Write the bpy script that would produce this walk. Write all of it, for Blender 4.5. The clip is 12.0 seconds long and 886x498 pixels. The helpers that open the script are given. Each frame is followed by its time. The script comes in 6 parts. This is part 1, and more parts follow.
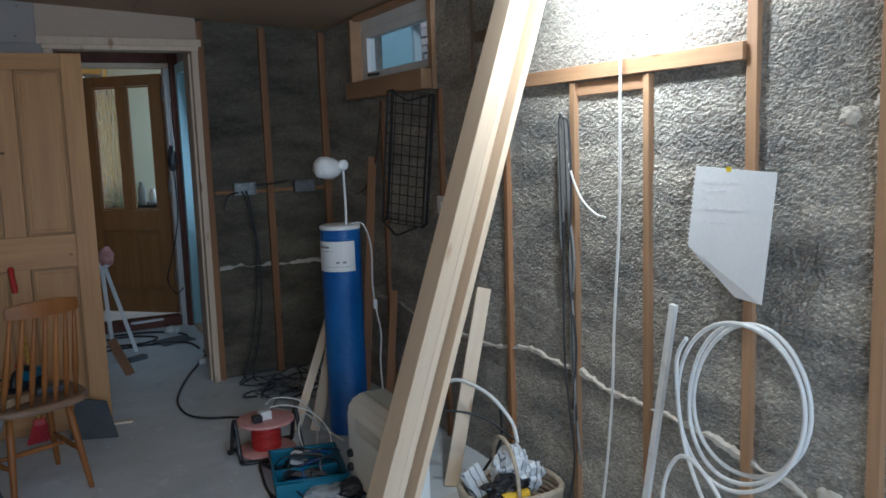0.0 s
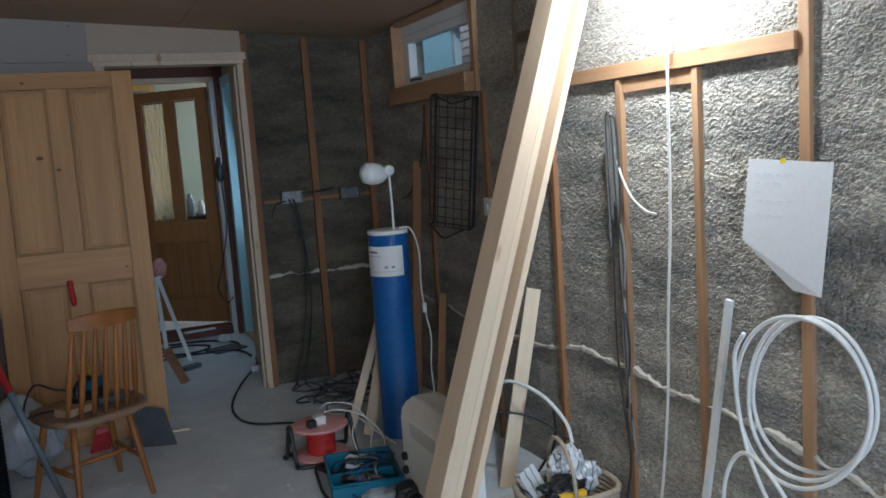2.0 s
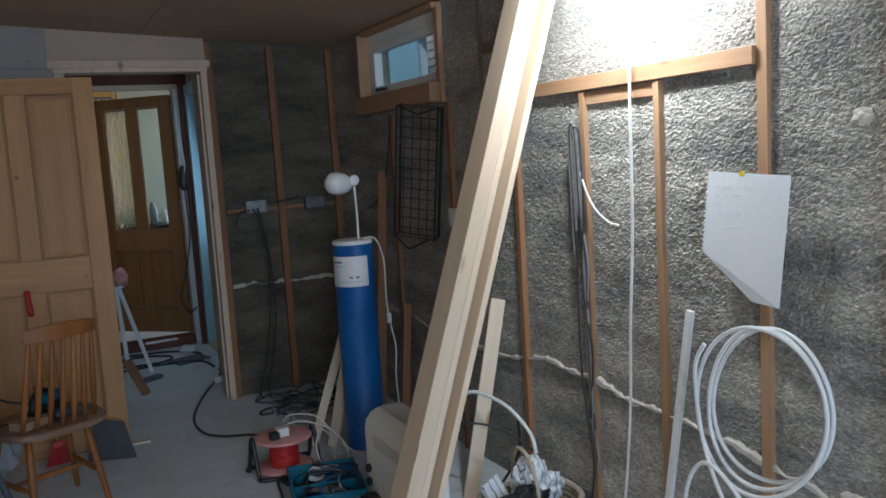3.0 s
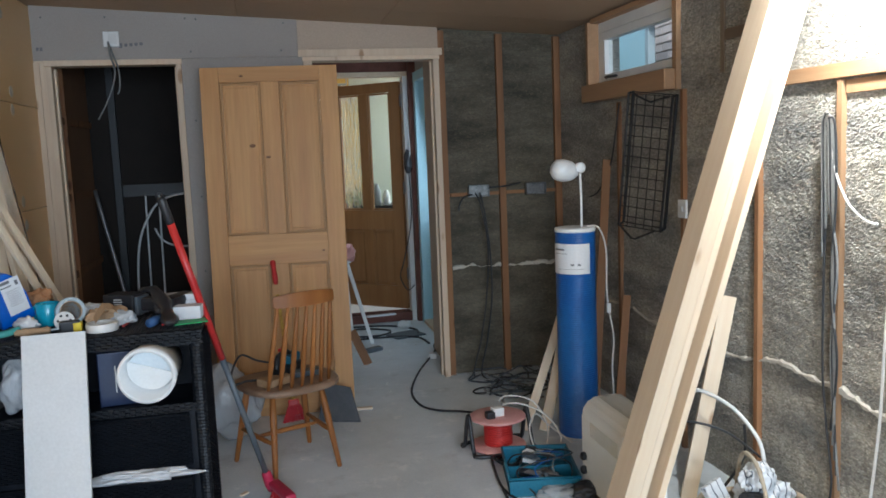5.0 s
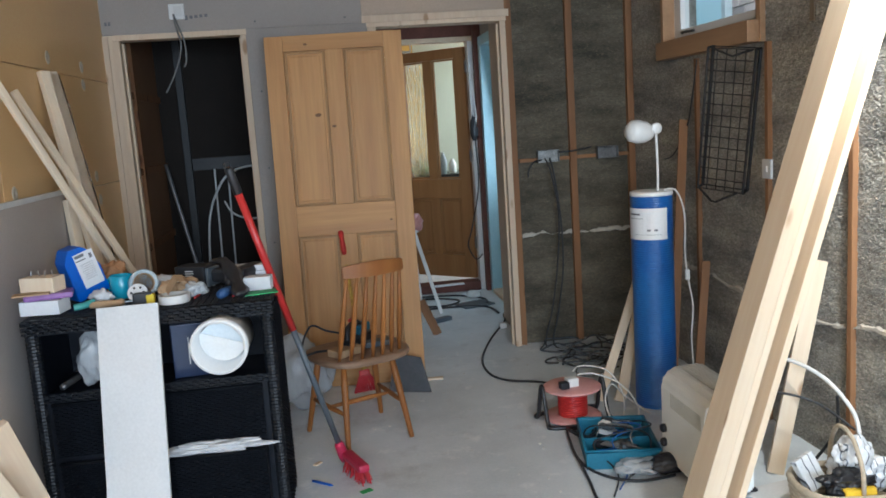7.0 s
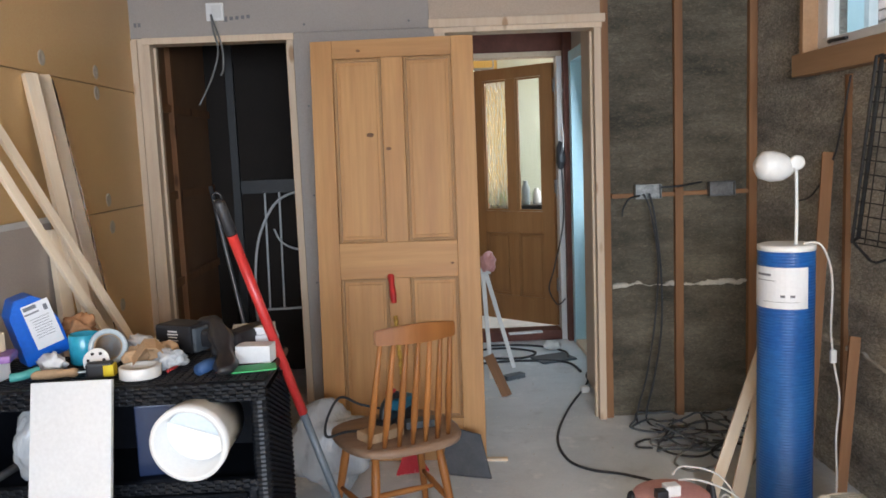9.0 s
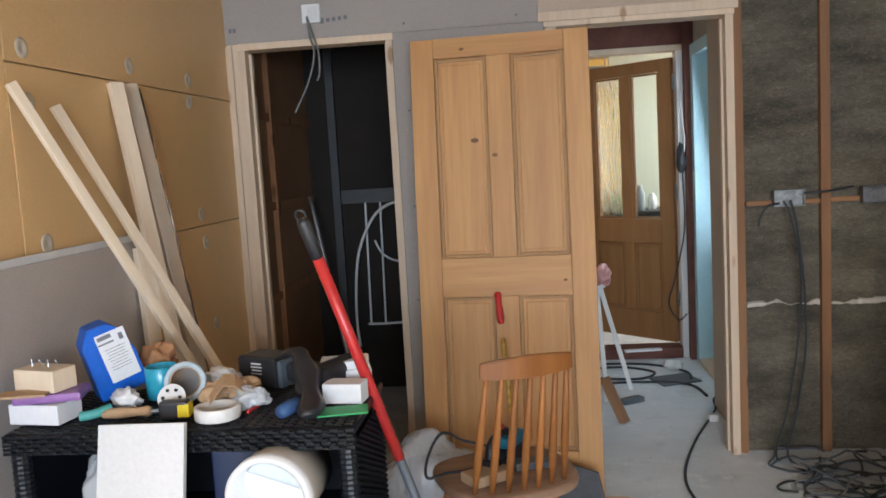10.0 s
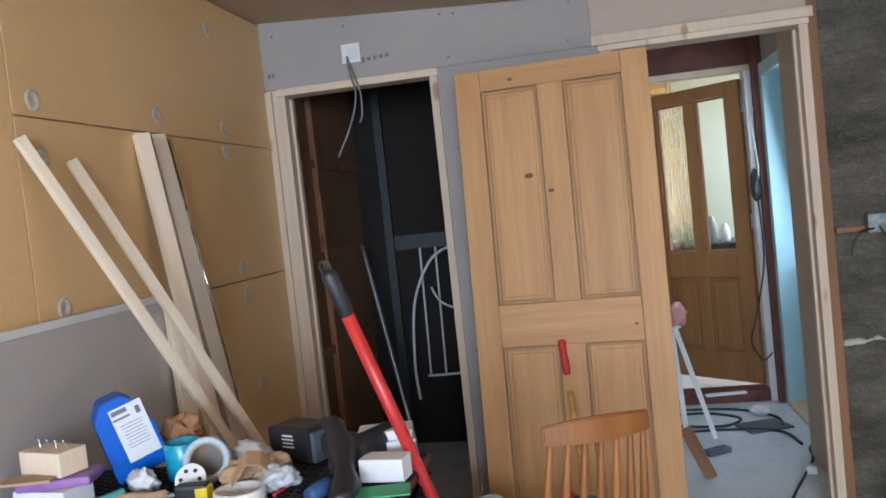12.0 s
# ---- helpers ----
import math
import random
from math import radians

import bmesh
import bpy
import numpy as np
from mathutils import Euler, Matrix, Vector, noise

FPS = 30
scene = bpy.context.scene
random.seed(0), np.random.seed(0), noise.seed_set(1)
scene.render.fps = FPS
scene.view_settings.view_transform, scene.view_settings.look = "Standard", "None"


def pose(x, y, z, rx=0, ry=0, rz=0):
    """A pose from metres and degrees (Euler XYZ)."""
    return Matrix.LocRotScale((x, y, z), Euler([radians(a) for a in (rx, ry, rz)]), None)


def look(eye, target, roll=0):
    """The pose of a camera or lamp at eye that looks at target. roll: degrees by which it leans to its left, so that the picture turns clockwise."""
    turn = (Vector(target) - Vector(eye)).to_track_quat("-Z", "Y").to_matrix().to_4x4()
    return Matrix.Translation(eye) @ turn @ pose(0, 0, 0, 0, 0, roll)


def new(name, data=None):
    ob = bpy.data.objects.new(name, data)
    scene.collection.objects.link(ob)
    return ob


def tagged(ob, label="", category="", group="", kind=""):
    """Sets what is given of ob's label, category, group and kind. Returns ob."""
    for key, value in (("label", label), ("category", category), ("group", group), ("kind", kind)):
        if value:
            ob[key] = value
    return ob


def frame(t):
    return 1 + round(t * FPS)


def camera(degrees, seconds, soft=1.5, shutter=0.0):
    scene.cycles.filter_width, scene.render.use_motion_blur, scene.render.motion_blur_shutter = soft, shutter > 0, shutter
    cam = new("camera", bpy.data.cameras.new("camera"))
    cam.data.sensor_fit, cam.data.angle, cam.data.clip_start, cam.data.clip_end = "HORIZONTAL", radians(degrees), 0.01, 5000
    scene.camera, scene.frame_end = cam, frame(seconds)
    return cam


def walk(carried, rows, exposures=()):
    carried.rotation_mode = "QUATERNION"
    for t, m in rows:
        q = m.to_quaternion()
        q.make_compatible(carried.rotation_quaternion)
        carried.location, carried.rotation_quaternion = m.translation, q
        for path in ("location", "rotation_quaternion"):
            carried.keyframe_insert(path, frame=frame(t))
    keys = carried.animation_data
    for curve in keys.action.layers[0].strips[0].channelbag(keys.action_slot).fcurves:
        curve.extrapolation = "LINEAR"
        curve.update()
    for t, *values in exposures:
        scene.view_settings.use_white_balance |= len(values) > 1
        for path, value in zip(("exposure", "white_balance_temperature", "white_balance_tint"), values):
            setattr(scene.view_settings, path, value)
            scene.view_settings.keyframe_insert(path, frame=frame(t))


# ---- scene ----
# ---- camera and walk ----
cam = camera(56.7, 12.0, soft=1.7)
PATH = [
    (0, (0.097, 0.0, 1.476), (0.988, 1.77, 1.207), -1.9),
    (0.5, (0.111, -0.011, 1.48), (1.044, 1.738, 1.211), -2.4),
    (1, (0.087, -0.01, 1.475), (0.93, 1.785, 1.214), -4.2),
    (1.5, (0.074, -0.001, 1.471), (0.867, 1.816, 1.213), -4.0),
    (2, (0.069, 0.002, 1.473), (0.868, 1.817, 1.218), -3.9),
    (2.5, (0.08, -0.004, 1.48), (0.934, 1.788, 1.242), -3.7),
    (3, (0.082, 0.002, 1.477), (0.955, 1.785, 1.239), -3.5),
    (3.5, (0.044, 0.019, 1.477), (0.741, 1.877, 1.231), -3.1),
    (3.7, (0.025, 0.036, 1.467), (0.6, 1.936, 1.22), -2.8),
    (5.3, (-0.018, 0.007, 1.479), (0.391, 1.951, 1.24), -2.3),
    (5.5, (-0.013, 0.003, 1.478), (0.4, 1.946, 1.244), -2.4),
    (6, (-0.012, 0.006, 1.472), (0.408, 1.946, 1.229), -2.8),
    (6.5, (-0.027, 0.038, 1.467), (0.348, 1.981, 1.177), -3.6),
    (7, (-0.023, 0.11, 1.455), (0.225, 2.07, 1.149), -3.8),
    (7.2, (-0.006, 0.168, 1.433), (0.203, 2.129, 1.097), -4.5),
    (8.8, (0.171, 0.831, 1.455), (0.166, 2.813, 1.191), -2.3),
    (9, (0.159, 0.926, 1.451), (0.2, 2.911, 1.213), -2.3),
    (9.5, (0.134, 1.066, 1.453), (0.091, 3.052, 1.215), -2.6),
    (10, (0.139, 1.26, 1.462), (-0.074, 3.237, 1.246), -3.3),
    (10.5, (0.162, 1.46, 1.454), (-0.131, 3.435, 1.336), -3.9),
    (11, (0.148, 1.471, 1.449), (-0.214, 3.436, 1.351), -4.9),
    (11.5, (0.132, 1.521, 1.46), (-0.213, 3.49, 1.4), -5.2),
    (12, (0.154, 1.53, 1.447), (-0.211, 3.494, 1.347), -6.1),
]
walk(cam, [(t, look(eye, target, roll)) for t, eye, target, roll in PATH],
     exposures=[(0.0, -1.62, 5150, 6), (2.5, -1.56, 5250, 7), (3.0, -1.7, 5200, 7), (3.7, -1.2, 5400, 7), (5.3, -0.64, 5600, 7), (7.0, -0.42, 5650, 7), (9.0, 0.0, 6150, 13), (10.5, 0.02, 6050, 12), (12.0, 0.08, 5550, 11)])

# ---- world and light ----
world = bpy.data.worlds.new("sky")
scene.world = world
world.use_nodes = True
wn = world.node_tree
sky = wn.nodes.new("ShaderNodeTexSky")
sky.sky_type, sky.sun_disc = "NISHITA", False
sky.sun_elevation, sky.sun_rotation = radians(35), radians(214)
wn.links.new(sky.outputs[0], wn.nodes["Background"].inputs[0])
wn.nodes["Background"].inputs[1].default_value = 0.15


def lamp(name, kind, m, power, colour, **sizes):
    data = bpy.data.lights.new(name, kind)
    data.energy, data.color = power, colour
    for key, value in sizes.items():
        if key == "size":
            data.shape, data.size, data.size_y = "RECTANGLE", value[0], value[1]
        if key == "radius":
            data.shadow_soft_size = value
        if key == "angle":
            data.angle = radians(value)
    ob = new(name, data)
    ob.matrix_world = m
    return ob


lamp("sun", "SUN", look((0, 0, 10), (4.0, 6.0, 5.0)), 5.0, (1.0, 0.95, 0.88), angle=10)
# daylight that enters by the garden window and the hall door
lamp("garden_window_light", "AREA", look((0.3, -2.12, 1.6), (0.0, 3.4, 0.7)), 235, (0.8, 0.9, 1.0), size=(2.6, 1.2))
lamp("hall_door_light", "AREA", look((1.415, 6.4, 1.1), (0.0, 6.3, 0.9)), 16, (0.8, 0.92, 1.0), size=(0.7, 1.7))
# fill lamp added to brighten the kitchen, which has no window built
lamp("kitchen_fill_light", "AREA", look((2.3, 9.2, 1.6), (0.6, 8.6, 1.1)), 85, (1.0, 0.97, 0.92), size=(1.1, 1.0))
# the work light under the ceiling that floods the concrete wall
lamp("work_light", "AREA", look((1.62, 2.07, 2.1), (1.885, 2.08, 1.97)), 80, (1.0, 0.945, 0.84), size=(0.16, 0.1))


# ---- materials ----
def material(name, a, b, scale=4.0, rough=0.7, bump=0.1, fine=80.0, metal=0.0, stretch=(1, 1, 1), stain=0.25, vary=0.0, spec=0.5, speck=0.2):
    """Two-scale surface: a slow drift between colours a and b, a fine grain in colour and relief, and a change from piece to piece."""
    m = bpy.data.materials.new(name)
    m.use_nodes = True
    nt = m.node_tree
    n, link = nt.nodes, nt.links.new
    shader = n["Principled BSDF"]
    coord = n.new("ShaderNodeTexCoord")
    mapping = n.new("ShaderNodeMapping")
    mapping.inputs["Scale"].default_value = stretch
    link(coord.outputs["Object"], mapping.inputs[0])
    info = n.new("ShaderNodeObjectInfo")
    shift = n.new("ShaderNodeVectorMath")
    shift.operation = "ADD"
    off = n.new("ShaderNodeMath")
    off.operation = "MULTIPLY"
    off.inputs[1].default_value = 17.0
    link(info.outputs["Random"], off.inputs[0])
    link(mapping.outputs[0], shift.inputs[0])
    link(off.outputs[0], shift.inputs[1])
    slow = n.new("ShaderNodeTexNoise")
    slow.inputs["Scale"].default_value = scale
    slow.inputs["Detail"].default_value = 5
    slow.inputs["Roughness"].default_value = 0.6
    grain = n.new("ShaderNodeTexNoise")
    grain.inputs["Scale"].default_value = fine
    grain.inputs["Detail"].default_value = 4
    for node in (slow, grain):
        link(shift.outputs[0], node.inputs["Vector"])
    ramp = n.new("ShaderNodeValToRGB")
    ramp.color_ramp.elements[0].position, ramp.color_ramp.elements[1].position = 0.5 - stain, 0.5 + stain
    ramp.color_ramp.elements[0].color, ramp.color_ramp.elements[1].color = (*a, 1), (*b, 1)
    link(slow.outputs[0], ramp.inputs[0])
    mix = n.new("ShaderNodeMix")
    mix.data_type, mix.blend_type = "RGBA", "OVERLAY"
    mix.inputs[0].default_value = speck
    link(ramp.outputs[0], mix.inputs[6])
    link(grain.outputs[0], mix.inputs[7])
    colour = mix.outputs[2]
    if vary:
        hue = n.new("ShaderNodeHueSaturation")
        span = n.new("ShaderNodeMapRange")
        span.inputs[3].default_value, span.inputs[4].default_value = 1 - vary, 1 + vary
        link(info.outputs["Random"], span.inputs[0])
        link(span.outputs[0], hue.inputs["Value"])
        link(colour, hue.inputs["Color"])
        colour = hue.outputs[0]
    link(colour, shader.inputs["Base Color"])
    shine = n.new("ShaderNodeMapRange")
    shine.inputs[3].default_value, shine.inputs[4].default_value = max(rough - 0.12, 0.03), min(rough + 0.12, 1)
    link(slow.outputs[0], shine.inputs[0])
    link(shine.outputs[0], shader.inputs["Roughness"])
    shader.inputs["Metallic"].default_value = metal
    shader.inputs["Specular IOR Level"].default_value = spec
    if bump:
        relief = n.new("ShaderNodeBump")
        relief.inputs["Strength"].default_value = bump
        relief.inputs["Distance"].default_value = 0.004
        link(grain.outputs[0], relief.inputs["Height"])
        link(relief.outputs[0], shader.inputs["Normal"])
    return m


def wood(name, a, b, rough=0.55, knots=True, vary=0.1, axis=2, dark=(0.12, 0.05, 0.02)):
    """Softwood with its grain along one axis, and a few knots."""
    s = [22.0, 22.0, 22.0]
    s[axis] = 1.3
    m = material(name, a, b, 0.7, rough, 0.06, 4.0, stretch=s, stain=0.3, vary=vary, spec=0.35, speck=0.14)
    if knots:
        nt = m.node_tree
        n, link = nt.nodes, nt.links.new
        base = n["Principled BSDF"].inputs["Base Color"]
        before = base.links[0].from_socket
        coord = n.new("ShaderNodeTexCoord")
        mapping = n.new("ShaderNodeMapping")
        k = [9.0, 9.0, 9.0]
        k[axis] = 3.2
        mapping.inputs["Scale"].default_value = k
        link(coord.outputs["Object"], mapping.inputs[0])
        cell = n.new("ShaderNodeTexVoronoi")
        cell.inputs["Scale"].default_value = 1.0
        link(mapping.outputs[0], cell.inputs["Vector"])
        spot = n.new("ShaderNodeMapRange")
        spot.inputs[1].default_value, spot.inputs[2].default_value = 0.1, 0.17
        spot.inputs[3].default_value, spot.inputs[4].default_value = 0.75, 0.0
        link(cell.outputs["Distance"], spot.inputs[0])
        mix = n.new("ShaderNodeMix")
        mix.data_type = "RGBA"
        link(spot.outputs[0], mix.inputs[0])
        link(before, mix.inputs[6])
        mix.inputs[7].default_value = (*dark, 1)
        link(mix.outputs[2], base)
    return m


def pebble_concrete(name, a, b, low, high, pits, depth):
    """No-fines concrete: coarse stones in a grey cement skin, dirty bands where the lifts were poured."""
    m = material(name, a, b, 2.6, 0.92, 0.0, 60.0, stretch=(1, 0.8, 3.2), stain=0.19, spec=0.2)
    nt = m.node_tree
    n, link = nt.nodes, nt.links.new
    shader = n["Principled BSDF"]
    before = shader.inputs["Base Color"].links[0].from_socket
    coord = n.new("ShaderNodeTexCoord")
    flat = n.new("ShaderNodeMapping")
    flat.inputs["Scale"].default_value = (0.85, 0.78, 1.6)
    link(coord.outputs["Object"], flat.inputs[0])
    warp = n.new("ShaderNodeTexNoise")
    warp.inputs["Scale"].default_value = 30
    link(flat.outputs[0], warp.inputs["Vector"])
    add = n.new("ShaderNodeMix")
    add.data_type, add.blend_type = "RGBA", "LINEAR_LIGHT"
    add.inputs[0].default_value = 0.025
    link(flat.outputs[0], add.inputs[6])
    link(warp.outputs["Color"], add.inputs[7])
    stones = n.new("ShaderNodeTexVoronoi")
    stones.inputs["Scale"].default_value = 92
    link(add.outputs[2], stones.inputs["Vector"])
    tone = n.new("ShaderNodeHueSaturation")
    level = n.new("ShaderNodeSeparateColor")
    link(stones.outputs["Color"], level.inputs[0])
    span = n.new("ShaderNodeMapRange")
    span.inputs[3].default_value, span.inputs[4].default_value = low, high
    link(level.outputs[0], span.inputs[0])
    link(span.outputs[0], tone.inputs["Value"])
    rust = n.new("ShaderNodeMapRange")
    rust.inputs[1].default_value, rust.inputs[2].default_value = 0.72, 1.0
    rust.inputs[3].default_value, rust.inputs[4].default_value = 0.0, pits * 0.8
    link(level.outputs[1], rust.inputs[0])
    brown = n.new("ShaderNodeMix")
    brown.data_type = "RGBA"
    link(rust.outputs[0], brown.inputs[0])
    link(before, brown.inputs[6])
    brown.inputs[7].default_value = (0.34, 0.25, 0.16, 1)
    link(brown.outputs[2], tone.inputs["Color"])
    # shade in the hollows between stones, mixed into the base colour
    gap_shade = n.new("ShaderNodeMapRange")
    gap_shade.inputs[1].default_value, gap_shade.inputs[2].default_value = 0.35, 0.75
    gap_shade.inputs[3].default_value, gap_shade.inputs[4].default_value = 0.0, pits
    link(stones.outputs["Distance"], gap_shade.inputs[0])
    pit_shade = n.new("ShaderNodeMix")
    pit_shade.data_type = "RGBA"
    link(gap_shade.outputs[0], pit_shade.inputs[0])
    link(tone.outputs[0], pit_shade.inputs[6])
    pit_shade.inputs[7].default_value = (0.06, 0.055, 0.05, 1)
    link(pit_shade.outputs[2], shader.inputs["Base Color"])
    flip = n.new("ShaderNodeMath")
    flip.operation = "SUBTRACT"
    flip.inputs[0].default_value = 1.0
    link(stones.outputs["Distance"], flip.inputs[1])
    relief = n.new("ShaderNodeBump")
    relief.inputs["Strength"].default_value = depth
    relief.inputs["Distance"].default_value = 0.006
    link(flip.outputs[0], relief.inputs["Height"])
    link(relief.outputs[0], shader.inputs["Normal"])
    return m


def glass(name, tint=(0.9, 0.95, 0.95), rough=0.0, ripple=0.0):
    m = bpy.data.materials.new(name)
    m.use_nodes = True
    n, link = m.node_tree.nodes, m.node_tree.links.new
    s = n["Principled BSDF"]
    s.inputs["Base Color"].default_value = (*tint, 1)
    s.inputs["Transmission Weight"].default_value = 1
    s.inputs["Roughness"].default_value = rough
    s.inputs["IOR"].default_value = 1.45 if ripple else 1.1
    if ripple:
        wave = n.new("ShaderNodeTexNoise")
        wave.inputs["Scale"].default_value = 26
        coord = n.new("ShaderNodeTexCoord")
        mapping = n.new("ShaderNodeMapping")
        mapping.inputs["Scale"].default_value = (2.0, 2.0, 0.35)
        link(coord.outputs["Object"], mapping.inputs[0])
        link(mapping.outputs[0], wave.inputs["Vector"])
        relief = n.new("ShaderNodeBump")
        relief.inputs["Strength"].default_value = ripple
        relief.inputs["Distance"].default_value = 0.02
        link(wave.outputs[0], relief.inputs["Height"])
        link(relief.outputs[0], s.inputs["Normal"])
    return m


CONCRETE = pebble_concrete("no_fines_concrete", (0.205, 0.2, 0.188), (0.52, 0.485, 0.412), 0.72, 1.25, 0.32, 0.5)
# end wall: the same concrete, darker and with weaker stone contrast
SMOOTHCONCRETE = pebble_concrete("darker_smooth_concrete", (0.06, 0.054, 0.04), (0.175, 0.153, 0.112), 0.85, 1.15, 0.2, 0.5)
MORTAR = material("pale_mortar", (0.45, 0.41, 0.35), (0.62, 0.58, 0.5), 12, 0.9, 0.5, 90)
SCREED = material("floor_screed", (0.56, 0.605, 0.63), (0.84, 0.89, 0.92), 1.9, 0.42, 0.1, 110, stain=0.27, speck=0.3)
fn, flink = SCREED.node_tree.nodes, SCREED.node_tree.links.new
fbase = fn["Principled BSDF"].inputs["Base Color"]
for size, lo, hi, shade, most in ((5.5, 0.57, 0.66, (0.93, 0.95, 0.96, 1), 0.75), (2.3, 0.56, 0.7, (0.3, 0.3, 0.29, 1), 0.45), (34.0, 0.68, 0.74, (0.95, 0.96, 0.97, 1), 0.8)):
    scuff = fn.new("ShaderNodeTexNoise")
    scuff.inputs["Scale"].default_value, scuff.inputs["Detail"].default_value, scuff.inputs["Roughness"].default_value = size, 8.0, 0.68
    flink(fn["Texture Coordinate"].outputs["Object"], scuff.inputs["Vector"])
    cut = fn.new("ShaderNodeMapRange")
    cut.inputs[1].default_value, cut.inputs[2].default_value, cut.inputs[4].default_value = lo, hi, most
    flink(scuff.outputs[0], cut.inputs[0])
    over = fn.new("ShaderNodeMix")
    over.data_type = "RGBA"
    over.inputs[7].default_value = shade
    flink(cut.outputs[0], over.inputs[0])
    flink(fbase.links[0].from_socket, over.inputs[6])
    flink(over.outputs[2], fbase)
TANBOARD = material("tan_lining_board", (0.72, 0.455, 0.195), (0.8, 0.545, 0.265), 1.3, 0.4, 0.02, 160, stain=0.35, vary=0.04)
CEILBOARD = material("buff_ceiling_board", (0.41, 0.285, 0.18), (0.5, 0.36, 0.235), 1.1, 0.75, 0.04, 160, stain=0.35)
PLASTER = material("grey_plasterboard", (0.32, 0.285, 0.253), (0.4, 0.36, 0.325), 1.5, 0.8, 0.03, 200, stain=0.35)
PLASTERSHEET = material("pinkish_plasterboard", (0.44, 0.39, 0.35), (0.53, 0.48, 0.44), 1.5, 0.8, 0.03, 200, stain=0.35)
HEADBOARD = material("beige_head_board", (0.44, 0.34, 0.25), (0.52, 0.41, 0.31), 1.5, 0.7, 0.03, 160)
SLOT = material("slot_shadow_enamel", (0.42, 0.41, 0.36), (0.52, 0.51, 0.46), 9, 0.6, 0.0)
PLASTEREDGE = material("plasterboard_edge", (0.62, 0.62, 0.6), (0.74, 0.74, 0.72), 8, 0.85, 0.15, 120)
PINE = wood("new_pine", (0.7, 0.55, 0.38), (0.81, 0.68, 0.51), 0.5, vary=0.08, dark=(0.3, 0.14, 0.05))
SILLPINE = wood("sill_pine", (0.32, 0.185, 0.095), (0.44, 0.27, 0.15), 0.55, knots=False, axis=1)
FRAMEPINE = wood("frame_pine", (0.62, 0.47, 0.32), (0.72, 0.58, 0.43), 0.55, vary=0.06, dark=(0.3, 0.15, 0.06))
BATTEN = wood("old_batten", (0.2, 0.093, 0.042), (0.36, 0.185, 0.085), 0.7, vary=0.15, dark=(0.07, 0.03, 0.015))
DOORPINE = wood("stripped_door_pine", (0.41, 0.192, 0.062), (0.6, 0.345, 0.14), 0.5, knots=False, vary=0.05)
# panel moulding: a darker tone than the stiles and panels
DOORMOULD = wood("darker_moulding_pine", (0.34, 0.18, 0.07), (0.46, 0.265, 0.115), 0.45, knots=False)
PALEBATTEN = wood("pale_batten", (0.25, 0.14, 0.07), (0.4, 0.245, 0.135), 0.7, vary=0.12, dark=(0.1, 0.05, 0.02))
DOORRAIL = wood("stripped_rail_pine", (0.41, 0.192, 0.062), (0.6, 0.345, 0.14), 0.5, knots=False, vary=0.05, axis=0)
DUSTYBATTEN = wood("dusty_batten", (0.16, 0.12, 0.085), (0.27, 0.215, 0.155), 0.8, knots=False)
DUCTFLAP = material("duct_flap", (0.56, 0.62, 0.66), (0.68, 0.74, 0.77), 5, 0.3, 0)
DISCPLASTIC = material("dusty_disc_plastic", (0.5, 0.43, 0.33), (0.62, 0.56, 0.46), 30, 0.6, 0.05)
STOREBOARD = material("brown_store_board", (0.2, 0.1, 0.045), (0.3, 0.165, 0.08), 2.5, 0.7, 0.05, 120)
KNOT = material("dark_knot", (0.11, 0.045, 0.016), (0.22, 0.105, 0.04), 60, 0.6, 0.1)
FARPINE = wood("varnished_door_pine", (0.24, 0.115, 0.042), (0.34, 0.175, 0.07), 0.4, knots=False, vary=0.05)
CHAIRWOOD = wood("chair_elm", (0.23, 0.078, 0.017), (0.36, 0.145, 0.038), 0.46, knots=False, vary=0.12)
SEATWOOD = wood("worn_seat_elm", (0.13, 0.06, 0.03), (0.36, 0.24, 0.16), 0.45, knots=False, axis=0)
LINTEL = material("red_lintel", (0.1, 0.035, 0.025), (0.19, 0.075, 0.055), 8, 0.8, 0.4, 60)
BLUEPAINT = material("pale_blue_paint", (0.38, 0.6, 0.68), (0.5, 0.72, 0.78), 3, 0.5, 0.05, 90)
WHITE = material("white_plastic", (0.72, 0.72, 0.7), (0.82, 0.82, 0.8), 5, 0.35, 0.0, 120)
PVC = material("white_pvc", (0.68, 0.68, 0.66), (0.8, 0.8, 0.78), 9, 0.3, 0.02, 90)
CREAM = material("cream_enamel", (0.8, 0.81, 0.77), (0.86, 0.87, 0.84), 4, 0.4, 0.02, 150)
MELAMINE = material("white_melamine", (0.6, 0.6, 0.59), (0.68, 0.68, 0.67), 3, 0.4, 0.0, 100)
PAPER = material("white_paper", (0.7, 0.71, 0.72), (0.78, 0.78, 0.79), 3, 0.85, 0.02, 90)
INK = material("pencil_ink", (0.61, 0.62, 0.66), (0.67, 0.68, 0.71), 50, 0.8, 0.0)
BLACKINK = material("black_print", (0.03, 0.03, 0.035), (0.07, 0.07, 0.08), 30, 0.7, 0.0)
BLUEROLL = material("blue_underlay", (0.01, 0.075, 0.3), (0.02, 0.14, 0.42), 3, 0.38, 0.05, 60)
BLUEBOX = material("blue_carton", (0.002, 0.095, 0.5), (0.005, 0.13, 0.6), 5, 0.4, 0.02)
MUGBLUE = material("turquoise_glaze", (0.02, 0.28, 0.42), (0.04, 0.38, 0.52), 5, 0.2, 0.0)
TRAYBLUE = material("teal_tray_plastic", (0.015, 0.12, 0.2), (0.03, 0.2, 0.3), 6, 0.4, 0.05)
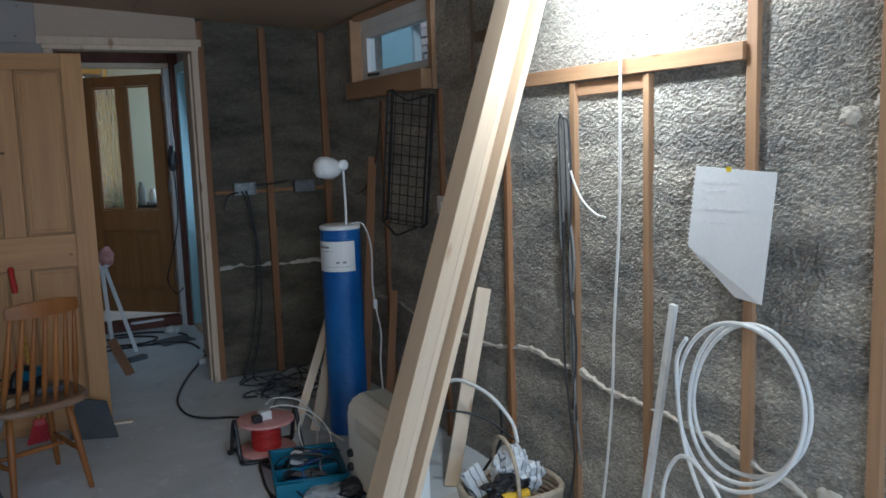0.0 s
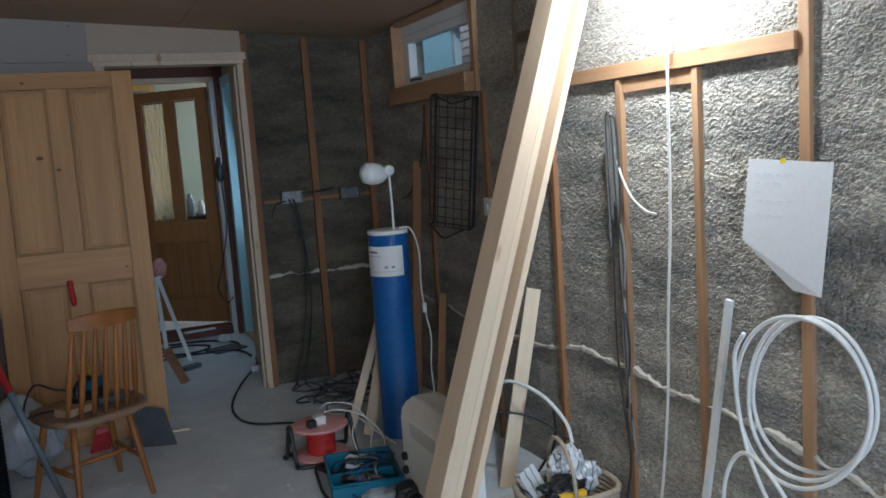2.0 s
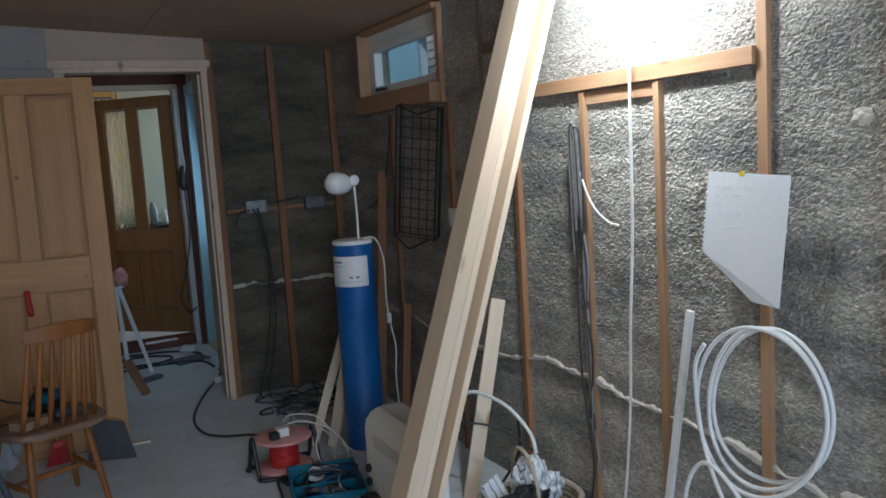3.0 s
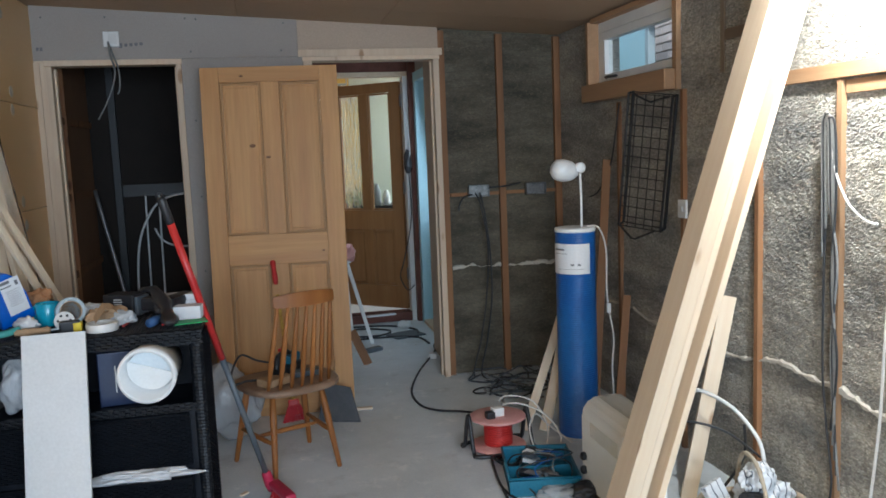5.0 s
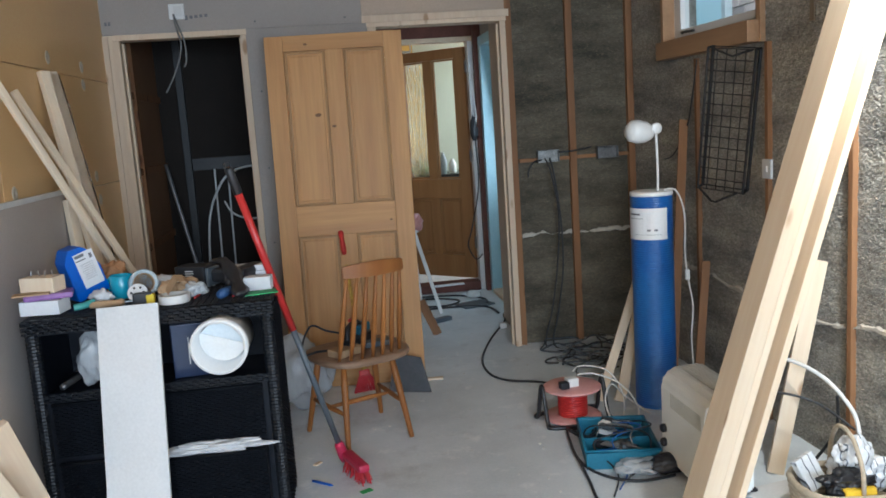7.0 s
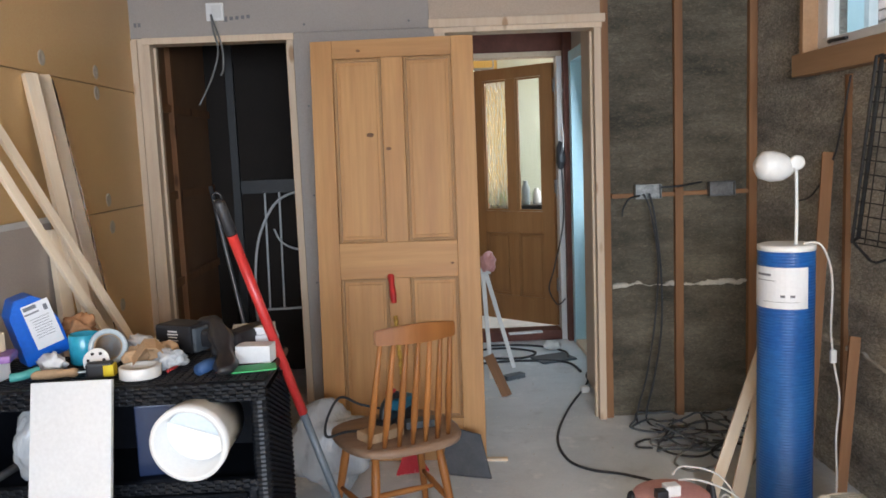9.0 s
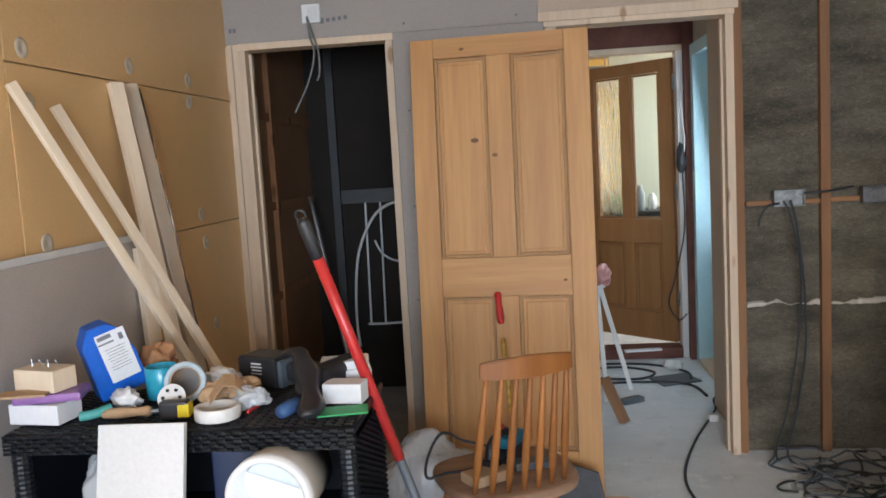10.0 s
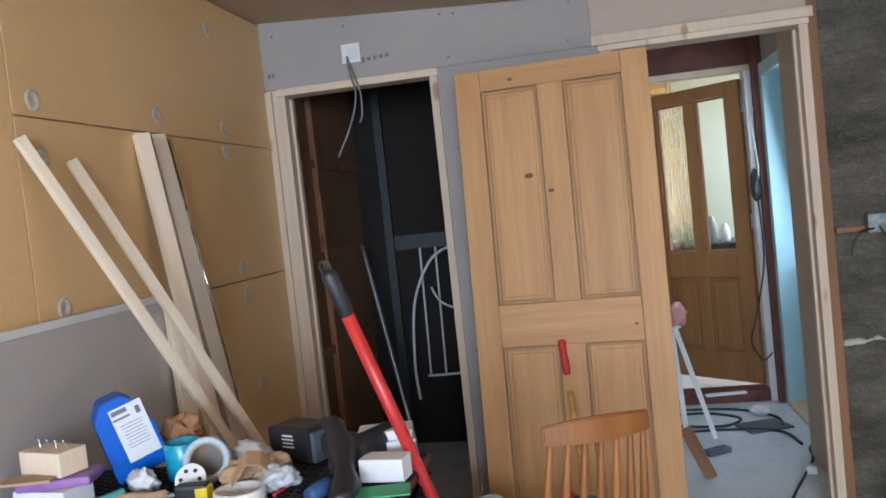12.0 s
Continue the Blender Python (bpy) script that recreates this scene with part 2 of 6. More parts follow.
RED = material("red_plastic", (0.45, 0.02, 0.02), (0.58, 0.04, 0.035), 5, 0.35, 0.02)
PINK = material("faded_pink_plastic", (0.6, 0.26, 0.24), (0.72, 0.4, 0.36), 10, 0.45, 0.05)
CRIMSON = material("crimson_plastic", (0.42, 0.015, 0.05), (0.55, 0.03, 0.09), 9, 0.4, 0.1)
# stud steel with the gloom of the store put into its colour
STUDSTEEL = material("shaded_stud_steel", (0.022, 0.022, 0.022), (0.038, 0.038, 0.038), 6, 0.5, 0.03)
SLATE = material("slate_grey_pole", (0.07, 0.085, 0.1), (0.12, 0.14, 0.155), 6, 0.45, 0.03)
BLACK = material("black_plastic", (0.012, 0.012, 0.014), (0.03, 0.03, 0.033), 8, 0.4, 0.05)
WIREBLACK = material("black_wire", (0.004, 0.004, 0.0045), (0.011, 0.011, 0.011), 20, 0.6, 0.1)
FLOORCABLE = material("dusty_blue_grey_cable", (0.05, 0.062, 0.075), (0.12, 0.14, 0.155), 10, 0.6, 0.0)
CABLE = material("black_cable", (0.014, 0.015, 0.018), (0.035, 0.038, 0.042), 10, 0.5, 0.0)
GREYCABLE = material("grey_cable", (0.15, 0.15, 0.145), (0.26, 0.26, 0.25), 10, 0.5, 0.0)
WHITECABLE = material("white_cable", (0.66, 0.64, 0.6), (0.78, 0.76, 0.72), 10, 0.45, 0.0)
STEEL = material("galvanised_steel", (0.45, 0.46, 0.47), (0.62, 0.63, 0.64), 25, 0.4, 0.1, metal=0.85)
DARKSTEEL = material("dark_steel", (0.12, 0.12, 0.12), (0.25, 0.25, 0.25), 20, 0.45, 0.1, metal=0.8)
RATTAN = material("black_rattan", (0.0035, 0.004, 0.0055), (0.01, 0.012, 0.016), 30, 0.34, 0.3, 140, spec=0.3)
RATTANDARK = material("dull_black_rattan", (0.003, 0.0035, 0.005), (0.008, 0.0095, 0.013), 30, 0.7, 0.2, 140, spec=0.08)
SHELFDARK = material("dark_shelf", (0.004, 0.005, 0.008), (0.01, 0.012, 0.018), 10, 0.45, 0.05, spec=0.2)
# near black that stands in for missing light; also backs the board joints
SHADEWALL = material("shade_black_lining", (0.013, 0.0095, 0.007), (0.03, 0.022, 0.017), 3, 0.9, 0.05)
YELLOW = material("yellow_cloth", (0.62, 0.38, 0.01), (0.75, 0.5, 0.03), 9, 0.85, 0.2)
BAG = material("crumpled_white_bag", (0.55, 0.56, 0.57), (0.8, 0.8, 0.8), 14, 0.35, 0.15)
STRIPEBAG = material("striped_carrier_film", (0.6, 0.62, 0.64), (0.82, 0.83, 0.84), 14, 0.3, 0.1)
sn = STRIPEBAG.node_tree.nodes
base = sn["Principled BSDF"].inputs["Base Color"]
wave = sn.new("ShaderNodeTexWave")
wave.inputs["Scale"].default_value, wave.inputs["Distortion"].default_value, wave.inputs["Detail"].default_value = 10.0, 5.0, 2.0
gate = sn.new("ShaderNodeMapRange")
gate.inputs[1].default_value, gate.inputs[2].default_value = 0.93, 0.98
blend = sn.new("ShaderNodeMix")
blend.data_type = "RGBA"
STRIPEBAG.node_tree.links.new(sn.new("ShaderNodeTexCoord").outputs["Object"], wave.inputs["Vector"])
STRIPEBAG.node_tree.links.new(wave.outputs["Fac"], gate.inputs[0])
STRIPEBAG.node_tree.links.new(gate.outputs[0], blend.inputs[0])
STRIPEBAG.node_tree.links.new(base.links[0].from_socket, blend.inputs[6])
blend.inputs[7].default_value = (0.06, 0.07, 0.09, 1)
STRIPEBAG.node_tree.links.new(blend.outputs[2], base)
WICKER = material("pale_wicker", (0.36, 0.29, 0.2), (0.55, 0.47, 0.36), 30, 0.7, 0.3)
KRAFT = material("brown_card", (0.4, 0.25, 0.13), (0.5, 0.34, 0.2), 6, 0.85, 0.05)
PURPLE = material("purple_pack", (0.2, 0.07, 0.26), (0.34, 0.17, 0.42), 9, 0.3, 0.1)
GREEN = material("green_card", (0.01, 0.3, 0.07), (0.03, 0.42, 0.12), 9, 0.5, 0.0)
TEALRUBBER = material("teal_rubber", (0.06, 0.3, 0.28), (0.1, 0.4, 0.36), 9, 0.5, 0.05)
YELLOWPLASTIC = material("yellow_plastic", (0.7, 0.5, 0.01), (0.8, 0.62, 0.03), 9, 0.4, 0.0)
TAPEGREY = material("silver_tape", (0.32, 0.4, 0.44), (0.48, 0.55, 0.58), 9, 0.35, 0.0)
BRISTLE = material("red_bristle", (0.4, 0.01, 0.02), (0.55, 0.03, 0.04), 40, 0.7, 0.4, 200)
CANE = material("yellow_banded_cane", (0.3, 0.12, 0.015), (0.62, 0.42, 0.06), 40, 0.5, 0.1)
DUSTPAN = material("grey_dustpan_rubber", (0.05, 0.055, 0.06), (0.1, 0.1, 0.11), 9, 0.55, 0.05)
LIMEWASH = material("kitchen_wall", (0.6, 0.63, 0.5), (0.68, 0.71, 0.58), 2, 0.8, 0.03)
OCHREWALL = material("kitchen_ochre_wall", (0.7, 0.45, 0.12), (0.78, 0.54, 0.18), 2, 0.8, 0.03)
FOILSTRIP = material("gold_foil", (0.75, 0.55, 0.3), (0.9, 0.85, 0.75), 40, 0.22, 0.1, metal=0.9, vary=0.3)
BRICKMAT = material("outdoor_brick", (0.68, 0.54, 0.5), (0.8, 0.7, 0.67), 12, 0.9, 0.3, 90, vary=0.2)
OUTWALL = material("outdoor_mortar", (0.6, 0.58, 0.56), (0.72, 0.7, 0.67), 10, 0.9, 0.2)
GROUND = material("outdoor_gravel", (0.22, 0.2, 0.18), (0.36, 0.33, 0.3), 4, 0.95, 0.3)
OSB = material("orange_fibre", (0.3, 0.13, 0.05), (0.45, 0.23, 0.11), 30, 0.9, 0.4, 90)
CLEAR = glass("window_glass")
REEDED = glass("obscure_glass", (0.95, 0.93, 0.85), 0.05, 0.5)
FILM = glass("polythene_film", (0.86, 0.9, 0.93), 0.25, 0.35)
FILM.node_tree.nodes["Principled BSDF"].inputs["Transmission Weight"].default_value = 0.55
SLEEVE = glass("stud_polythene", (0.97, 0.98, 1.0), 0.1)
SLEEVE.node_tree.nodes["Principled BSDF"].inputs["IOR"].default_value = 1.35
PRINTGREY = material("grey_print", (0.14, 0.14, 0.15), (0.2, 0.2, 0.21), 30, 0.8, 0.0)
GLOW = bpy.data.materials.new("led_glow")
GLOW.use_nodes = True
GLOW.node_tree.nodes["Principled BSDF"].inputs["Emission Color"].default_value = (1.0, 0.93, 0.8, 1)
GLOW.node_tree.nodes["Principled BSDF"].inputs["Emission Strength"].default_value = 30


# ---- building helpers ----
def thing(name, label, category, m=None, group="", kind=""):
    ob = new(name)
    ob.empty_display_size = 0.05
    if m is not None:
        ob.matrix_world = m
    return tagged(ob, label, category, group, kind)


def mesh_of(name, bm, mat, smooth=False):
    me = bpy.data.meshes.new(name)
    bm.normal_update()
    bm.to_mesh(me)
    bm.free()
    for mt in (mat if isinstance(mat, (list, tuple)) else [mat]):
        me.materials.append(mt)
    if smooth:
        for p in me.polygons:
            p.use_smooth = True
    return me


def part(name, bm, mat, parent, label="", m=None, smooth=False):
    """One mesh object under a thing or a part."""
    ob = new(name, mesh_of(name, bm, mat, smooth))
    ob.parent = parent
    if m is not None:
        ob.matrix_basis = m
    if label:
        ob["label"] = label
    return ob


def solo(name, bm, mat, label, category, m=None, group="", kind="", smooth=False):
    """A thing that is one mesh."""
    ob = new(name, mesh_of(name, bm, mat, smooth))
    if m is not None:
        ob.matrix_world = m
    return tagged(ob, label, category, group, kind)


def block(sx, sy, sz, bevel=0.0, at=(0, 0, 0), bm=None, m=None):
    """A box with its base centre at at, edges eased by bevel."""
    bm = bm or bmesh.new()
    made = bmesh.ops.create_cube(bm, size=1)["verts"]
    bmesh.ops.scale(bm, vec=(sx, sy, sz), verts=made)
    bmesh.ops.translate(bm, vec=(at[0], at[1], at[2] + sz / 2), verts=made)
    if bevel:
        edges = list({e for v in made for e in v.link_edges})
        made = bmesh.ops.bevel(bm, geom=edges, offset=bevel, segments=2, affect="EDGES", profile=0.6)["verts"]
    if m is not None:
        bmesh.ops.transform(bm, matrix=m, verts=made)
    return bm


def span(x0, x1, y0, y1, z0, z1, bevel=0.0, bm=None):
    return block(x1 - x0, y1 - y0, z1 - z0, bevel, ((x0 + x1) / 2, (y0 + y1) / 2, z0), bm)


def lathe(profile, n=32, bm=None, m=None):
    """Turns (radius, height) pairs round z."""
    bm = bm or bmesh.new()
    rings, fresh = [], []
    for r, z in profile:
        ring = [bm.verts.new((r * math.cos(2 * math.pi * k / n), r * math.sin(2 * math.pi * k / n), z)) for k in range(n)]
        rings.append(ring)
        fresh += ring
    for lo, hi in zip(rings, rings[1:]):
        for k in range(n):
            bm.faces.new((lo[k], lo[(k + 1) % n], hi[(k + 1) % n], hi[k]))
    for ring, flip in ((rings[0], True), (rings[-1], False)):
        if (ring[0].co - ring[n // 2].co).length > 1e-4:
            bm.faces.new(ring[::-1] if flip else ring)
    if m is not None:
        bmesh.ops.transform(bm, matrix=m, verts=fresh)
    return bm


def ring_band(r0, r1, h, n=40):
    """A hollow cylinder wall between radii r0 and r1."""
    return lathe([(r0, 0), (r1 - 0.001, 0), (r1, 0.002), (r1, h - 0.002), (r1 - 0.001, h), (r0, h), (r0, 0)], n)


def smooth_path(points, steps=8, closed=False):
    p = [Vector(q) for q in points]
    out = []
    n = len(p)
    for k in range(n if closed else n - 1):
        a = p[(k - 1) % n] if closed or k else p[0]
        b, c = p[k], p[(k + 1) % n]
        d = p[(k + 2) % n] if closed or k + 2 < n else p[-1]
        for s in range(steps):
            t = s / steps
            out.append(0.5 * (2 * b + (c - a) * t + (2 * a - 5 * b + 4 * c - d) * t * t + (3 * b - a - 3 * c + d) * t ** 3))
    if not closed:
        out.append(p[-1])
    return out


def tube(points, r, n=8, steps=8, bm=None, closed=False, radii=None, straight=False):
    """A round rod or cable swept along points."""
    bm = bm or bmesh.new()
    path = [Vector(q) for q in points] if straight else smooth_path(points, steps, closed)
    rings, side = [], None
    for k, q in enumerate(path):
        a = path[k - 1] if k or closed else q
        b = path[(k + 1) % len(path)] if k + 1 < len(path) or closed else q
        d = (b - a).normalized()
        if side is None:
            side = d.orthogonal().normalized()
        side = (side - d * side.dot(d)).normalized()
        up = d.cross(side)
        rr = r if radii is None else radii[0] + (radii[1] - radii[0]) * k / max(len(path) - 1, 1)
        rings.append([bm.verts.new(q + rr * (math.cos(2 * math.pi * j / n) * side + math.sin(2 * math.pi * j / n) * up)) for j in range(n)])
    pairs = list(zip(rings, rings[1:])) + ([(rings[-1], rings[0])] if closed else [])
    for lo, hi in pairs:
        for j in range(n):
            bm.faces.new((lo[j], lo[(j + 1) % n], hi[(j + 1) % n], hi[j]))
    if not closed:
        bm.faces.new(rings[0][::-1])
        bm.faces.new(rings[-1])
    return bm


def cable(name, points, r, mat, label, category="cable", steps=8, group=""):
    return solo(name, tube(points, r, 8, steps), mat, label, category, smooth=True, group=group)


def along(p0, p1, face=(0, -1, 0)):
    """A pose at p0 whose z runs to p1 and whose -y looks towards face."""
    p0, p1 = Vector(p0), Vector(p1)
    z = (p1 - p0).normalized()
    y = -(Vector(face) - z * z.dot(Vector(face))).normalized()
    x = y.cross(z)
    return Matrix.Translation(p0) @ Matrix((x, y, z)).transposed().to_4x4()


def timber(name, p0, p1, w, d, mat, label, category="timber", face=(0, -1, 0), group="", kind="", bevel=0.002, parent=None):
    """A sawn length from p0 to p1: w across, d deep."""
    length = (Vector(p1) - Vector(p0)).length
    bm = block(w, d, length, bevel)
    if parent is not None:
        return part(name, bm, mat, parent, label, parent.matrix_world.inverted() @ along(p0, p1, face))
    return solo(name, bm, mat, label, category, along(p0, p1, face), group, kind)


def crumple(rx, ry, rz, seed, amount=0.3, cuts=4, bm=None, at=(0, 0, 0)):
    """A crumpled bag or cloth: a ball pushed in and out by noise, resting on z = at[2]."""
    bm = bm or bmesh.new()
    made = bmesh.ops.create_icosphere(bm, subdivisions=cuts, radius=1)["verts"]
    for v in made:
        f = 1 + amount * noise.noise(v.co * 1.7 + Vector((seed, 0, 0))) + 0.45 * amount * (0.4 - abs(noise.noise(v.co * 3.4 + Vector((0, seed, 0)))) * 1.6)
        f += 0.12 * amount * noise.noise(v.co * 8 + Vector((0, 0, seed)))
        v.co = Vector((v.co.x * rx * f, v.co.y * ry * f, v.co.z * rz * f))
    low = min(v.co.z for v in made)
    for v in made:
        v.co = v.co + Vector((at[0], at[1], at[2] - low))
    return bm


def rough_sheet(corner, u, v, nu, nv, depth, hole=None, bm=None, seed=0.0):
    """A rough concrete skin over a rectangle: corner, edge vectors u and v, pushed along the normal by noise. hole: (u0, u1, v0, v1) left open."""
    bm = bm or bmesh.new()
    corner, u, v = Vector(corner), Vector(u), Vector(v)
    normal = u.cross(v).normalized()
    grid = {}
    for i in range(nu + 1):
        for j in range(nv + 1):
            a, b = i / nu, j / nv
            q = corner + u * a + v * b
            lump = noise.noise(q * 55 + Vector((seed, 0, 0))) * 0.35 + noise.noise(q * 20) * 0.3 + noise.noise(q * 4) * 0.8
            grid[i, j] = bm.verts.new(q + normal * depth * lump)
    for i in range(nu):
        for j in range(nv):
            a, b = (i + 0.5) / nu, (j + 0.5) / nv
            if hole and hole[0] < a < hole[1] and hole[2] < b < hole[3]:
                continue
            bm.faces.new((grid[i, j], grid[i + 1, j], grid[i + 1, j + 1], grid[i, j + 1]))
    return bm


def pebble_sheet(corner, u, v, nu, nv, depth, bm):
    """The same skin with its stones standing out: rounded chips of about a centimetre at uneven heights."""
    corner, u, v = Vector(corner), Vector(u), Vector(v)
    normal = u.cross(v).normalized()
    rows = []
    for i in range(nu + 1):
        row = []
        for j in range(nv + 1):
            q = corner + u * (i / nu) + v * (j / nv)
            p = Vector((q.x * 110, q.y * 92, q.z * 130)) + 0.8 * noise.noise_vector(q * 45)
            near, at = noise.voronoi(p, distance_metric="DISTANCE", exponent=2.5)
            chip = 0.75 - near[0] + 0.45 * noise.cell(at[0] * 7.3) + 0.35 * (near[1] - near[0])
            row.append(bm.verts.new(q + normal * (depth * (0.55 + 0.45 * min(max((q.z - 0.75) * 4, 0), 1)) * (chip - 0.6) + 0.006 * noise.noise(q * 4) + 0.003 * noise.noise(q * 19))))
        rows.append(row)
    for lo, hi in zip(rows, rows[1:]):
        for j in range(nv):
            bm.faces.new((lo[j], hi[j], hi[j + 1], lo[j + 1]))
    return bm


def bars(name, parent, rows, mat, m):
    """Unreadable writing: thin raised bars, (x, z, width, height) on the plane y = 0 of m."""
    bm = bmesh.new()
    for x, z, w, h in rows:
        block(w, 0.0008, h, 0, (x, 0, z - h / 2), bm)
    return part(name, bm, mat, parent, m=m)


# ---- the structure ----
LEFT, RIGHT, BACK, REAR = -1.26, 1.885, 5.135, -2.2
CFACE = 5.175          # face of the concrete behind the studs of the back wall


def ceil_z(x):
    return 2.292 - 0.06 * x


def setting(name, bm, mat, label, category):
    return solo(name, bm, mat, label, category, kind="structure")


bm = bmesh.new()
bmesh.ops.create_grid(bm, x_segments=4, y_segments=4, size=300)
ground = setting("ground", bm, GROUND, "grey gravel ground outside the house", "ground")
ground.location.z = -0.2
setting("floor", span(-1.6, 2.1, -2.4, 11.0, -0.15, 0.0), SCREED, "pale grey dusty concrete floor screed", "floor")

# ceiling boards with open joints, sloping down to the concrete wall
bm = bmesh.new()
tilt = Matrix.Rotation(math.atan(0.06), 4, "Y")
xs = [-1.4, -0.12, 0.72, 2.1]
ys = [-2.4, -0.2, 2.25, 4.62, 5.2]
for x0, x1 in zip(xs, xs[1:]):
    for y0, y1 in zip(ys, ys[1:]):
        block(x1 - x0 - 0.004, y1 - y0 - 0.004, 0.012, 0.0015, ((x0 + x1) / 2, (y0 + y1) / 2, 0), bm)
block(3.6, 7.8, 0.02, 0, (0.35, 1.4, 0.0125), bm)
bmesh.ops.transform(bm, matrix=Matrix.Translation((0, 0, 2.292)) @ tilt, verts=bm.verts)
setting("ceiling", bm, CEILBOARD, "buff sloping ceiling boards with open joints", "ceiling")

# left wall, boarded
left = setting("wall_left", span(-1.45, LEFT - 0.02, -2.4, 6.6, 0, 2.5), SHADEWALL, "tan boarded partition wall with fixing discs", "wall")
for y0, y1, z0, z1 in ((-2.2, -0.9, 0, 2.36), (-0.895, 0.9, 0, 1.236), (-0.895, 0.9, 1.24, 2.36), (0.905, 2.1, 0, 2.36), (2.105, 3.4, 0, 2.36),
                       (3.404, 5.13, 0, 1.236), (3.404, 5.13, 1.24, 1.795), (3.404, 5.13, 1.799, 2.36)):
    part("panel", span(LEFT - 0.02, LEFT, y0, y1, z0, z1, 0.002), TANBOARD, left)
disc = mesh_of("fixing_disc", lathe([(0.03, 0), (0.029, 0.0015), (0.024, 0.0025), (0.01, 0.0025), (0.008, 0.001), (0.0, 0.001)], 24), DISCPLASTIC, True)
for y, z in ((3.488, 1.843), (3.495, 1.69), (3.51, 1.285), (4.124, 1.859), (4.59, 2.24), (4.64, 1.854), (4.633, 1.763), (4.66, 1.29), (4.679, 1.166), (2.7, 1.85), (2.7, 1.3), (4.72, 0.8)):
    ob = new("fixing_disc", disc)
    ob.parent = left
    ob.matrix_basis = pose(LEFT, y, z, 0, 90, 0)
    ob["label"] = "dusty pale plastic insulation fixing disc"

# right wall: no-fines concrete with a window through it
W0, W1, Z0, Z1 = 3.55, 4.51, 1.755, 2.15
bm = bmesh.new()
for y0, y1, z0, z1 in ((-2.4, W0, -0.1, 2.5), (W1, 7.3, -0.1, 2.5), (W0, W1, -0.1, Z0), (W0, W1, Z1, 2.5)):
    if y1 > 7:
        y1 = 5.3
    span(RIGHT + 0.015, RIGHT + 0.13, y0, y1, z0, z1, 0, bm)
MID, NEAR = 3.2, 1.0
rough_sheet((RIGHT, CFACE, 0), (0, MID - CFACE, 0), (0, 0, 2.32), 220, 230, 0.007,
            ((CFACE - W1) / (CFACE - MID), (CFACE - W0) / (CFACE - MID), Z0 / 2.32, Z1 / 2.32), bm)
pebble_sheet((RIGHT, MID, 0), (0, NEAR - MID, 0), (0, 0, 2.32), 520, 540, 0.0042, bm)
rough_sheet((RIGHT, NEAR, 0), (0, -3.2, 0), (0, 0, 2.5), 110, 110, 0.007, None, bm)
wall_right = setting("wall_right", bm, CONCRETE, "rough grey no-fines concrete wall with timber battens", "wall")

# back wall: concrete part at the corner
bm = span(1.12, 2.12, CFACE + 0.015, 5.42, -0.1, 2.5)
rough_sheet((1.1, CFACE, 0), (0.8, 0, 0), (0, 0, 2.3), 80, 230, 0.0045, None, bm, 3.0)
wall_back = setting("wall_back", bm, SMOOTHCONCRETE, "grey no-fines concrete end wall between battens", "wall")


def mortar_line(points, normal, name="trim"):
    """A ragged pale seam of mortar left between two pours: one ribbon of uneven width."""
    bm = bmesh.new()
    out = Vector(normal)
    rings = []
    for a in smooth_path(points, 45):
        w = max(0.011 + 0.012 * noise.noise(a * 26) + 0.012 * noise.noise(a * 8) + 0.006 * noise.noise(a * 70), 0.0015)
        mid = a + Vector((0, 0, 0.012 * noise.noise(a * 17 + Vector((5, 0, 0)))))
        lift = out * (0.007 + 0.003 * noise.noise(a * 60))
        rings.append([bm.verts.new(q) for q in (mid - Vector((0, 0, w * 0.7)) - out * 0.006, mid + lift - Vector((0, 0, w * 0.4)), mid + lift + Vector((0, 0, w * 0.6)), mid + Vector((0, 0, w)) - out * 0.006)])
    for lo, hi in zip(rings, rings[1:]):
        for k in range(3):
            bm.faces.new((lo[k], lo[k + 1], hi[k + 1], hi[k]))
    bmesh.ops.recalc_face_normals(bm, faces=bm.faces)
    return setting(name, bm, MORTAR, "pale mortar seam across the concrete wall", "mortar seam")


mortar_line([(1.13, CFACE - 0.004, 0.70), (1.25, CFACE - 0.004, 0.712), (1.45, CFACE - 0.004, 0.70), (1.65, CFACE - 0.004, 0.70), (1.86, CFACE - 0.004, 0.705)], (0, -1, 0))
mortar_line([(RIGHT - 0.004, y, z) for y, z in ((5.1, 0.62), (4.5, 0.575), (4.12, 0.576), (3.85, 0.551), (3.5, 0.545), (3.08, 0.55), (2.81, 0.6), (2.55, 0.588), (2.43, 0.588),
                                                (2.23, 0.56), (2.1, 0.563), (1.88, 0.557), (1.5, 0.5), (1.2, 0.44), (0.6, 0.42))], (-1, 0, 0))

# battens on the concrete
for x, z1 in ((1.1, 2.21), (1.478, 2.185), (1.862, 2.165)):
    timber("batten", (x, CFACE - 0.018, 0.0), (x, CFACE - 0.018, z1), 0.042, 0.036, BATTEN, "", parent=wall_back)
timber("batten", (1.13, CFACE - 0.016, 1.18), (1.455, CFACE - 0.016, 1.18), 0.022, 0.03, BATTEN, "", parent=wall_back)
timber("batten", (1.501, CFACE - 0.016, 1.182), (1.838, CFACE - 0.016, 1.182), 0.022, 0.03, BATTEN, "", parent=wall_back)
XB = RIGHT - 0.007
YEDGE = 1.235
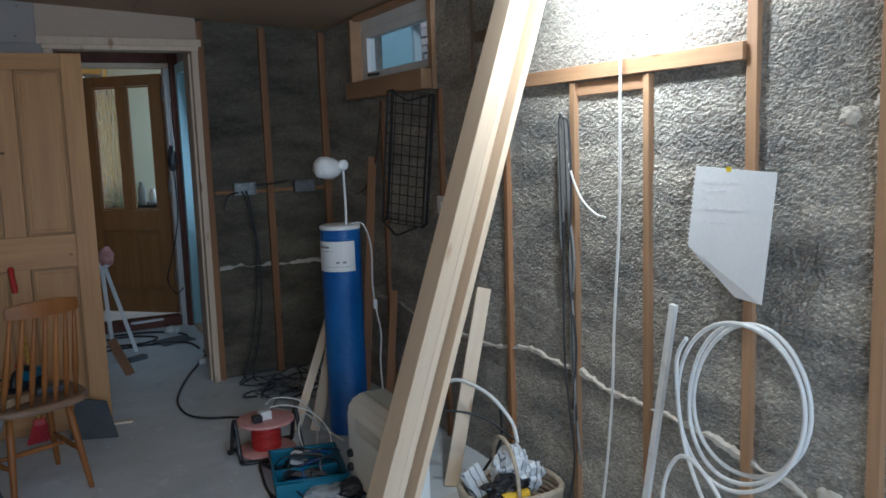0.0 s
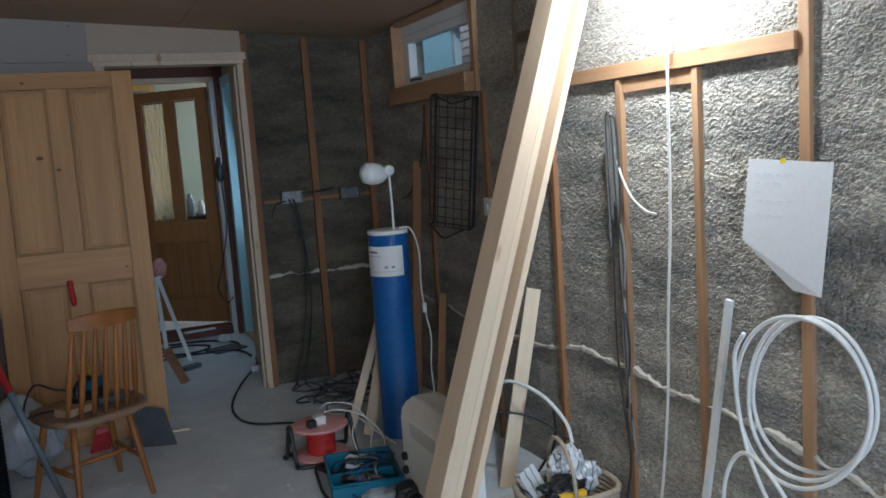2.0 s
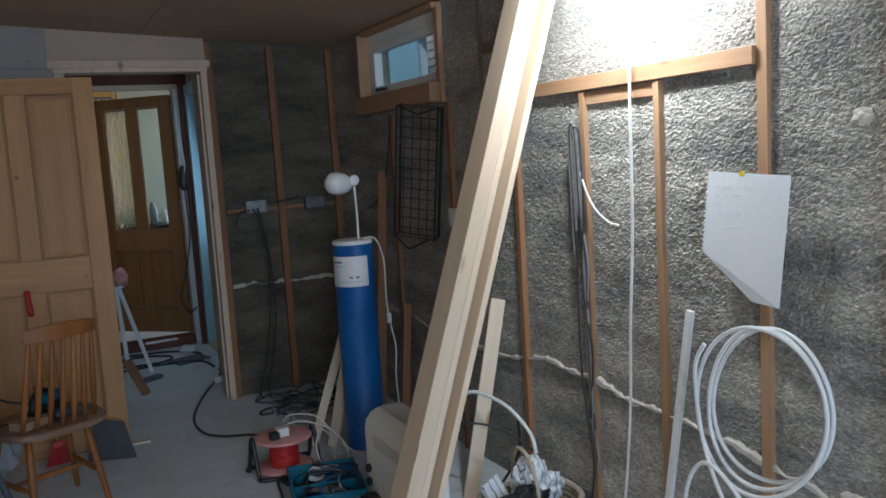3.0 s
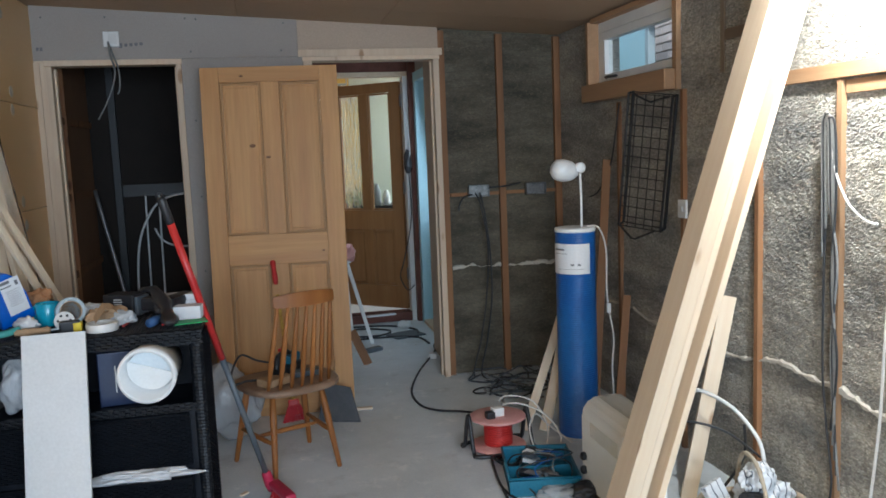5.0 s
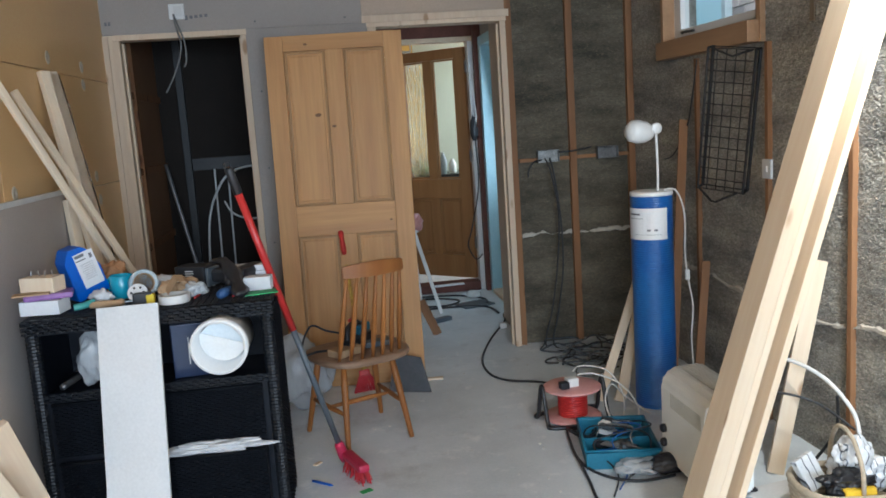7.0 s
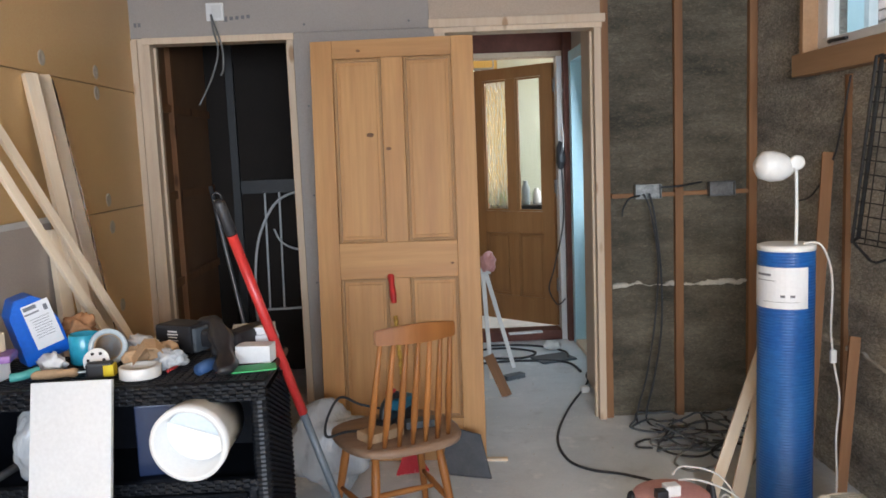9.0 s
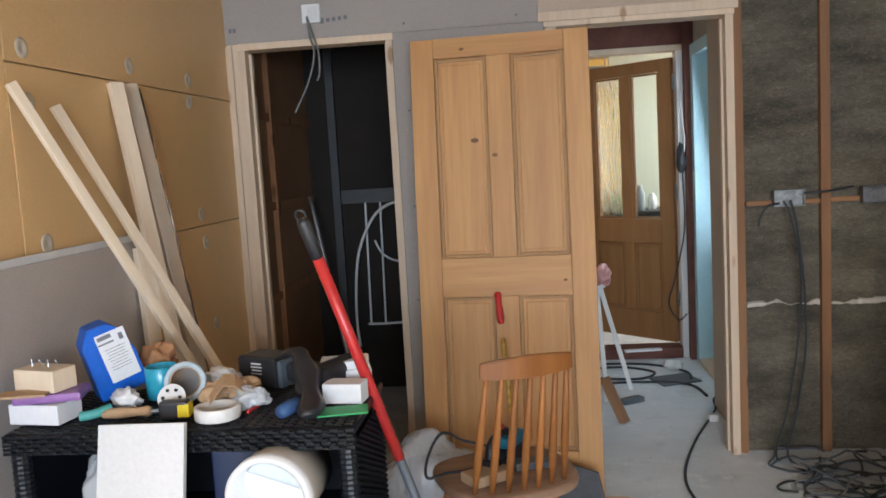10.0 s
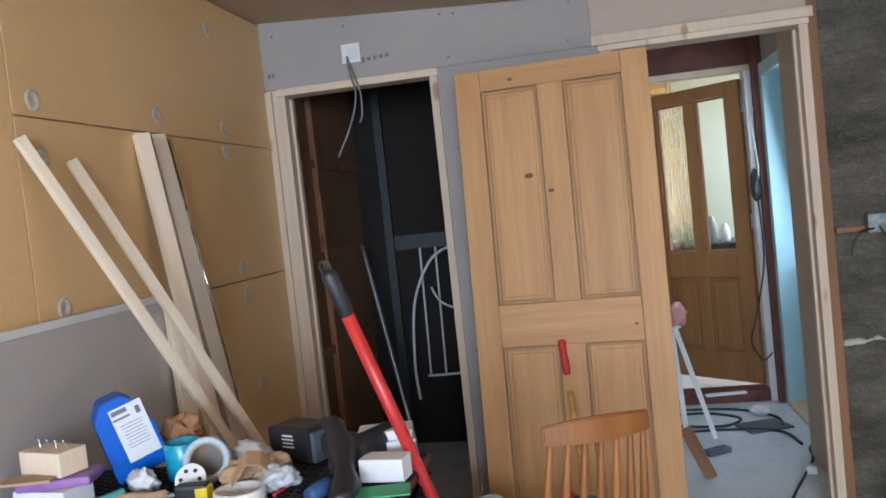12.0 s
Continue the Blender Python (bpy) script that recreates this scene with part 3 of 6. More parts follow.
for y, z0, z1 in ((0.35, 0, 2.17), (YEDGE, 0, 2.17), (1.636, 0.0, 2.17), (2.055, 0.0, 1.655), (2.45, 0.0, 1.655), (2.92, 0.0, 2.17), (3.515, 0.0, 1.705), (4.22, 0.0, 1.69)):
    sunk = 0.006 if y == 1.636 else 0.0
    timber("batten", (XB + sunk, y, z0), (XB + sunk, y, z1), 0.036 if y < 1.7 else 0.027, 0.026, BATTEN if y > 2.8 else PALEBATTEN, "", face=(-1, 0, 0), parent=wall_right)
timber("batten", (XB - 0.004, 1.656, 1.684), (XB - 0.004, 2.9, 1.684), 0.05, 0.03, PALEBATTEN, "", face=(-1, 0, 0), parent=wall_right)
timber("batten", (XB + 0.006, 2.075, 1.632), (XB + 0.006, 2.43, 1.628), 0.045, 0.02, PALEBATTEN, "", face=(-1, 0, 0), parent=wall_right)
timber("batten", (XB + 0.008, 3.19, 1.75), (XB + 0.008, 3.19, 2.17), 0.03, 0.02, DUSTYBATTEN, "", face=(-1, 0, 0), parent=wall_right)
timber("batten", (XB + 0.008, 2.92, 1.9), (XB + 0.008, 3.172, 1.9), 0.045, 0.02, DUSTYBATTEN, "", face=(-1, 0, 0), parent=wall_right)

# window high in the right wall
win = thing("window_1", "white framed window with pine lining and sill", "window", kind="structure")
for y0, y1, z0, z1 in ((W0, W1, Z1 - 0.06, Z1), (W0, W1, Z0, Z0 + 0.06), (W0, W0 + 0.03, Z0 + 0.061, Z1 - 0.061), (W1 - 0.055, W1, Z0 + 0.061, Z1 - 0.061)):
    part("window_frame", span(RIGHT + 0.0, RIGHT + 0.06, y0, y1, z0, z1, 0.004), WHITE, win)
for y0, y1, z0, z1 in ((W0 + 0.032, W1 - 0.057, Z1 - 0.105, Z1 - 0.062), (W0 + 0.032, W1 - 0.057, Z0 + 0.062, Z0 + 0.1), (W0 + 0.032, W0 + 0.062, Z0 + 0.101, Z1 - 0.106), (W1 - 0.1, W1 - 0.057, Z0 + 0.101, Z1 - 0.106)):
    part("sash", span(RIGHT - 0.006, RIGHT + 0.045, y0, y1, z0, z1, 0.004), WHITE, win)
pane = part("pane", span(RIGHT + 0.018, RIGHT + 0.022, W0 + 0.058, W1 - 0.09, Z0 + 0.09, Z1 - 0.095), CLEAR, win)
pane.visible_shadow = False
part("lining", span(RIGHT - 0.032, RIGHT - 0.007, W0 - 0.012, W0 + 0.03, Z0 - 0.048, Z1 + 0.005, 0.002), SILLPINE, win)
part("lining", span(RIGHT - 0.065, RIGHT + 0.012, W1 - 0.002, W1 + 0.03, Z0 + 0.05, Z1 + 0.005, 0.002), SILLPINE, win)
part("lining", span(RIGHT - 0.05, RIGHT + 0.012, W0 + 0.003, W1 - 0.003, Z1 - 0.004, Z1 + 0.022, 0.002), SILLPINE, win)
part("window_sill", span(RIGHT - 0.085, RIGHT - 0.008, W0 + 0.003, W1 + 0.06, Z0 - 0.047, Z0 + 0.048, 0.004), SILLPINE, win)
part("handle", tube([(RIGHT - 0.004, 4.39, 1.835), (RIGHT - 0.022, 4.36, 1.837), (RIGHT - 0.022, 4.22, 1.832)], 0.007, 8, 4), BLACK, win, "black window catch")

# plasterboard partition with the first doorway
O0, O1, OH = -1.2, -0.46, 2.061      # outer edges of the first door lining
C0, C1, CH = 0.247, 1.08, 2.07          # outer edges of the second door lining
wp = setting("wall_partition", span(O1, C0 - 0.002, BACK + 0.004, BACK + 0.1, 0, 2.4), PLASTER, "grey plasterboard partition with printed marks", "wall")
part("panel", span(LEFT, C0 - 0.03, BACK - 0.009, BACK + 0.1, OH + 0.001, 2.42, 0.001), PLASTER, wp)
part("panel", span(O1 + 0.001, C0 - 0.004, BACK - 0.009, BACK + 0.003, 0, OH, 0.001), PLASTER, wp)
part("panel", span(C0 - 0.03 + 0.003, 1.08, BACK - 0.002, BACK + 0.1, CH + 0.002, 2.42, 0.001), HEADBOARD, wp)
part("panel", span(LEFT, O0 - 0.001, BACK - 0.002, BACK + 0.1, 0, OH, 0.001), FRAMEPINE, wp)
part("panel", span(LEFT, LEFT + 0.03, BACK - 0.02, BACK - 0.01, 0, OH - 0.01, 0.001), FRAMEPINE, wp)
screw = mesh_of("screw", lathe([(0.006, 0), (0.005, 0.0015), (0.0, 0.0015)], 10), DARKSTEEL)
for x, z in ((-1.2, 2.3), (-0.86, 2.3), (-0.42, 2.29), (-0.36, 2.285), (0.14, 2.26), (-0.4, 2.1), (-0.4, 1.7), (-0.4, 1.25), (-0.41, 0.8), (-0.4, 0.4), (0.12, 2.1)):
    ob = new("screw", screw)
    ob.parent = wp
    ob.matrix_basis = pose(x, BACK - 0.0092, z, 90, 0, 0)
bars("printed_mark", wp, [(-1.232, 2.125, 0.014, 0.02), (-1.212, 2.125, 0.014, 0.02)], PRINTGREY, pose(0, BACK - 0.0095, 0))
bars("printed_mark", wp, [(-0.785 + 0.028 * k, 2.14 + 0.002 * k, 0.017, 0.017 if k else 0.026) for k in range(5)], PRINTGREY, pose(0, BACK - 0.0095, 0))


def lining(name, x0, x1, top, depth, w, label):
    d = thing(name, label, "door frame", kind="structure")
    y0, y1 = BACK - 0.016, BACK + depth
    part("jamb", span(x0, x0 + w, y0, y1, 0, top - w - 0.001, 0.002), FRAMEPINE, d)
    part("jamb", span(x1 - w, x1, y0, y1, 0, top - w - 0.001, 0.002), FRAMEPINE, d)
    part("head", span(x0 - 0.005, x1 + 0.005, y0, y1, top - w, top, 0.002), FRAMEPINE, d)
    for x in (x0 + w, x1 - w - 0.012):
        part("stop", span(x + 0.0005, x + 0.0125, BACK + 0.04, BACK + 0.075, 0, top - w - 0.013, 0.001), FRAMEPINE, d)
    return d


lining("door_1", O0, O1, OH, 0.1, 0.032, "raw pine door lining with no door hung")
second = lining("door_2", C0, C1, CH, 0.12, 0.036, "raw pine door lining into the hallway")
part("spacer", span(C0 + 0.03, C0 + 0.05, BACK - 0.02, BACK, CH - 0.075, CH - 0.037, 0.001), FRAMEPINE, second)
part("architrave", span(C0 - 0.03, C1 + 0.02, BACK - 0.03, BACK - 0.017, CH - 0.012, CH + 0.03, 0.002), FRAMEPINE, second)

# wall behind the camera, with the garden window
rear = setting("wall_rear", span(-1.45, -1.02, REAR - 0.2, REAR, 0, 2.5), PLASTER, "grey plasterboard wall with a wide garden window", "wall")
part("panel", span(1.65, 2.1, REAR - 0.2, REAR, 0, 2.5), PLASTER, rear)
part("panel", span(-1.02, 1.65, REAR - 0.2, REAR, 2.2, 2.5), PLASTER, rear)
part("panel", span(-1.02, 1.65, REAR - 0.2, REAR, 0, 0.3), PLASTER, rear)

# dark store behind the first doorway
# the shade of this room is in the wall colour, not left to light
setting("wall_store_back", span(-1.45, 0.15, 6.46, 6.56, 0, 2.5), SHADEWALL, "store end wall with its lack of light coloured in near black", "wall")
setting("wall_store_side", span(0.06, 0.16, BACK + 0.1, 6.46, 0, 2.5), SHADEWALL, "partition between store and hallway, store shade coloured in near black", "wall")
setting("ceiling_store", span(-1.45, 2.2, BACK + 0.1, 11.0, 2.42, 2.5), CEILBOARD, "buff board ceiling over store and hallway", "ceiling")
sl = setting("wall_store_left", span(LEFT - 0.02, LEFT + 0.01, BACK + 0.1, 6.46, 0, 2.4), STOREBOARD, "brown boarded side wall of the store", "wall")
for z in (0.75, 1.24, 1.72):
    part("noggin", span(LEFT + 0.0105, LEFT + 0.03, BACK + 0.12, 6.44, z, z + 0.045, 0.001), BATTEN, sl)
part("batten", span(LEFT + 0.0105, LEFT + 0.04, 5.62, 5.67, 0, 2.4, 0.001), BATTEN, sl)

# hallway
hr = setting("wall_hall", span(1.26, 1.46, 5.42, 5.85, 0, 2.45), PLASTER, "hallway side wall with bare brick and timber", "wall")
part("panel", span(1.2, 1.46, 6.92, 7.2, 0, 2.45), LINTEL, hr)
part("panel", span(1.26, 1.46, 5.85, 6.92, 2.12, 2.45), PLASTER, hr)
part("panel", span(1.12, 1.2, BACK + 0.12, 5.42, 0, 2.45), BATTEN, hr)
part("panel", span(1.122, 1.258, 5.421, 5.86, 0, 2.45), HEADBOARD, hr)
part("panel", span(1.085, 1.12, BACK + 0.01, BACK + 0.12, 0, 2.2), BATTEN, hr)
setting("wall_hall_left", span(0.16, 0.2, 5.24, 7.2, 0, 2.45), PLASTER, "plain plasterboard hallway side wall", "wall")
bd = thing("door_3", "pale blue painted outer door frame standing open", "door frame", kind="structure")
part("jamb", span(1.235, 1.44, 6.84, 6.92, 0, 2.119, 0.004), BLUEPAINT, bd)
part("jamb", span(1.235, 1.44, 5.851, 5.93, 0, 2.119, 0.004), BLUEPAINT, bd)
part("head", span(1.235, 1.44, 5.93, 6.84, 2.04, 2.119, 0.004), BLUEPAINT, bd)
part("door_leaf", span(1.425, 1.46, 5.94, 6.83, 0.03, 2.03, 0.003), BLUEPAINT, bd)
part("threshold", span(1.235, 1.44, 5.93, 6.84, 0.0, 0.028, 0.004), FRAMEPINE, bd)
lt = setting("wall_far", span(0.2, 1.2, 7.0, 7.14, 2.14, 2.45), LINTEL, "dark red lintel over the kitchen doorway", "wall")
part("panel", span(-1.5, 0.2, 7.2, 7.3, 0, 2.45), PLASTER, lt)
part("panel", span(1.42, 2.6, 7.2, 7.3, 0, 2.45), PLASTER, lt)
kd = thing("door_4", "varnished pine kitchen door with glass, standing ajar", "door", kind="structure")
part("jamb", span(1.16, 1.2, 6.99, 7.12, 0, 2.1, 0.002), WHITE, kd, "flaking white door jamb")
part("head", span(0.36, 1.2, 6.99, 7.12, 2.101, 2.138, 0.002), FRAMEPINE, kd)
part("jamb", span(0.32, 0.36, 6.99, 7.12, 0, 2.138, 0.002), FRAMEPINE, kd)
part("threshold", span(0.36, 1.16, 6.98, 7.14, 0.0, 0.075, 0.006), LINTEL, kd, "dark worn timber threshold")


# ---- panelled doors ----
def panel_door(parent, w, h, t, mat, rail_mat, m, glazed=False, knots=(), lock=(0.845, 1.02), mun=0.08):
    """Stiles, rails, muntins and raised panels; x runs across, z up, -y is the face."""
    st, top, bot = 0.102, 0.085, 0.2
    mid0, mid1 = lock
    c = w / 2

    def piece(name, bm, mt, label=""):
        return part(name, bm, mt, parent, label, m)
    piece("stile", span(0, st, -t / 2, t / 2, 0, h, 0.003), mat)
    piece("stile", span(w - st, w, -t / 2, t / 2, 0, h, 0.003), mat)
    e = 0.0006
    piece("rail", span(st + e, w - st - e, -t / 2, t / 2, 0, bot, 0.002), rail_mat)
    piece("rail", span(st + e, w - st - e, -t / 2, t / 2, mid0, mid1, 0.002), rail_mat)
    piece("rail", span(st + e, w - st - e, -t / 2, t / 2, h - top, h, 0.002), rail_mat)
    for z0, z1 in ((bot, mid0), (mid1, h - top)):
        piece("muntin", span(c - mun / 2, c + mun / 2, -t / 2, t / 2, z0 + e, z1 - e, 0.002), mat)
        for x0, x1 in ((st, c - mun / 2), (c + mun / 2, w - st)):
            x0, x1, y0, y1 = x0 + e, x1 - e, z0 + e, z1 - e
            if glazed and z0 > 0.5:
                g = piece("pane", span(x0 + 0.012, x1 - 0.012, -0.003, 0.003, y0 + 0.012, y1 - 0.012), REEDED if x0 < c - 0.1 else CLEAR)
                g.visible_shadow = False
            else:
                bm = span(x0, x1, -t * 0.08, t * 0.08, y0, y1)
                span(x0 + 0.028, x1 - 0.028, -t * 0.2, t * 0.2, y0 + 0.028, y1 - 0.028, 0.005, bm)
                piece("panel", bm, mat)
            bm = bmesh.new()
            for a0, a1, b0, b1 in ((x0 + 0.003, x0 + 0.016, y0 + 0.003, y1 - 0.003), (x1 - 0.016, x1 - 0.003, y0 + 0.003, y1 - 0.003), (x0 + 0.0165, x1 - 0.0165, y0 + 0.003, y0 + 0.016), (x0 + 0.0165, x1 - 0.0165, y1 - 0.016, y1 - 0.003)):
                span(a0, a1, -t * 0.36, t * 0.36, b0, b1, 0.005, bm)
            piece("moulding", bm, DOORMOULD if mat is DOORPINE else mat)
    for x, z, r in knots:
        piece("knot", lathe([(r * 1.25, 0), (r, 0.0012), (0, 0.0014)], 14, m=pose(x, -t / 2, z, 90, 0, 0) @ Matrix.Diagonal((1.25, 0.75, 1, 1))), KNOT)


# the loose door leaning against the partition
D0, D1, DT = Vector((-0.356, 4.692, 0.0)), Vector((0.401, 4.635, 0.0)), Vector((0.414, 4.798, 1.974))
dx = (D1 - D0).normalized()
dz = (DT - D1).normalized()
dz = (dz - dx * dz.dot(dx)).normalized()
dy = dz.cross(dx)
loose = thing("loose_door", "stripped pine four-panel door leaning against the partition", "door",
              Matrix.Translation(D0) @ Matrix((dx, dy, dz)).transposed().to_4x4())
panel_door(loose, 0.76, 1.981, 0.04, DOORPINE, DOORRAIL, pose(0, 0.02, 0.003),
           lock=(0.868, 1.035), mun=0.1,
           knots=((0.352, 1.472, 0.008), (0.268, 1.538, 0.011), (0.225, 1.93, 0.007), (0.63, 0.93, 0.005)))
timber("wood_offcut", (0.38, 4.63, 0.006), (0.5, 4.62, 0.006), 0.03, 0.012, PINE, "small pine wedge lying on the floor", "offcut", face=(0, 0, 1))

panel_door(kd, 0.762, 1.981, 0.04, FARPINE, FARPINE, pose(1.15, 7.1, 0.085, 0, 0, 180 - 43) @ pose(0, 0, 0, 0, 0, 180) @ pose(-0.762, 0, 0), True, lock=(0.7, 0.87))
for z in (0.35, 1.1, 1.85):
    part("hinge", span(1.145, 1.16, 7.075, 7.1, z, z + 0.1, 0.001), DARKSTEEL, kd)


# ---- spindle-back chair ----
def spindle_chair(m):
    ch = thing("dining_chair", "worn wooden spindle-back chair loaded with tools", "chair", m)
    # seat: rounded shield, wider at the front
    bm = bmesh.new()
    n, ring = 40, []
    for k in range(n):
        a = 2 * math.pi * k / n
        cx, sy = math.cos(a), math.sin(a)
        w = 0.228 + 0.02 * sy
        ring.append((w * abs(cx) ** 0.62 * (1 if cx > 0 else -1), -0.035 + 0.213 * abs(sy) ** 0.7 * (1 if sy > 0 else -1)))
    rows = [(0.9, 0.395), (0.985, 0.403), (1.0, 0.415), (0.985, 0.426), (0.93, 0.43), (0.6, 0.424), (0.2, 0.42)]
    vs = [[bm.verts.new((x * s, y * s, z)) for x, y in ring] for s, z in rows]
    for lo, hi in zip(vs, vs[1:]):
        for k in range(n):
            bm.faces.new((lo[k], lo[(k + 1) % n], hi[(k + 1) % n], hi[k]))
    bm.faces.new(vs[0][::-1])
    bm.faces.new(vs[-1])
    part("seat", bm, SEATWOOD, ch, "worn dished elm seat", smooth=True)
    feet = ((-0.163, -0.197), (0.163, -0.197), (-0.197, 0.197), (0.197, 0.197))
    tops = ((-0.12, -0.12), (0.12, -0.12), (-0.14, 0.12), (0.14, 0.12))
    for f, t in zip(feet, tops):
        d = Vector((*t, 0.4)) - Vector((*f, 0.0))
        prof = [(0.010, 0), (0.0115, 0.01), (0.016, 0.25), (0.0165, 0.3), (0.0125, d.length)]
        part("leg", lathe(prof, 14), CHAIRWOOD, ch, m=along((*f, 0), (*t, 0.4)), smooth=True)

    def at(i, z):
        s = z / 0.4
        return Vector((feet[i][0] + (tops[i][0] - feet[i][0]) * s, feet[i][1] + (tops[i][1] - feet[i][1]) * s, z))
    for i, j, z in ((0, 2, 0.17), (1, 3, 0.17)):
        a, b = at(i, z), at(j, z)
        part("stretcher", lathe([(0.007, 0), (0.012, 0.1), (0.012, (b - a).length - 0.1), (0.007, (b - a).length)], 12), CHAIRWOOD, ch, m=along(a, b, (0, 0, 1)), smooth=True)
    a, b = (at(0, 0.17) + at(2, 0.17)) / 2, (at(1, 0.17) + at(3, 0.17)) / 2
    part("stretcher", lathe([(0.007, 0), (0.012, 0.1), (0.012, (b - a).length - 0.1), (0.007, (b - a).length)], 12), CHAIRWOOD, ch, m=along(a, b, (0, 0, 1)), smooth=True)
    # curved top rail
    bm = bmesh.new()
    sect = []
    for k in range(17):
        u = (k / 16 - 0.5) * 2
        x, y = -0.022 + 0.146 * u, -0.335 + 0.03 * u * u
        hz = 0.024 + 0.009 * math.cos(u * 1.5)
        z = 0.855 - 0.006 * u * u
        t = 0.011 * (1 - 0.25 * abs(u) ** 6)
        sect.append([bm.verts.new(q) for q in ((x, y - t, z - hz), (x, y + t, z - hz), (x, y + t - 0.002, z + hz), (x, y - t + 0.002, z + hz))])
    for lo, hi in zip(sect, sect[1:]):
        for k in range(4):
            bm.faces.new((lo[k], lo[(k + 1) % 4], hi[(k + 1) % 4], hi[k]))
    bm.faces.new(sect[0][::-1])
    bm.faces.new(sect[-1])
    bmesh.ops.recalc_face_normals(bm, faces=bm.faces)
    bmesh.ops.bevel(bm, geom=[e for e in bm.edges if len(e.link_faces) == 2 and e.calc_face_angle(0) > 0.8], offset=0.004, segments=2, affect="EDGES")
    part("top_rail", bm, CHAIRWOOD, ch)
    for k in range(7):
        u = (k - 3) / 3
        a = Vector((-0.008 + 0.152 * u, -0.2 + 0.03 * u * u, 0.42))
        b = Vector((-0.022 + 0.126 * u, -0.335 + 0.025 * u * u, 0.838))
        part("spindle", lathe([(0.007, 0), (0.0125, 0.12), (0.0125, 0.2), (0.0075, (b - a).length)], 12), CHAIRWOOD, ch, m=along(a, b), smooth=True)
    return ch


CH = pose(0.011, 3.913, 0, 0, 0, 23)
spindle_chair(CH)


def on_seat(x, y, z=0.45):
    return CH @ Vector((x, y, z - 0.02))


# tools on the seat
plane = thing("power_planer", "blue and black electric hand tool on the chair seat", "power tool", CH @ pose(0.02, 0.03, 0.427, 0, 0, 40))
part("body", block(0.24, 0.07, 0.05, 0.012), BLACK, plane)
part("housing", block(0.12, 0.06, 0.045, 0.014, (0.05, 0, 0.051)), TRAYBLUE, plane)
part("handle", tube([(-0.1, 0, 0.05), (-0.08, 0, 0.1), (0.0, 0, 0.115), (0.05, 0, 0.09)], 0.014, 10), BLACK, plane, smooth=True)
part("trigger", block(0.05, 0.02, 0.014, 0.004, (-0.03, 0, 0.128)), RED, plane)
solo("tool_case", block(0.15, 0.09, 0.035, 0.006), KRAFT, "small worn wooden box on the chair seat", "box", CH @ pose(-0.08, -0.07, 0.424, 0, 0, 15))
solo("tool_case", block(0.13, 0.06, 0.028, 0.006), SLATE, "flat grey tool case on the chair seat", "box", CH @ pose(0.1, -0.03, 0.424, 0, 0, -10))
cable("tool_flex", [on_seat(0.0, 0.05, 0.5), on_seat(-0.1, 0.08, 0.53), on_seat(-0.18, 0.08, 0.57), on_seat(-0.25, 0.02, 0.52), on_seat(-0.27, -0.03, 0.47), on_seat(-0.2, -0.02, 0.47),
                    on_seat(-0.12, 0.0, 0.46), on_seat(0.05, 0.02, 0.462)], 0.005, CABLE, "black rubber flex looping off the seat")

# long-handled hand brush leaning on the door, dustpan, plastic bag
hb = thing("hearth_brush", "long red-handled brush leaning on the pine door", "brush", along((0.055, 4.42, 0.1), (-0.012, 4.735, 0.885)))
L = (Vector((0.055, 4.42, 0.1)) - Vector((-0.012, 4.735, 0.885))).length
part("handle", lathe([(0.0, L - 0.14), (0.012, L - 0.135), (0.016, L - 0.1), (0.012, L - 0.05), (0.017, L - 0.01), (0.012, L), (0, L + 0.002)], 14), RED, hb, "red plastic handle", smooth=True)
part("cane", lathe([(0.008, 0.05)] + [(0.008 + 0.003 * (k % 2), 0.05 + k * 0.02) for k in range(1, 31)], 10), CANE, hb, "twisted yellow cane shaft")
part("head", block(0.06, 0.03, 0.035, 0.008, (0, 0, 0.025)), RED, hb)
bm = bmesh.new()
rnd = random.Random(17)
for k in range(120):
    x, y = rnd.uniform(-1, 1), rnd.uniform(-1, 1)
    tube([(x * 0.03, y * 0.012, 0.03), (x * 0.07 + rnd.uniform(-0.005, 0.005), y * 0.022, -0.06 + rnd.uniform(0, 0.008))], 0.0024, 4, straight=True, bm=bm)
tagged(part("bristles", bm, BRISTLE, hb, "fanned red nylon bristles"), kind="stuff")
dp = thing("dustpan", "dark grey dustpan standing on edge against the door", "dustpan", pose(0.285, 4.45, 0.0, -14, 0, -20) @ Matrix.Scale(0.85, 4))
bm = bmesh.new()
pts = [(-0.13, 0), (0.15, 0), (0.08, 0.22), (-0.09, 0.25)]
lo = [bm.verts.new((x, 0, z)) for x, z in pts]
hi = [bm.verts.new((x * 0.95, 0.03, z)) for x, z in pts]
bm.faces.new(lo)
bm.faces.new(hi[::-1])
for k in range(4):
    bm.faces.new((lo[k], hi[k], hi[(k + 1) % 4], lo[(k + 1) % 4]))
bmesh.ops.recalc_face_normals(bm, faces=bm.faces)
part("pan", bm, DUSTPAN, dp)
part("rim", tube([(-0.13, 0, 0.004), (0.15, 0, 0.004), (0.08, 0, 0.22), (-0.09, 0, 0.25)], 0.005, 6, closed=True, straight=True), DUSTPAN, dp)
solo("plastic_bag", crumple(0.17, 0.13, 0.17, 4.0, 0.35, 4), FILM, "crumpled clear polythene bag on the floor", "bag", pose(-0.3, 4.35, 0.0), smooth=True)

# ---- broom ----
b0, b1 = Vector((-0.085, 3.535, 0.06)), Vector((-0.398, 3.16, 1.342))
br = thing("broom", "red and grey long-handled broom leaning on the wicker chest", "broom", along(b0, b1))
L = (b1 - b0).length
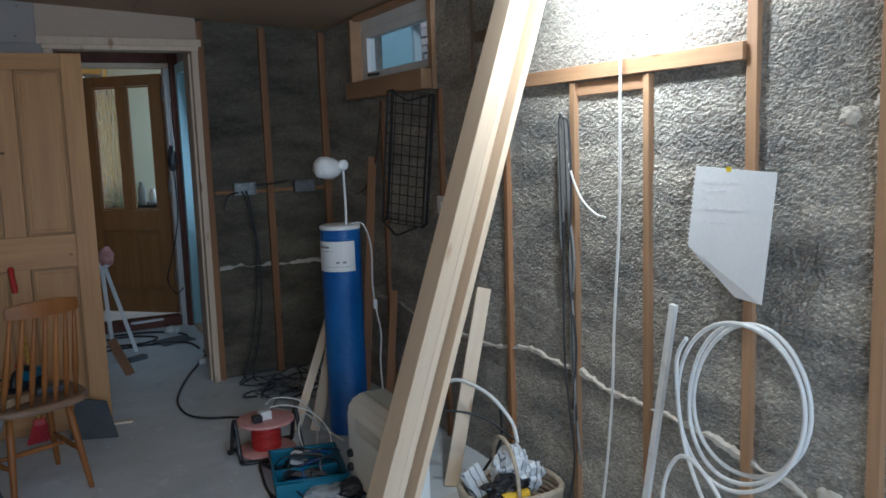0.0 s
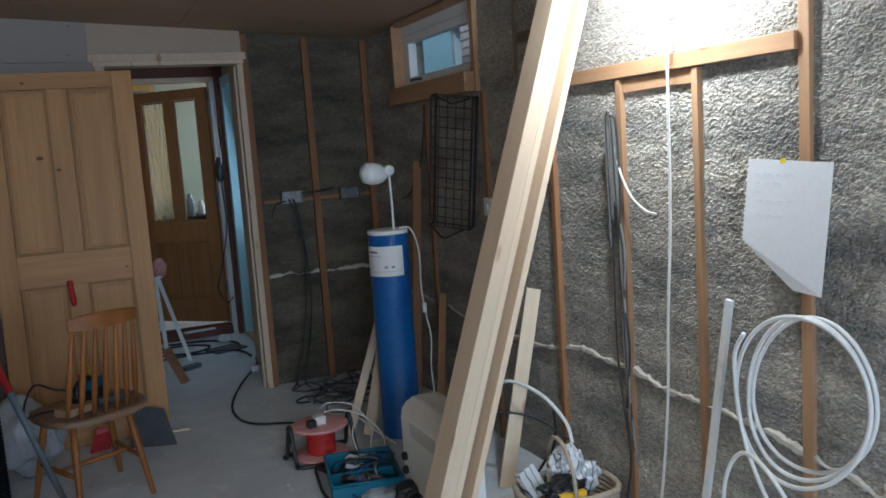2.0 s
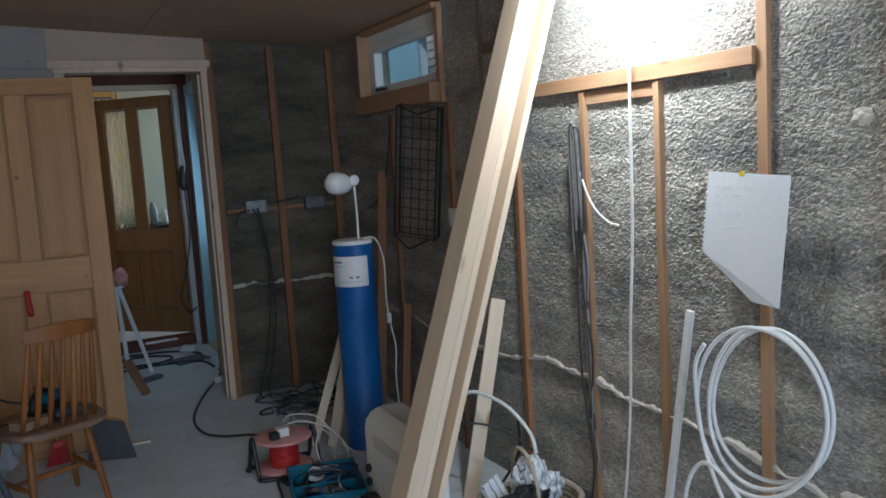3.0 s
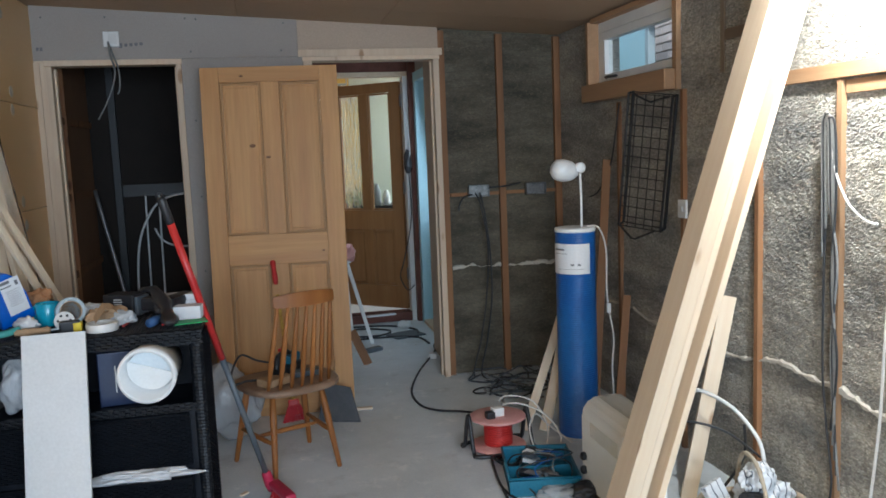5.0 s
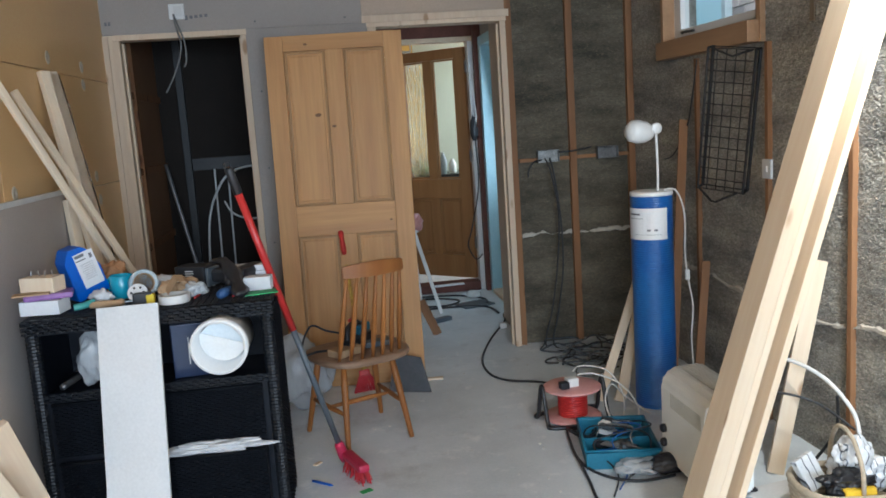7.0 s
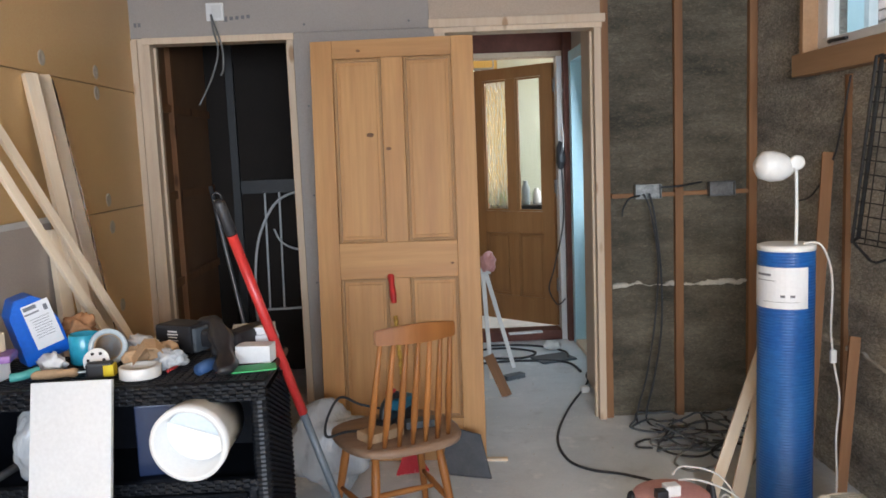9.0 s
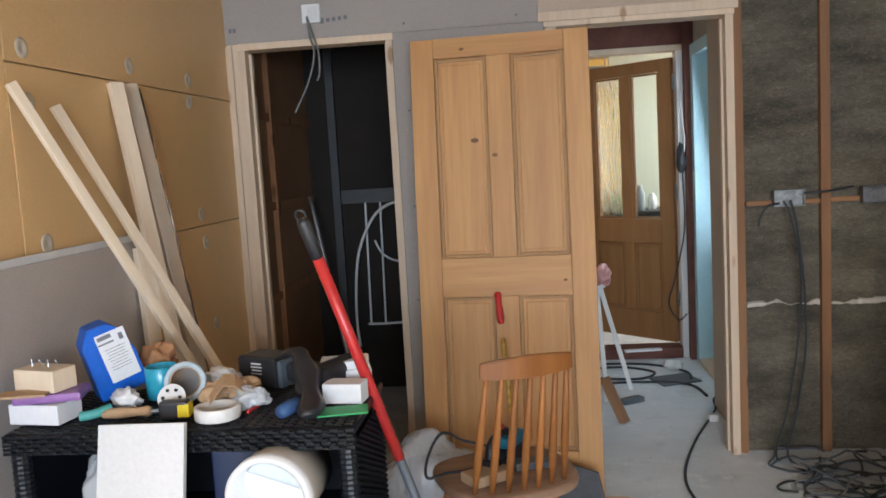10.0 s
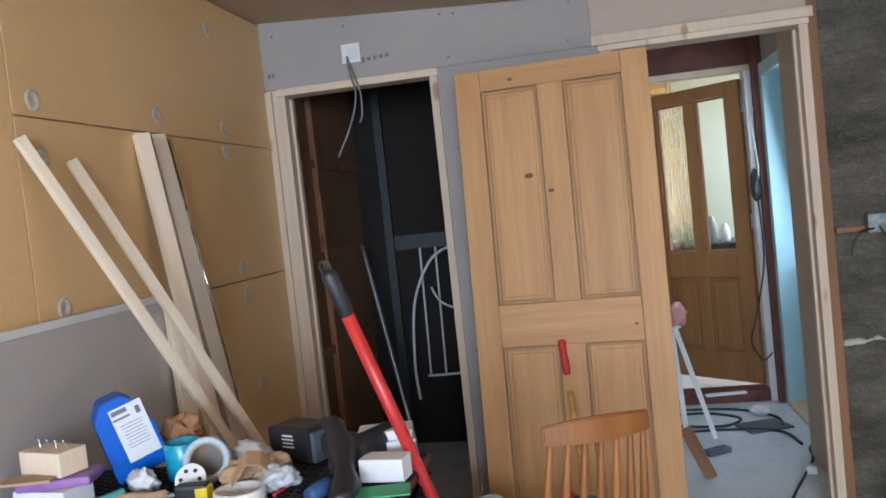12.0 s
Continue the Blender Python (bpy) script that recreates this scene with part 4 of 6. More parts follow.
part("grip", lathe([(0.0, L), (0.012, L), (0.0165, L - 0.01), (0.0165, L - 0.1), (0.0145, L - 0.105)], 16), BLACK, br, "black moulded grip", smooth=True)
part("hanging_loop", tube([(0.012 * math.cos(a), 0, L + 0.008 + 0.014 * math.sin(a)) for a in [2 * math.pi * k / 12 for k in range(12)]], 0.0035, 6, closed=True, straight=True), BLACK, br, "grey hanging loop", smooth=True)
part("upper_pole", lathe([(0.0145, L - 0.104), (0.0145, 0.66)], 16), RED, br, "red painted pole", smooth=True)
part("lower_pole", lathe([(0.0125, 0.66), (0.0125, 0.03)], 16), SLATE, br, "grey telescopic pole", smooth=True)
part("socket", lathe([(0.0, -0.03), (0.02, -0.03), (0.024, 0.0), (0.02, 0.06), (0.014, 0.07)], 16), CRIMSON, br, smooth=True)
hm = br.matrix_world.inverted() @ pose(-0.035, 3.43, 0.002, 0, 0, -70)
part("head", block(0.21, 0.05, 0.034, 0.014, (0, 0, 0.047)), CRIMSON, br, m=hm)
bm = bmesh.new()
rnd = random.Random(31)
for k in range(110):
    x, y = rnd.uniform(-0.08, 0.11), rnd.uniform(-0.024, 0.024)
    tube([(x * 0.92, y * 0.85, 0.05), (x * 1.12 + rnd.uniform(-0.006, 0.006), y * 1.5 + rnd.uniform(-0.006, 0.006), 0.001)], 0.0022, 4, straight=True, bm=bm)
tagged(part("bristles", bm, BRISTLE, br, "splayed red nylon bristles", m=hm), kind="stuff")

# ---- black wicker chest ----
CX0, CX1, CY0, CY1, CT = -1.14, -0.275, 3.04, 3.42, 0.88
chest = thing("wicker_chest", "black woven rattan chest with open shelf and drawers", "chest of drawers", pose(CX0, CY0, 0))
W, D = CX1 - CX0, CY1 - CY0


def woven(w, h, cell=0.014):
    """A woven face in the x-z plane, looking to -y: uprights with canes over and under."""
    bm = bmesh.new()
    rows, cols = max(int(h / cell), 1), max(int(w / (cell * 2.2)), 1)
    cw, chh = w / cols, h / rows
    for i in range(cols):
        for j in range(rows):
            out = 0.0045 if (i + j) % 2 else 0.001
            x, z = (i + 0.5) * cw, (j + 0.5) * chh
            a = [(-cw * 0.5, 0.0, -chh * 0.42), (cw * 0.5, 0.0, -chh * 0.42), (cw * 0.5, 0.0, chh * 0.42), (-cw * 0.5, 0.0, chh * 0.42)]
            b = [(-cw * 0.3, -out, -chh * 0.2), (cw * 0.3, -out, -chh * 0.2), (cw * 0.3, -out, chh * 0.2), (-cw * 0.3, -out, chh * 0.2)]
            va = [bm.verts.new((x + q[0], q[1], z + q[2])) for q in a]
            vb = [bm.verts.new((x + q[0], q[1], z + q[2])) for q in b]
            bm.faces.new(vb)
            for k in range(4):
                bm.faces.new((va[k], va[(k + 1) % 4], vb[(k + 1) % 4], vb[k]))
    return bm


part("carcass", span(0.03, W - 0.03, 0.02, D - 0.02, 0.03, 0.585), SHELFDARK, chest, "dark lined carcass")
part("back_board", span(0.051, W - 0.051, D - 0.05, D - 0.021, 0.586, CT - 0.071), SHELFDARK, chest)
part("top_board", span(0.03, W - 0.03, 0.02, D - 0.02, CT - 0.07, CT - 0.02), SHELFDARK, chest)
for x in (0.03, W - 0.05):
    part("side_board", span(x, x + 0.02, 0.021, D - 0.021, 0.586, CT - 0.071), SHELFDARK, chest)
for x in (0.03, W - 0.03):
    for y in (0.03, D - 0.03):
        part("post", lathe([(0.0, 0.0)] + [(0.0245 - 0.0018 * (k % 2), 0.0125 * (0.5 + k / 2)) for k in range(int((CT - 0.04) / 0.00625))] + [(0.0, CT - 0.03)], 12, m=pose(x, y, 0)), RATTAN, chest)
bm = woven(W - 0.02, D - 0.02, 0.0105)
bmesh.ops.transform(bm, matrix=pose(0.01, D - 0.01, CT - 0.008) @ Matrix.Rotation(radians(-90), 4, "X") @ Matrix.Scale(-1, 4, (0, 0, 1)), verts=bm.verts)
bmesh.ops.recalc_face_normals(bm, faces=bm.faces)
for v in bm.verts:
    v.co.z = CT - 0.012 + abs(v.co.z - (CT - 0.008)) * 1.0
tagged(part("top", bm, RATTAN, chest, "woven rattan top"), kind="stuff")
part("top_rim", tube([(0.01, 0.01, CT - 0.022), (W - 0.01, 0.01, CT - 0.022), (W - 0.01, D - 0.01, CT - 0.022), (0.01, D - 0.01, CT - 0.022)], 0.012, 10, closed=True, straight=True), RATTAN, chest, "rolled rattan edge", smooth=True)
tagged(part("edge_weave", woven(W - 0.01, 0.05, 0.0085), RATTAN, chest, m=pose(0.005, -0.004, CT - 0.062)), kind="stuff")
side = woven(D - 0.04, CT - 0.09, 0.0075)
tagged(part("side_panel", side, RATTANDARK, chest, m=pose(W - 0.008, 0.02, 0.04, 0, 0, 90)), kind="stuff")
tagged(part("side_panel", woven(D - 0.04, CT - 0.09, 0.0075), RATTANDARK, chest, m=pose(0.008, D - 0.02, 0.04, 0, 0, -90)), kind="stuff")
part("rail", block(W - 0.08, 0.03, 0.03, 0.006, (W / 2, 0.024, 0.568)), SHELFDARK, chest)
tagged(part("rail_weave", woven(W - 0.09, 0.034, 0.0085), RATTAN, chest, m=pose(0.045, 0.008, 0.566)), kind="stuff")
for x0, x1 in ((0.07, W / 2 - 0.01), (W / 2 + 0.01, W - 0.07)):
    for z0, z1, out in ((0.365, 0.56, 0.0), (0.12, 0.34, 0.07 if x0 > 0.2 else 0.0)):
        dr = part("drawer", span(0, x1 - x0, 0.008, 0.3, 0, z1 - z0, 0.004), SHELFDARK, chest, m=pose(x0, -out, z0))
        tagged(part("drawer_front", woven(x1 - x0, z1 - z0, 0.0075), RATTANDARK, dr, m=pose(0, 0.004, 0)), kind="stuff")
        part("drawer_rim", tube([(0.0, 0.0, z1 - z0), (x1 - x0, 0.0, z1 - z0)], 0.007, 8, straight=True), RATTANDARK, dr, smooth=True)
        if out:
            part("liner", crumple(0.165, 0.035, 0.022, 2.0, 0.5, 4, at=((x1 - x0) / 2, 0.045, z1 - z0 - 0.012)), BAG, dr, "pale cloth poking out of the drawer")


def on_chest(x, y, z=0.0, rz=0.0):
    return pose(x, y, CT - 0.003 + z, 0, 0, rz)


# in the shelf
solo("plastic_bag", crumple(0.08, 0.07, 0.1, 9.0, 0.4, 4), FILM, "crumpled clear plastic bag in the shelf", "bag", pose(-0.905, 3.13, 0.6), smooth=True)
solo("dark_carton", block(0.16, 0.12, 0.2, 0.004), material("navy_carton", (0.01, 0.02, 0.06), (0.02, 0.035, 0.09), 8, 0.3, 0.0), "dark navy carton in the shelf", "box", pose(-0.59, 3.2, 0.587, 0, 0, 8))
for x, z, h in ((-0.6, 0.64, 0.1), (-0.565, 0.625, 0.12)):
    solo("pale_strip", block(0.0035, 0.002, h, 0), WHITE, "thin white strip on the edge of the navy carton", "strip", pose(x, 3.128 + (x + 0.59) * 0.14, z, 0, 0, 8))
duct = thing("duct_collar", "white plastic extractor duct lying in the shelf", "duct", look((-0.462, 3.06, 0.738), (-0.40, 4.0, 0.79)) @ pose(0, 0, 0.07))
part("collar", lathe([(0.092, -0.16), (0.094, -0.02), (0.1, 0.0), (0.1, 0.03), (0.086, 0.03), (0.084, -0.15)], 48), WHITE, duct, smooth=True)
for top in (True, False):
    bm = bmesh.new()
    arc = [(0.082 * math.cos(a), 0.082 * math.sin(a)) for a in [math.pi * k / 20 for k in range(21)]]
    front = [bm.verts.new((x, y, 0.012 * math.sin(math.pi * y / 0.17))) for x, y in arc]
    back = [bm.verts.new((x, y, -0.004)) for x, y in arc]
    bm.faces.new(front)
    bm.faces.new(back[::-1])
    for k in range(21):
        bm.faces.new((front[k], back[k], back[(k + 1) % 21], front[(k + 1) % 21]))
    bmesh.ops.recalc_face_normals(bm, faces=bm.faces)
    part("flap", bm, DUCTFLAP if top else WHITE, duct, "pale half-round damper flap", m=pose(0, 0, -0.045 if top else -0.036, 0, 0, -18 if top else 162) @ pose(0, -0.012, 0, -4 if top else -10))
cable("steel_tube", [(-1.04, 3.08, 0.612), (-0.98, 3.25, 0.63)], 0.012, DARKSTEEL, "short steel tube in the shelf", "pipe")

timber("white_shelf_board", (-0.76, 2.77, 0.0), (-0.765, 3.008, 0.9), 0.206, 0.018, MELAMINE, "white melamine board leaning on the wicker chest", "board")


# ---- on the chest ----
bc = thing("blue_carton", "blue tapered carton with a white printed label", "box", on_chest(-0.975, 3.325, 0.02, 40) @ pose(0, 0, 0, 0, -16, 0) @ Matrix.Scale(0.9, 4))
bm = bmesh.new()
prof = [(-0.07, 0), (0.07, 0), (0.07, 0.11), (0.045, 0.19), (0.02, 0.215), (-0.035, 0.215), (-0.065, 0.17)]
lo = [bm.verts.new((x, -0.05, z)) for x, z in prof]
hi = [bm.verts.new((x, 0.05, z)) for x, z in prof]
bm.faces.new(lo)
bm.faces.new(hi[::-1])
for k in range(len(prof)):
    bm.faces.new((lo[k], hi[k], hi[(k + 1) % len(prof)], lo[(k + 1) % len(prof)]))
bmesh.ops.recalc_face_normals(bm, faces=bm.faces)
bmesh.ops.bevel(bm, geom=list(bm.edges), offset=0.003, segments=2, affect="EDGES")
part("carton", bm, BLUEBOX, bc)
part("label_sheet", block(0.085, 0.001, 0.15, 0, (0.018, -0.0508, 0.04)), PAPER, bc, "white printed label")
bars("print", bc, [(0.0, 0.178, 0.04, 0.012), (0.0, 0.16, 0.045, 0.005)] + [(0.018, 0.14 - 0.009 * k, 0.06 - 0.006 * (k % 3), 0.0014) for k in range(8)] + [(0.045, 0.165, 0.012, 0.02)], PRINTGREY, pose(0, -0.0516, 0))

solo("white_box", block(0.14, 0.09, 0.05, 0.003), PAPER, "small plain white carton on the chest", "box", on_chest(-1.075, 3.13, 0, -8))
solo("purple_pack", block(0.16, 0.1, 0.022, 0.008), PURPLE, "purple plastic-wrapped pack on a white box", "packet", on_chest(-1.06, 3.14, 0.051, 14))
wb = thing("wood_block", "pale timber block with bent nails on top", "wood block", on_chest(-1.08, 3.15, 0.074, -16))
part("block", block(0.13, 0.075, 0.055, 0.004), PINE, wb)
for k in range(4):
    part("nail", tube([(-0.04 + 0.027 * k, 0.01 * (k % 2), 0.054), (-0.04 + 0.027 * k, 0.0, 0.072), (-0.03 + 0.027 * k, -0.01, 0.074)], 0.0018, 6, 4), STEEL, wb)
solo("card_offcut", block(0.12, 0.06, 0.006, 0.001), KRAFT, "brown card offcut on the purple pack", "card", on_chest(-1.1, 3.09, 0.0745, 10))
mug = thing("mug", "turquoise glazed mug on the wicker chest", "mug", on_chest(-0.85, 3.3, 0, 150))
part("body", lathe([(0.0, 0.0), (0.038, 0.0), (0.041, 0.006), (0.042, 0.085), (0.0405, 0.087), (0.039, 0.085), (0.037, 0.01), (0, 0.008)], 32), MUGBLUE, mug, smooth=True)
part("handle", tube([(0.04, 0, 0.07), (0.062, 0, 0.07), (0.068, 0, 0.045), (0.058, 0, 0.022), (0.04, 0, 0.02)], 0.005, 8), MUGBLUE, mug, smooth=True)
roll = thing("tape_roll", "roll of silver-blue tape standing on edge", "tape roll", on_chest(-0.765, 3.26, 0.052, 0) @ pose(0, 0, 0, 78, 0, 20))
part("tape", ring_band(0.038, 0.052, 0.045), TAPEGREY, roll, smooth=True)
part("core", ring_band(0.035, 0.0379, 0.045), KRAFT, roll, "card core")
sd = thing("sanding_disc", "white round disc with holes propped upright", "sanding disc", on_chest(-0.765, 3.17, 0.034, 0) @ pose(0, 0, 0, 62, 0, 8))
part("disc", lathe([(0.0, 0), (0.033, 0), (0.035, 0.002), (0.035, 0.006), (0, 0.008)], 32), WHITE, sd)
for k in range(6):
    part("hole", lathe([(0.0045, 0.0), (0.0045, 0.0088), (0, 0.0088)], 10, m=pose(0.021 * math.cos(k * math.pi / 3), 0.021 * math.sin(k * math.pi / 3), 0)), BLACK, sd)
tm = thing("tape_measure", "black and yellow steel tape measure", "tape measure", on_chest(-0.735, 3.115, 0, 4))
part("case", block(0.07, 0.035, 0.045, 0.008), BLACK, tm)
part("face", block(0.028, 0.0365, 0.032, 0.003, (0.026, 0, 0.006)), YELLOWPLASTIC, tm, "yellow case end")
mt = thing("masking_tape", "roll of white masking tape lying flat", "tape roll", on_chest(-0.628, 3.115, 0, 0))
part("tape", ring_band(0.04, 0.055, 0.03), WHITECABLE, mt, smooth=True)
ch = thing("chisel", "wooden-handled chisel lying on the chest", "chisel", on_chest(-0.865, 3.13, 0.013, 8) @ pose(0, 0, 0, 0, 90, 0))
part("handle", lathe([(0.0, -0.06), (0.011, -0.058), (0.014, -0.02), (0.011, 0.03), (0.014, 0.05), (0.009, 0.06)], 14), KRAFT, ch, "pale wooden handle", smooth=True)
part("blade", block(0.004, 0.016, 0.09, 0.001, (0, 0, 0.06)), STEEL, ch)
bm = bmesh.new()
fold = [(-0.06, 0.0), (-0.015, 0.055), (0.02, 0.05), (0.06, 0.012)]
top = [[bm.verts.new((x, y + 0.006 * math.sin(9 * x), z + 0.02 * (y > 0))) for x, z in fold] for y in (-0.035, 0.035)]
low = [[bm.verts.new((x, y + 0.006 * math.sin(9 * x), z + 0.02 * (y > 0) - 0.0025)) for x, z in fold] for y in (-0.035, 0.035)]
for g, flip in ((top, False), (low, True)):
    for k in range(3):
        q = (g[0][k], g[0][k + 1], g[1][k + 1], g[1][k])
        bm.faces.new(q[::-1] if flip else q)
for k in range(3):
    bm.faces.new((low[0][k], low[0][k + 1], top[0][k + 1], top[0][k]))
    bm.faces.new((low[1][k + 1], low[1][k], top[1][k], top[1][k + 1]))
bmesh.ops.recalc_face_normals(bm, faces=bm.faces)
solo("folded_card", bm, KRAFT, "folded piece of brown card standing like a tent", "card", on_chest(-0.615, 3.165, 0.028, 20) @ Matrix.Scale(0.8, 4))
solo("rubber_grip", tube([(-0.97, 3.1, CT + 0.012), (-0.94, 3.11, CT + 0.014), (-0.91, 3.14, CT + 0.02)], 0.012, 10), TEALRUBBER, "teal rubber tool grip on the chest", "tool", smooth=True)
for k, (x, y, rz, sx, sy) in enumerate(((-0.6, 3.22, 30, 0.1, 0.07), (-0.7, 3.34, -20, 0.11, 0.06), (-0.66, 3.2, 64, 0.09, 0.05), (-0.56, 3.17, 12, 0.08, 0.05), (-0.9, 3.2, -30, 0.09, 0.05))):
    solo("card_scrap", crumple(sx / 2, sy / 2, 0.028, 3.0 + k * 2, 0.5, 4), KRAFT if k in (0, 2) else FILM if k == 3 else BAG, "crumpled scrap of packaging on the chest", "packaging",
         on_chest(x, y, 0.0, rz), group="packaging scraps on the chest", smooth=True)
dr = thing("cordless_drill", "black cordless drill lying on its side", "drill", on_chest(-0.49, 3.36, 0.0, -24) @ Matrix.Scale(1.12, 4))
part("battery", block(0.12, 0.085, 0.075, 0.008, (-0.1, 0, 0.002)), BLACK, dr, "black slide-on battery")
bars("print", dr, [(-0.1, 0.06, 0.03, 0.004), (-0.1, 0.052, 0.035, 0.003), (-0.1, 0.044, 0.03, 0.003), (-0.1, 0.036, 0.034, 0.003)], WHITE, pose(0, -0.0432, 0))
part("collar", block(0.012, 0.075, 0.065, 0.004, (-0.034, 0, 0.004)), SLATE, dr, "dusty grey joint of the battery")
part("grip", block(0.1, 0.045, 0.05, 0.014, (0.02, 0.0, 0.014)), BLACK, dr)
part("trigger", block(0.02, 0.02, 0.03, 0.005, (0.045, -0.03, 0.022)), DARKSTEEL, dr)
part("body", block(0.062, 0.16, 0.066, 0.016, (0.1, 0.01, 0.006)), BLACK, dr)
part("chuck", lathe([(0.0, 0.0), (0.022, 0.0), (0.024, 0.02), (0.017, 0.05), (0.006, 0.056), (0, 0.056)], 14, m=pose(0.1, -0.07, 0.038, 90, 0, 0)), BLACK, dr, smooth=True)
bm = bmesh.new()
path = smooth_path([(-0.5, 3.33, 0.1), (-0.46, 3.27, 0.105), (-0.425, 3.2, 0.07), (-0.4, 3.13, 0.03), (-0.385, 3.06, 0.012)], 6)
edge = []
for k, q in enumerate(path):
    w = 0.026 + 0.006 * math.sin(k * 0.7)
    edge.append([bm.verts.new(q + Vector((c * w, c * w * 0.5, dz_))) for c, dz_ in ((-1, 0.0), (-0.5, 0.012), (0.5, 0.014), (1, 0.0), (0.5, -0.006), (-0.5, -0.006))])
for lo, hi in zip(edge, edge[1:]):
    for k in range(6):
        bm.faces.new((lo[k], lo[(k + 1) % 6], hi[(k + 1) % 6], hi[k]))
bm.faces.new(edge[0][::-1])
bm.faces.new(edge[-1])
bmesh.ops.recalc_face_normals(bm, faces=bm.faces)
solo("black_sheath", bm, BLACK, "limp black cloth sheath draped over the drill", "sheath", pose(0, 0, CT), smooth=True)
for x, y, z, rz, s in ((-0.362, 3.345, 0, 16, (0.13, 0.08, 0.055)), (-0.338, 3.225, 0, -6, (0.1, 0.06, 0.05)), (-0.365, 3.35, 0.056, 10, (0.125, 0.08, 0.022))):
    solo("white_box", block(*s, 0.002), PAPER, "small open white carton on the chest", "box", on_chest(x, y, z, rz), group="white cartons on the chest")
solo("green_card", block(0.12, 0.07, 0.004, 0.001), GREEN, "bright green flat card on the chest corner", "card", on_chest(-0.325, 3.13, 0.002, 12))
bl = thing("blue_tool", "short blue-handled tool on the chest", "tool", on_chest(-0.45, 3.13, 0.018, 76) @ pose(0, 0, 0, 0, 90, 0))
part("handle", lathe([(0, -0.05), (0.016, -0.048), (0.018, 0.0), (0.014, 0.05), (0, 0.052)], 14), material("worn_blue_grip", (0.02, 0.06, 0.16), (0.04, 0.1, 0.24), 30, 0.6, 0.1), bl, smooth=True)
part("shaft", lathe([(0.003, 0.05), (0.003, 0.11), (0, 0.11)], 8), STEEL, bl)
for k, (x, y, rz) in enumerate(((-0.56, 3.13, 80), (-0.54, 3.2, 110), (-0.42, 3.1, 70), (-0.93, 3.16, 40))):
    solo("screwdriver_bit", lathe([(0, 0), (0.004, 0.001), (0.004, 0.05), (0.002, 0.06), (0, 0.06)], 8), STEEL if k % 2 else RED, "small loose metal fitting on the chest", "fitting",
         on_chest(x, y, 0.006, rz) @ pose(0, 0, 0, 0, 90, 0), group="loose fittings on the chest")
solo("fibre_lump", crumple(0.055, 0.03, 0.05, 6.5, 0.7, 4), OSB, "ragged orange fibre offcut behind the chest items", "insulation", on_chest(-0.9, 3.4, 0.0), smooth=True)

# ---- timber leaning on the left wall ----
timber("plank", (-0.62, 3.98, 0.0), (-1.238, 3.385, 1.735), 0.03, 0.018, PINE, "long pine batten leaning on the tan wall", "plank", face=(1, -0.4, 0), group="battens leaning on the wall")
timber("plank", (-0.56, 3.99, 0.0), (-1.238, 3.587, 1.685), 0.03, 0.018, PINE, "long pine batten leaning on the tan wall", "plank", face=(1, -0.4, 0), group="battens leaning on the wall")
timber("plank", (-0.96, 3.9, 0.0), (-1.238, 3.965, 1.785), 0.05, 0.026, PINE, "pale pine stud leaning on the tan wall", "plank", face=(1, -0.6, 0), group="battens leaning on the wall")
wrap = thing("wrapped_plank", "pine stud wrapped in clear polythene leaning on the wall", "plank", along((-0.93, 4.0, 0.0), (-1.238, 4.062, 1.79), (1, -0.6, 0)))
part("stud", block(0.05, 0.026, 1.815, 0.002), PINE, wrap)
bm = bmesh.new()
rows = []
for k in range(61):
    z = 0.01 + 1.79 * k / 60
    row = []
    for a in range(14):
        c, q = math.cos(2 * math.pi * a / 14), math.sin(2 * math.pi * a / 14)
        w = 1 + 0.16 * noise.noise(Vector((c * 1.5, q * 1.5, z * 7))) + 0.1 * noise.noise(Vector((c * 3, q * 3, z * 26)))
        row.append(bm.verts.new((0.034 * w * abs(c) ** 0.4 * (1 if c > 0 else -1), 0.021 * w * abs(q) ** 0.4 * (1 if q > 0 else -1), z)))
    rows.append(row)
for lo, hi in zip(rows, rows[1:]):
    for a in range(14):
        bm.faces.new((lo[a], lo[(a + 1) % 14], hi[(a + 1) % 14], hi[a]))
part("sleeve", bm, SLEEVE, wrap, "creased clear polythene sleeve", smooth=True)
timber("plank", (-1.1, 3.86, 0.0), (-1.2, 3.96, 1.22), 0.05, 0.03, PINE, "short pine offcut leaning on the tan wall", "plank", face=(1, -0.6, 0), group="battens leaning on the wall")
pbs = thing("plasterboard_sheet", "grey plasterboard sheet leaning on the tan wall", "plasterboard", along((-1.2, 3.05, 0.0), (-1.235, 3.05, 1.243), (1, 0, 0)))
part("sheet", block(1.9, 0.0125, 1.243, 0.001), PLASTERSHEET, pbs)
part("edge", block(1.9, 0.0135, 0.022, 0.001, (0, 0, 1.2435)), PLASTEREDGE, pbs, "pale tapered paper edge")
# boards low in the corner by the chest
timber("wood_board", (-0.94, 2.73, 0.0), (-1.04, 2.47, 0.68), 0.1, 0.03, FRAMEPINE, "dusty pale pine board leaning by the wall", "board", face=(1, -1, 0))
timber("wood_board", (-0.9, 2.62, 0.0), (-1.03, 2.37, 0.57), 0.09, 0.022, PINE, "raw pine board leaning by the wall", "board", face=(1, -1, 0))

# ---- blue roll with lamp ----
TX, TY = 1.475, 3.875
ur = thing("underlay_roll", "tall blue plastic-wrapped roll standing on end", "roll", pose(TX, TY, 0))
prof = [(0.0, 0.0), (0.096, 0.0)]
for k in range(94):
    z = 0.012 + k * 0.011
    prof += [(0.0982, z), (0.1, z + 0.0055)]
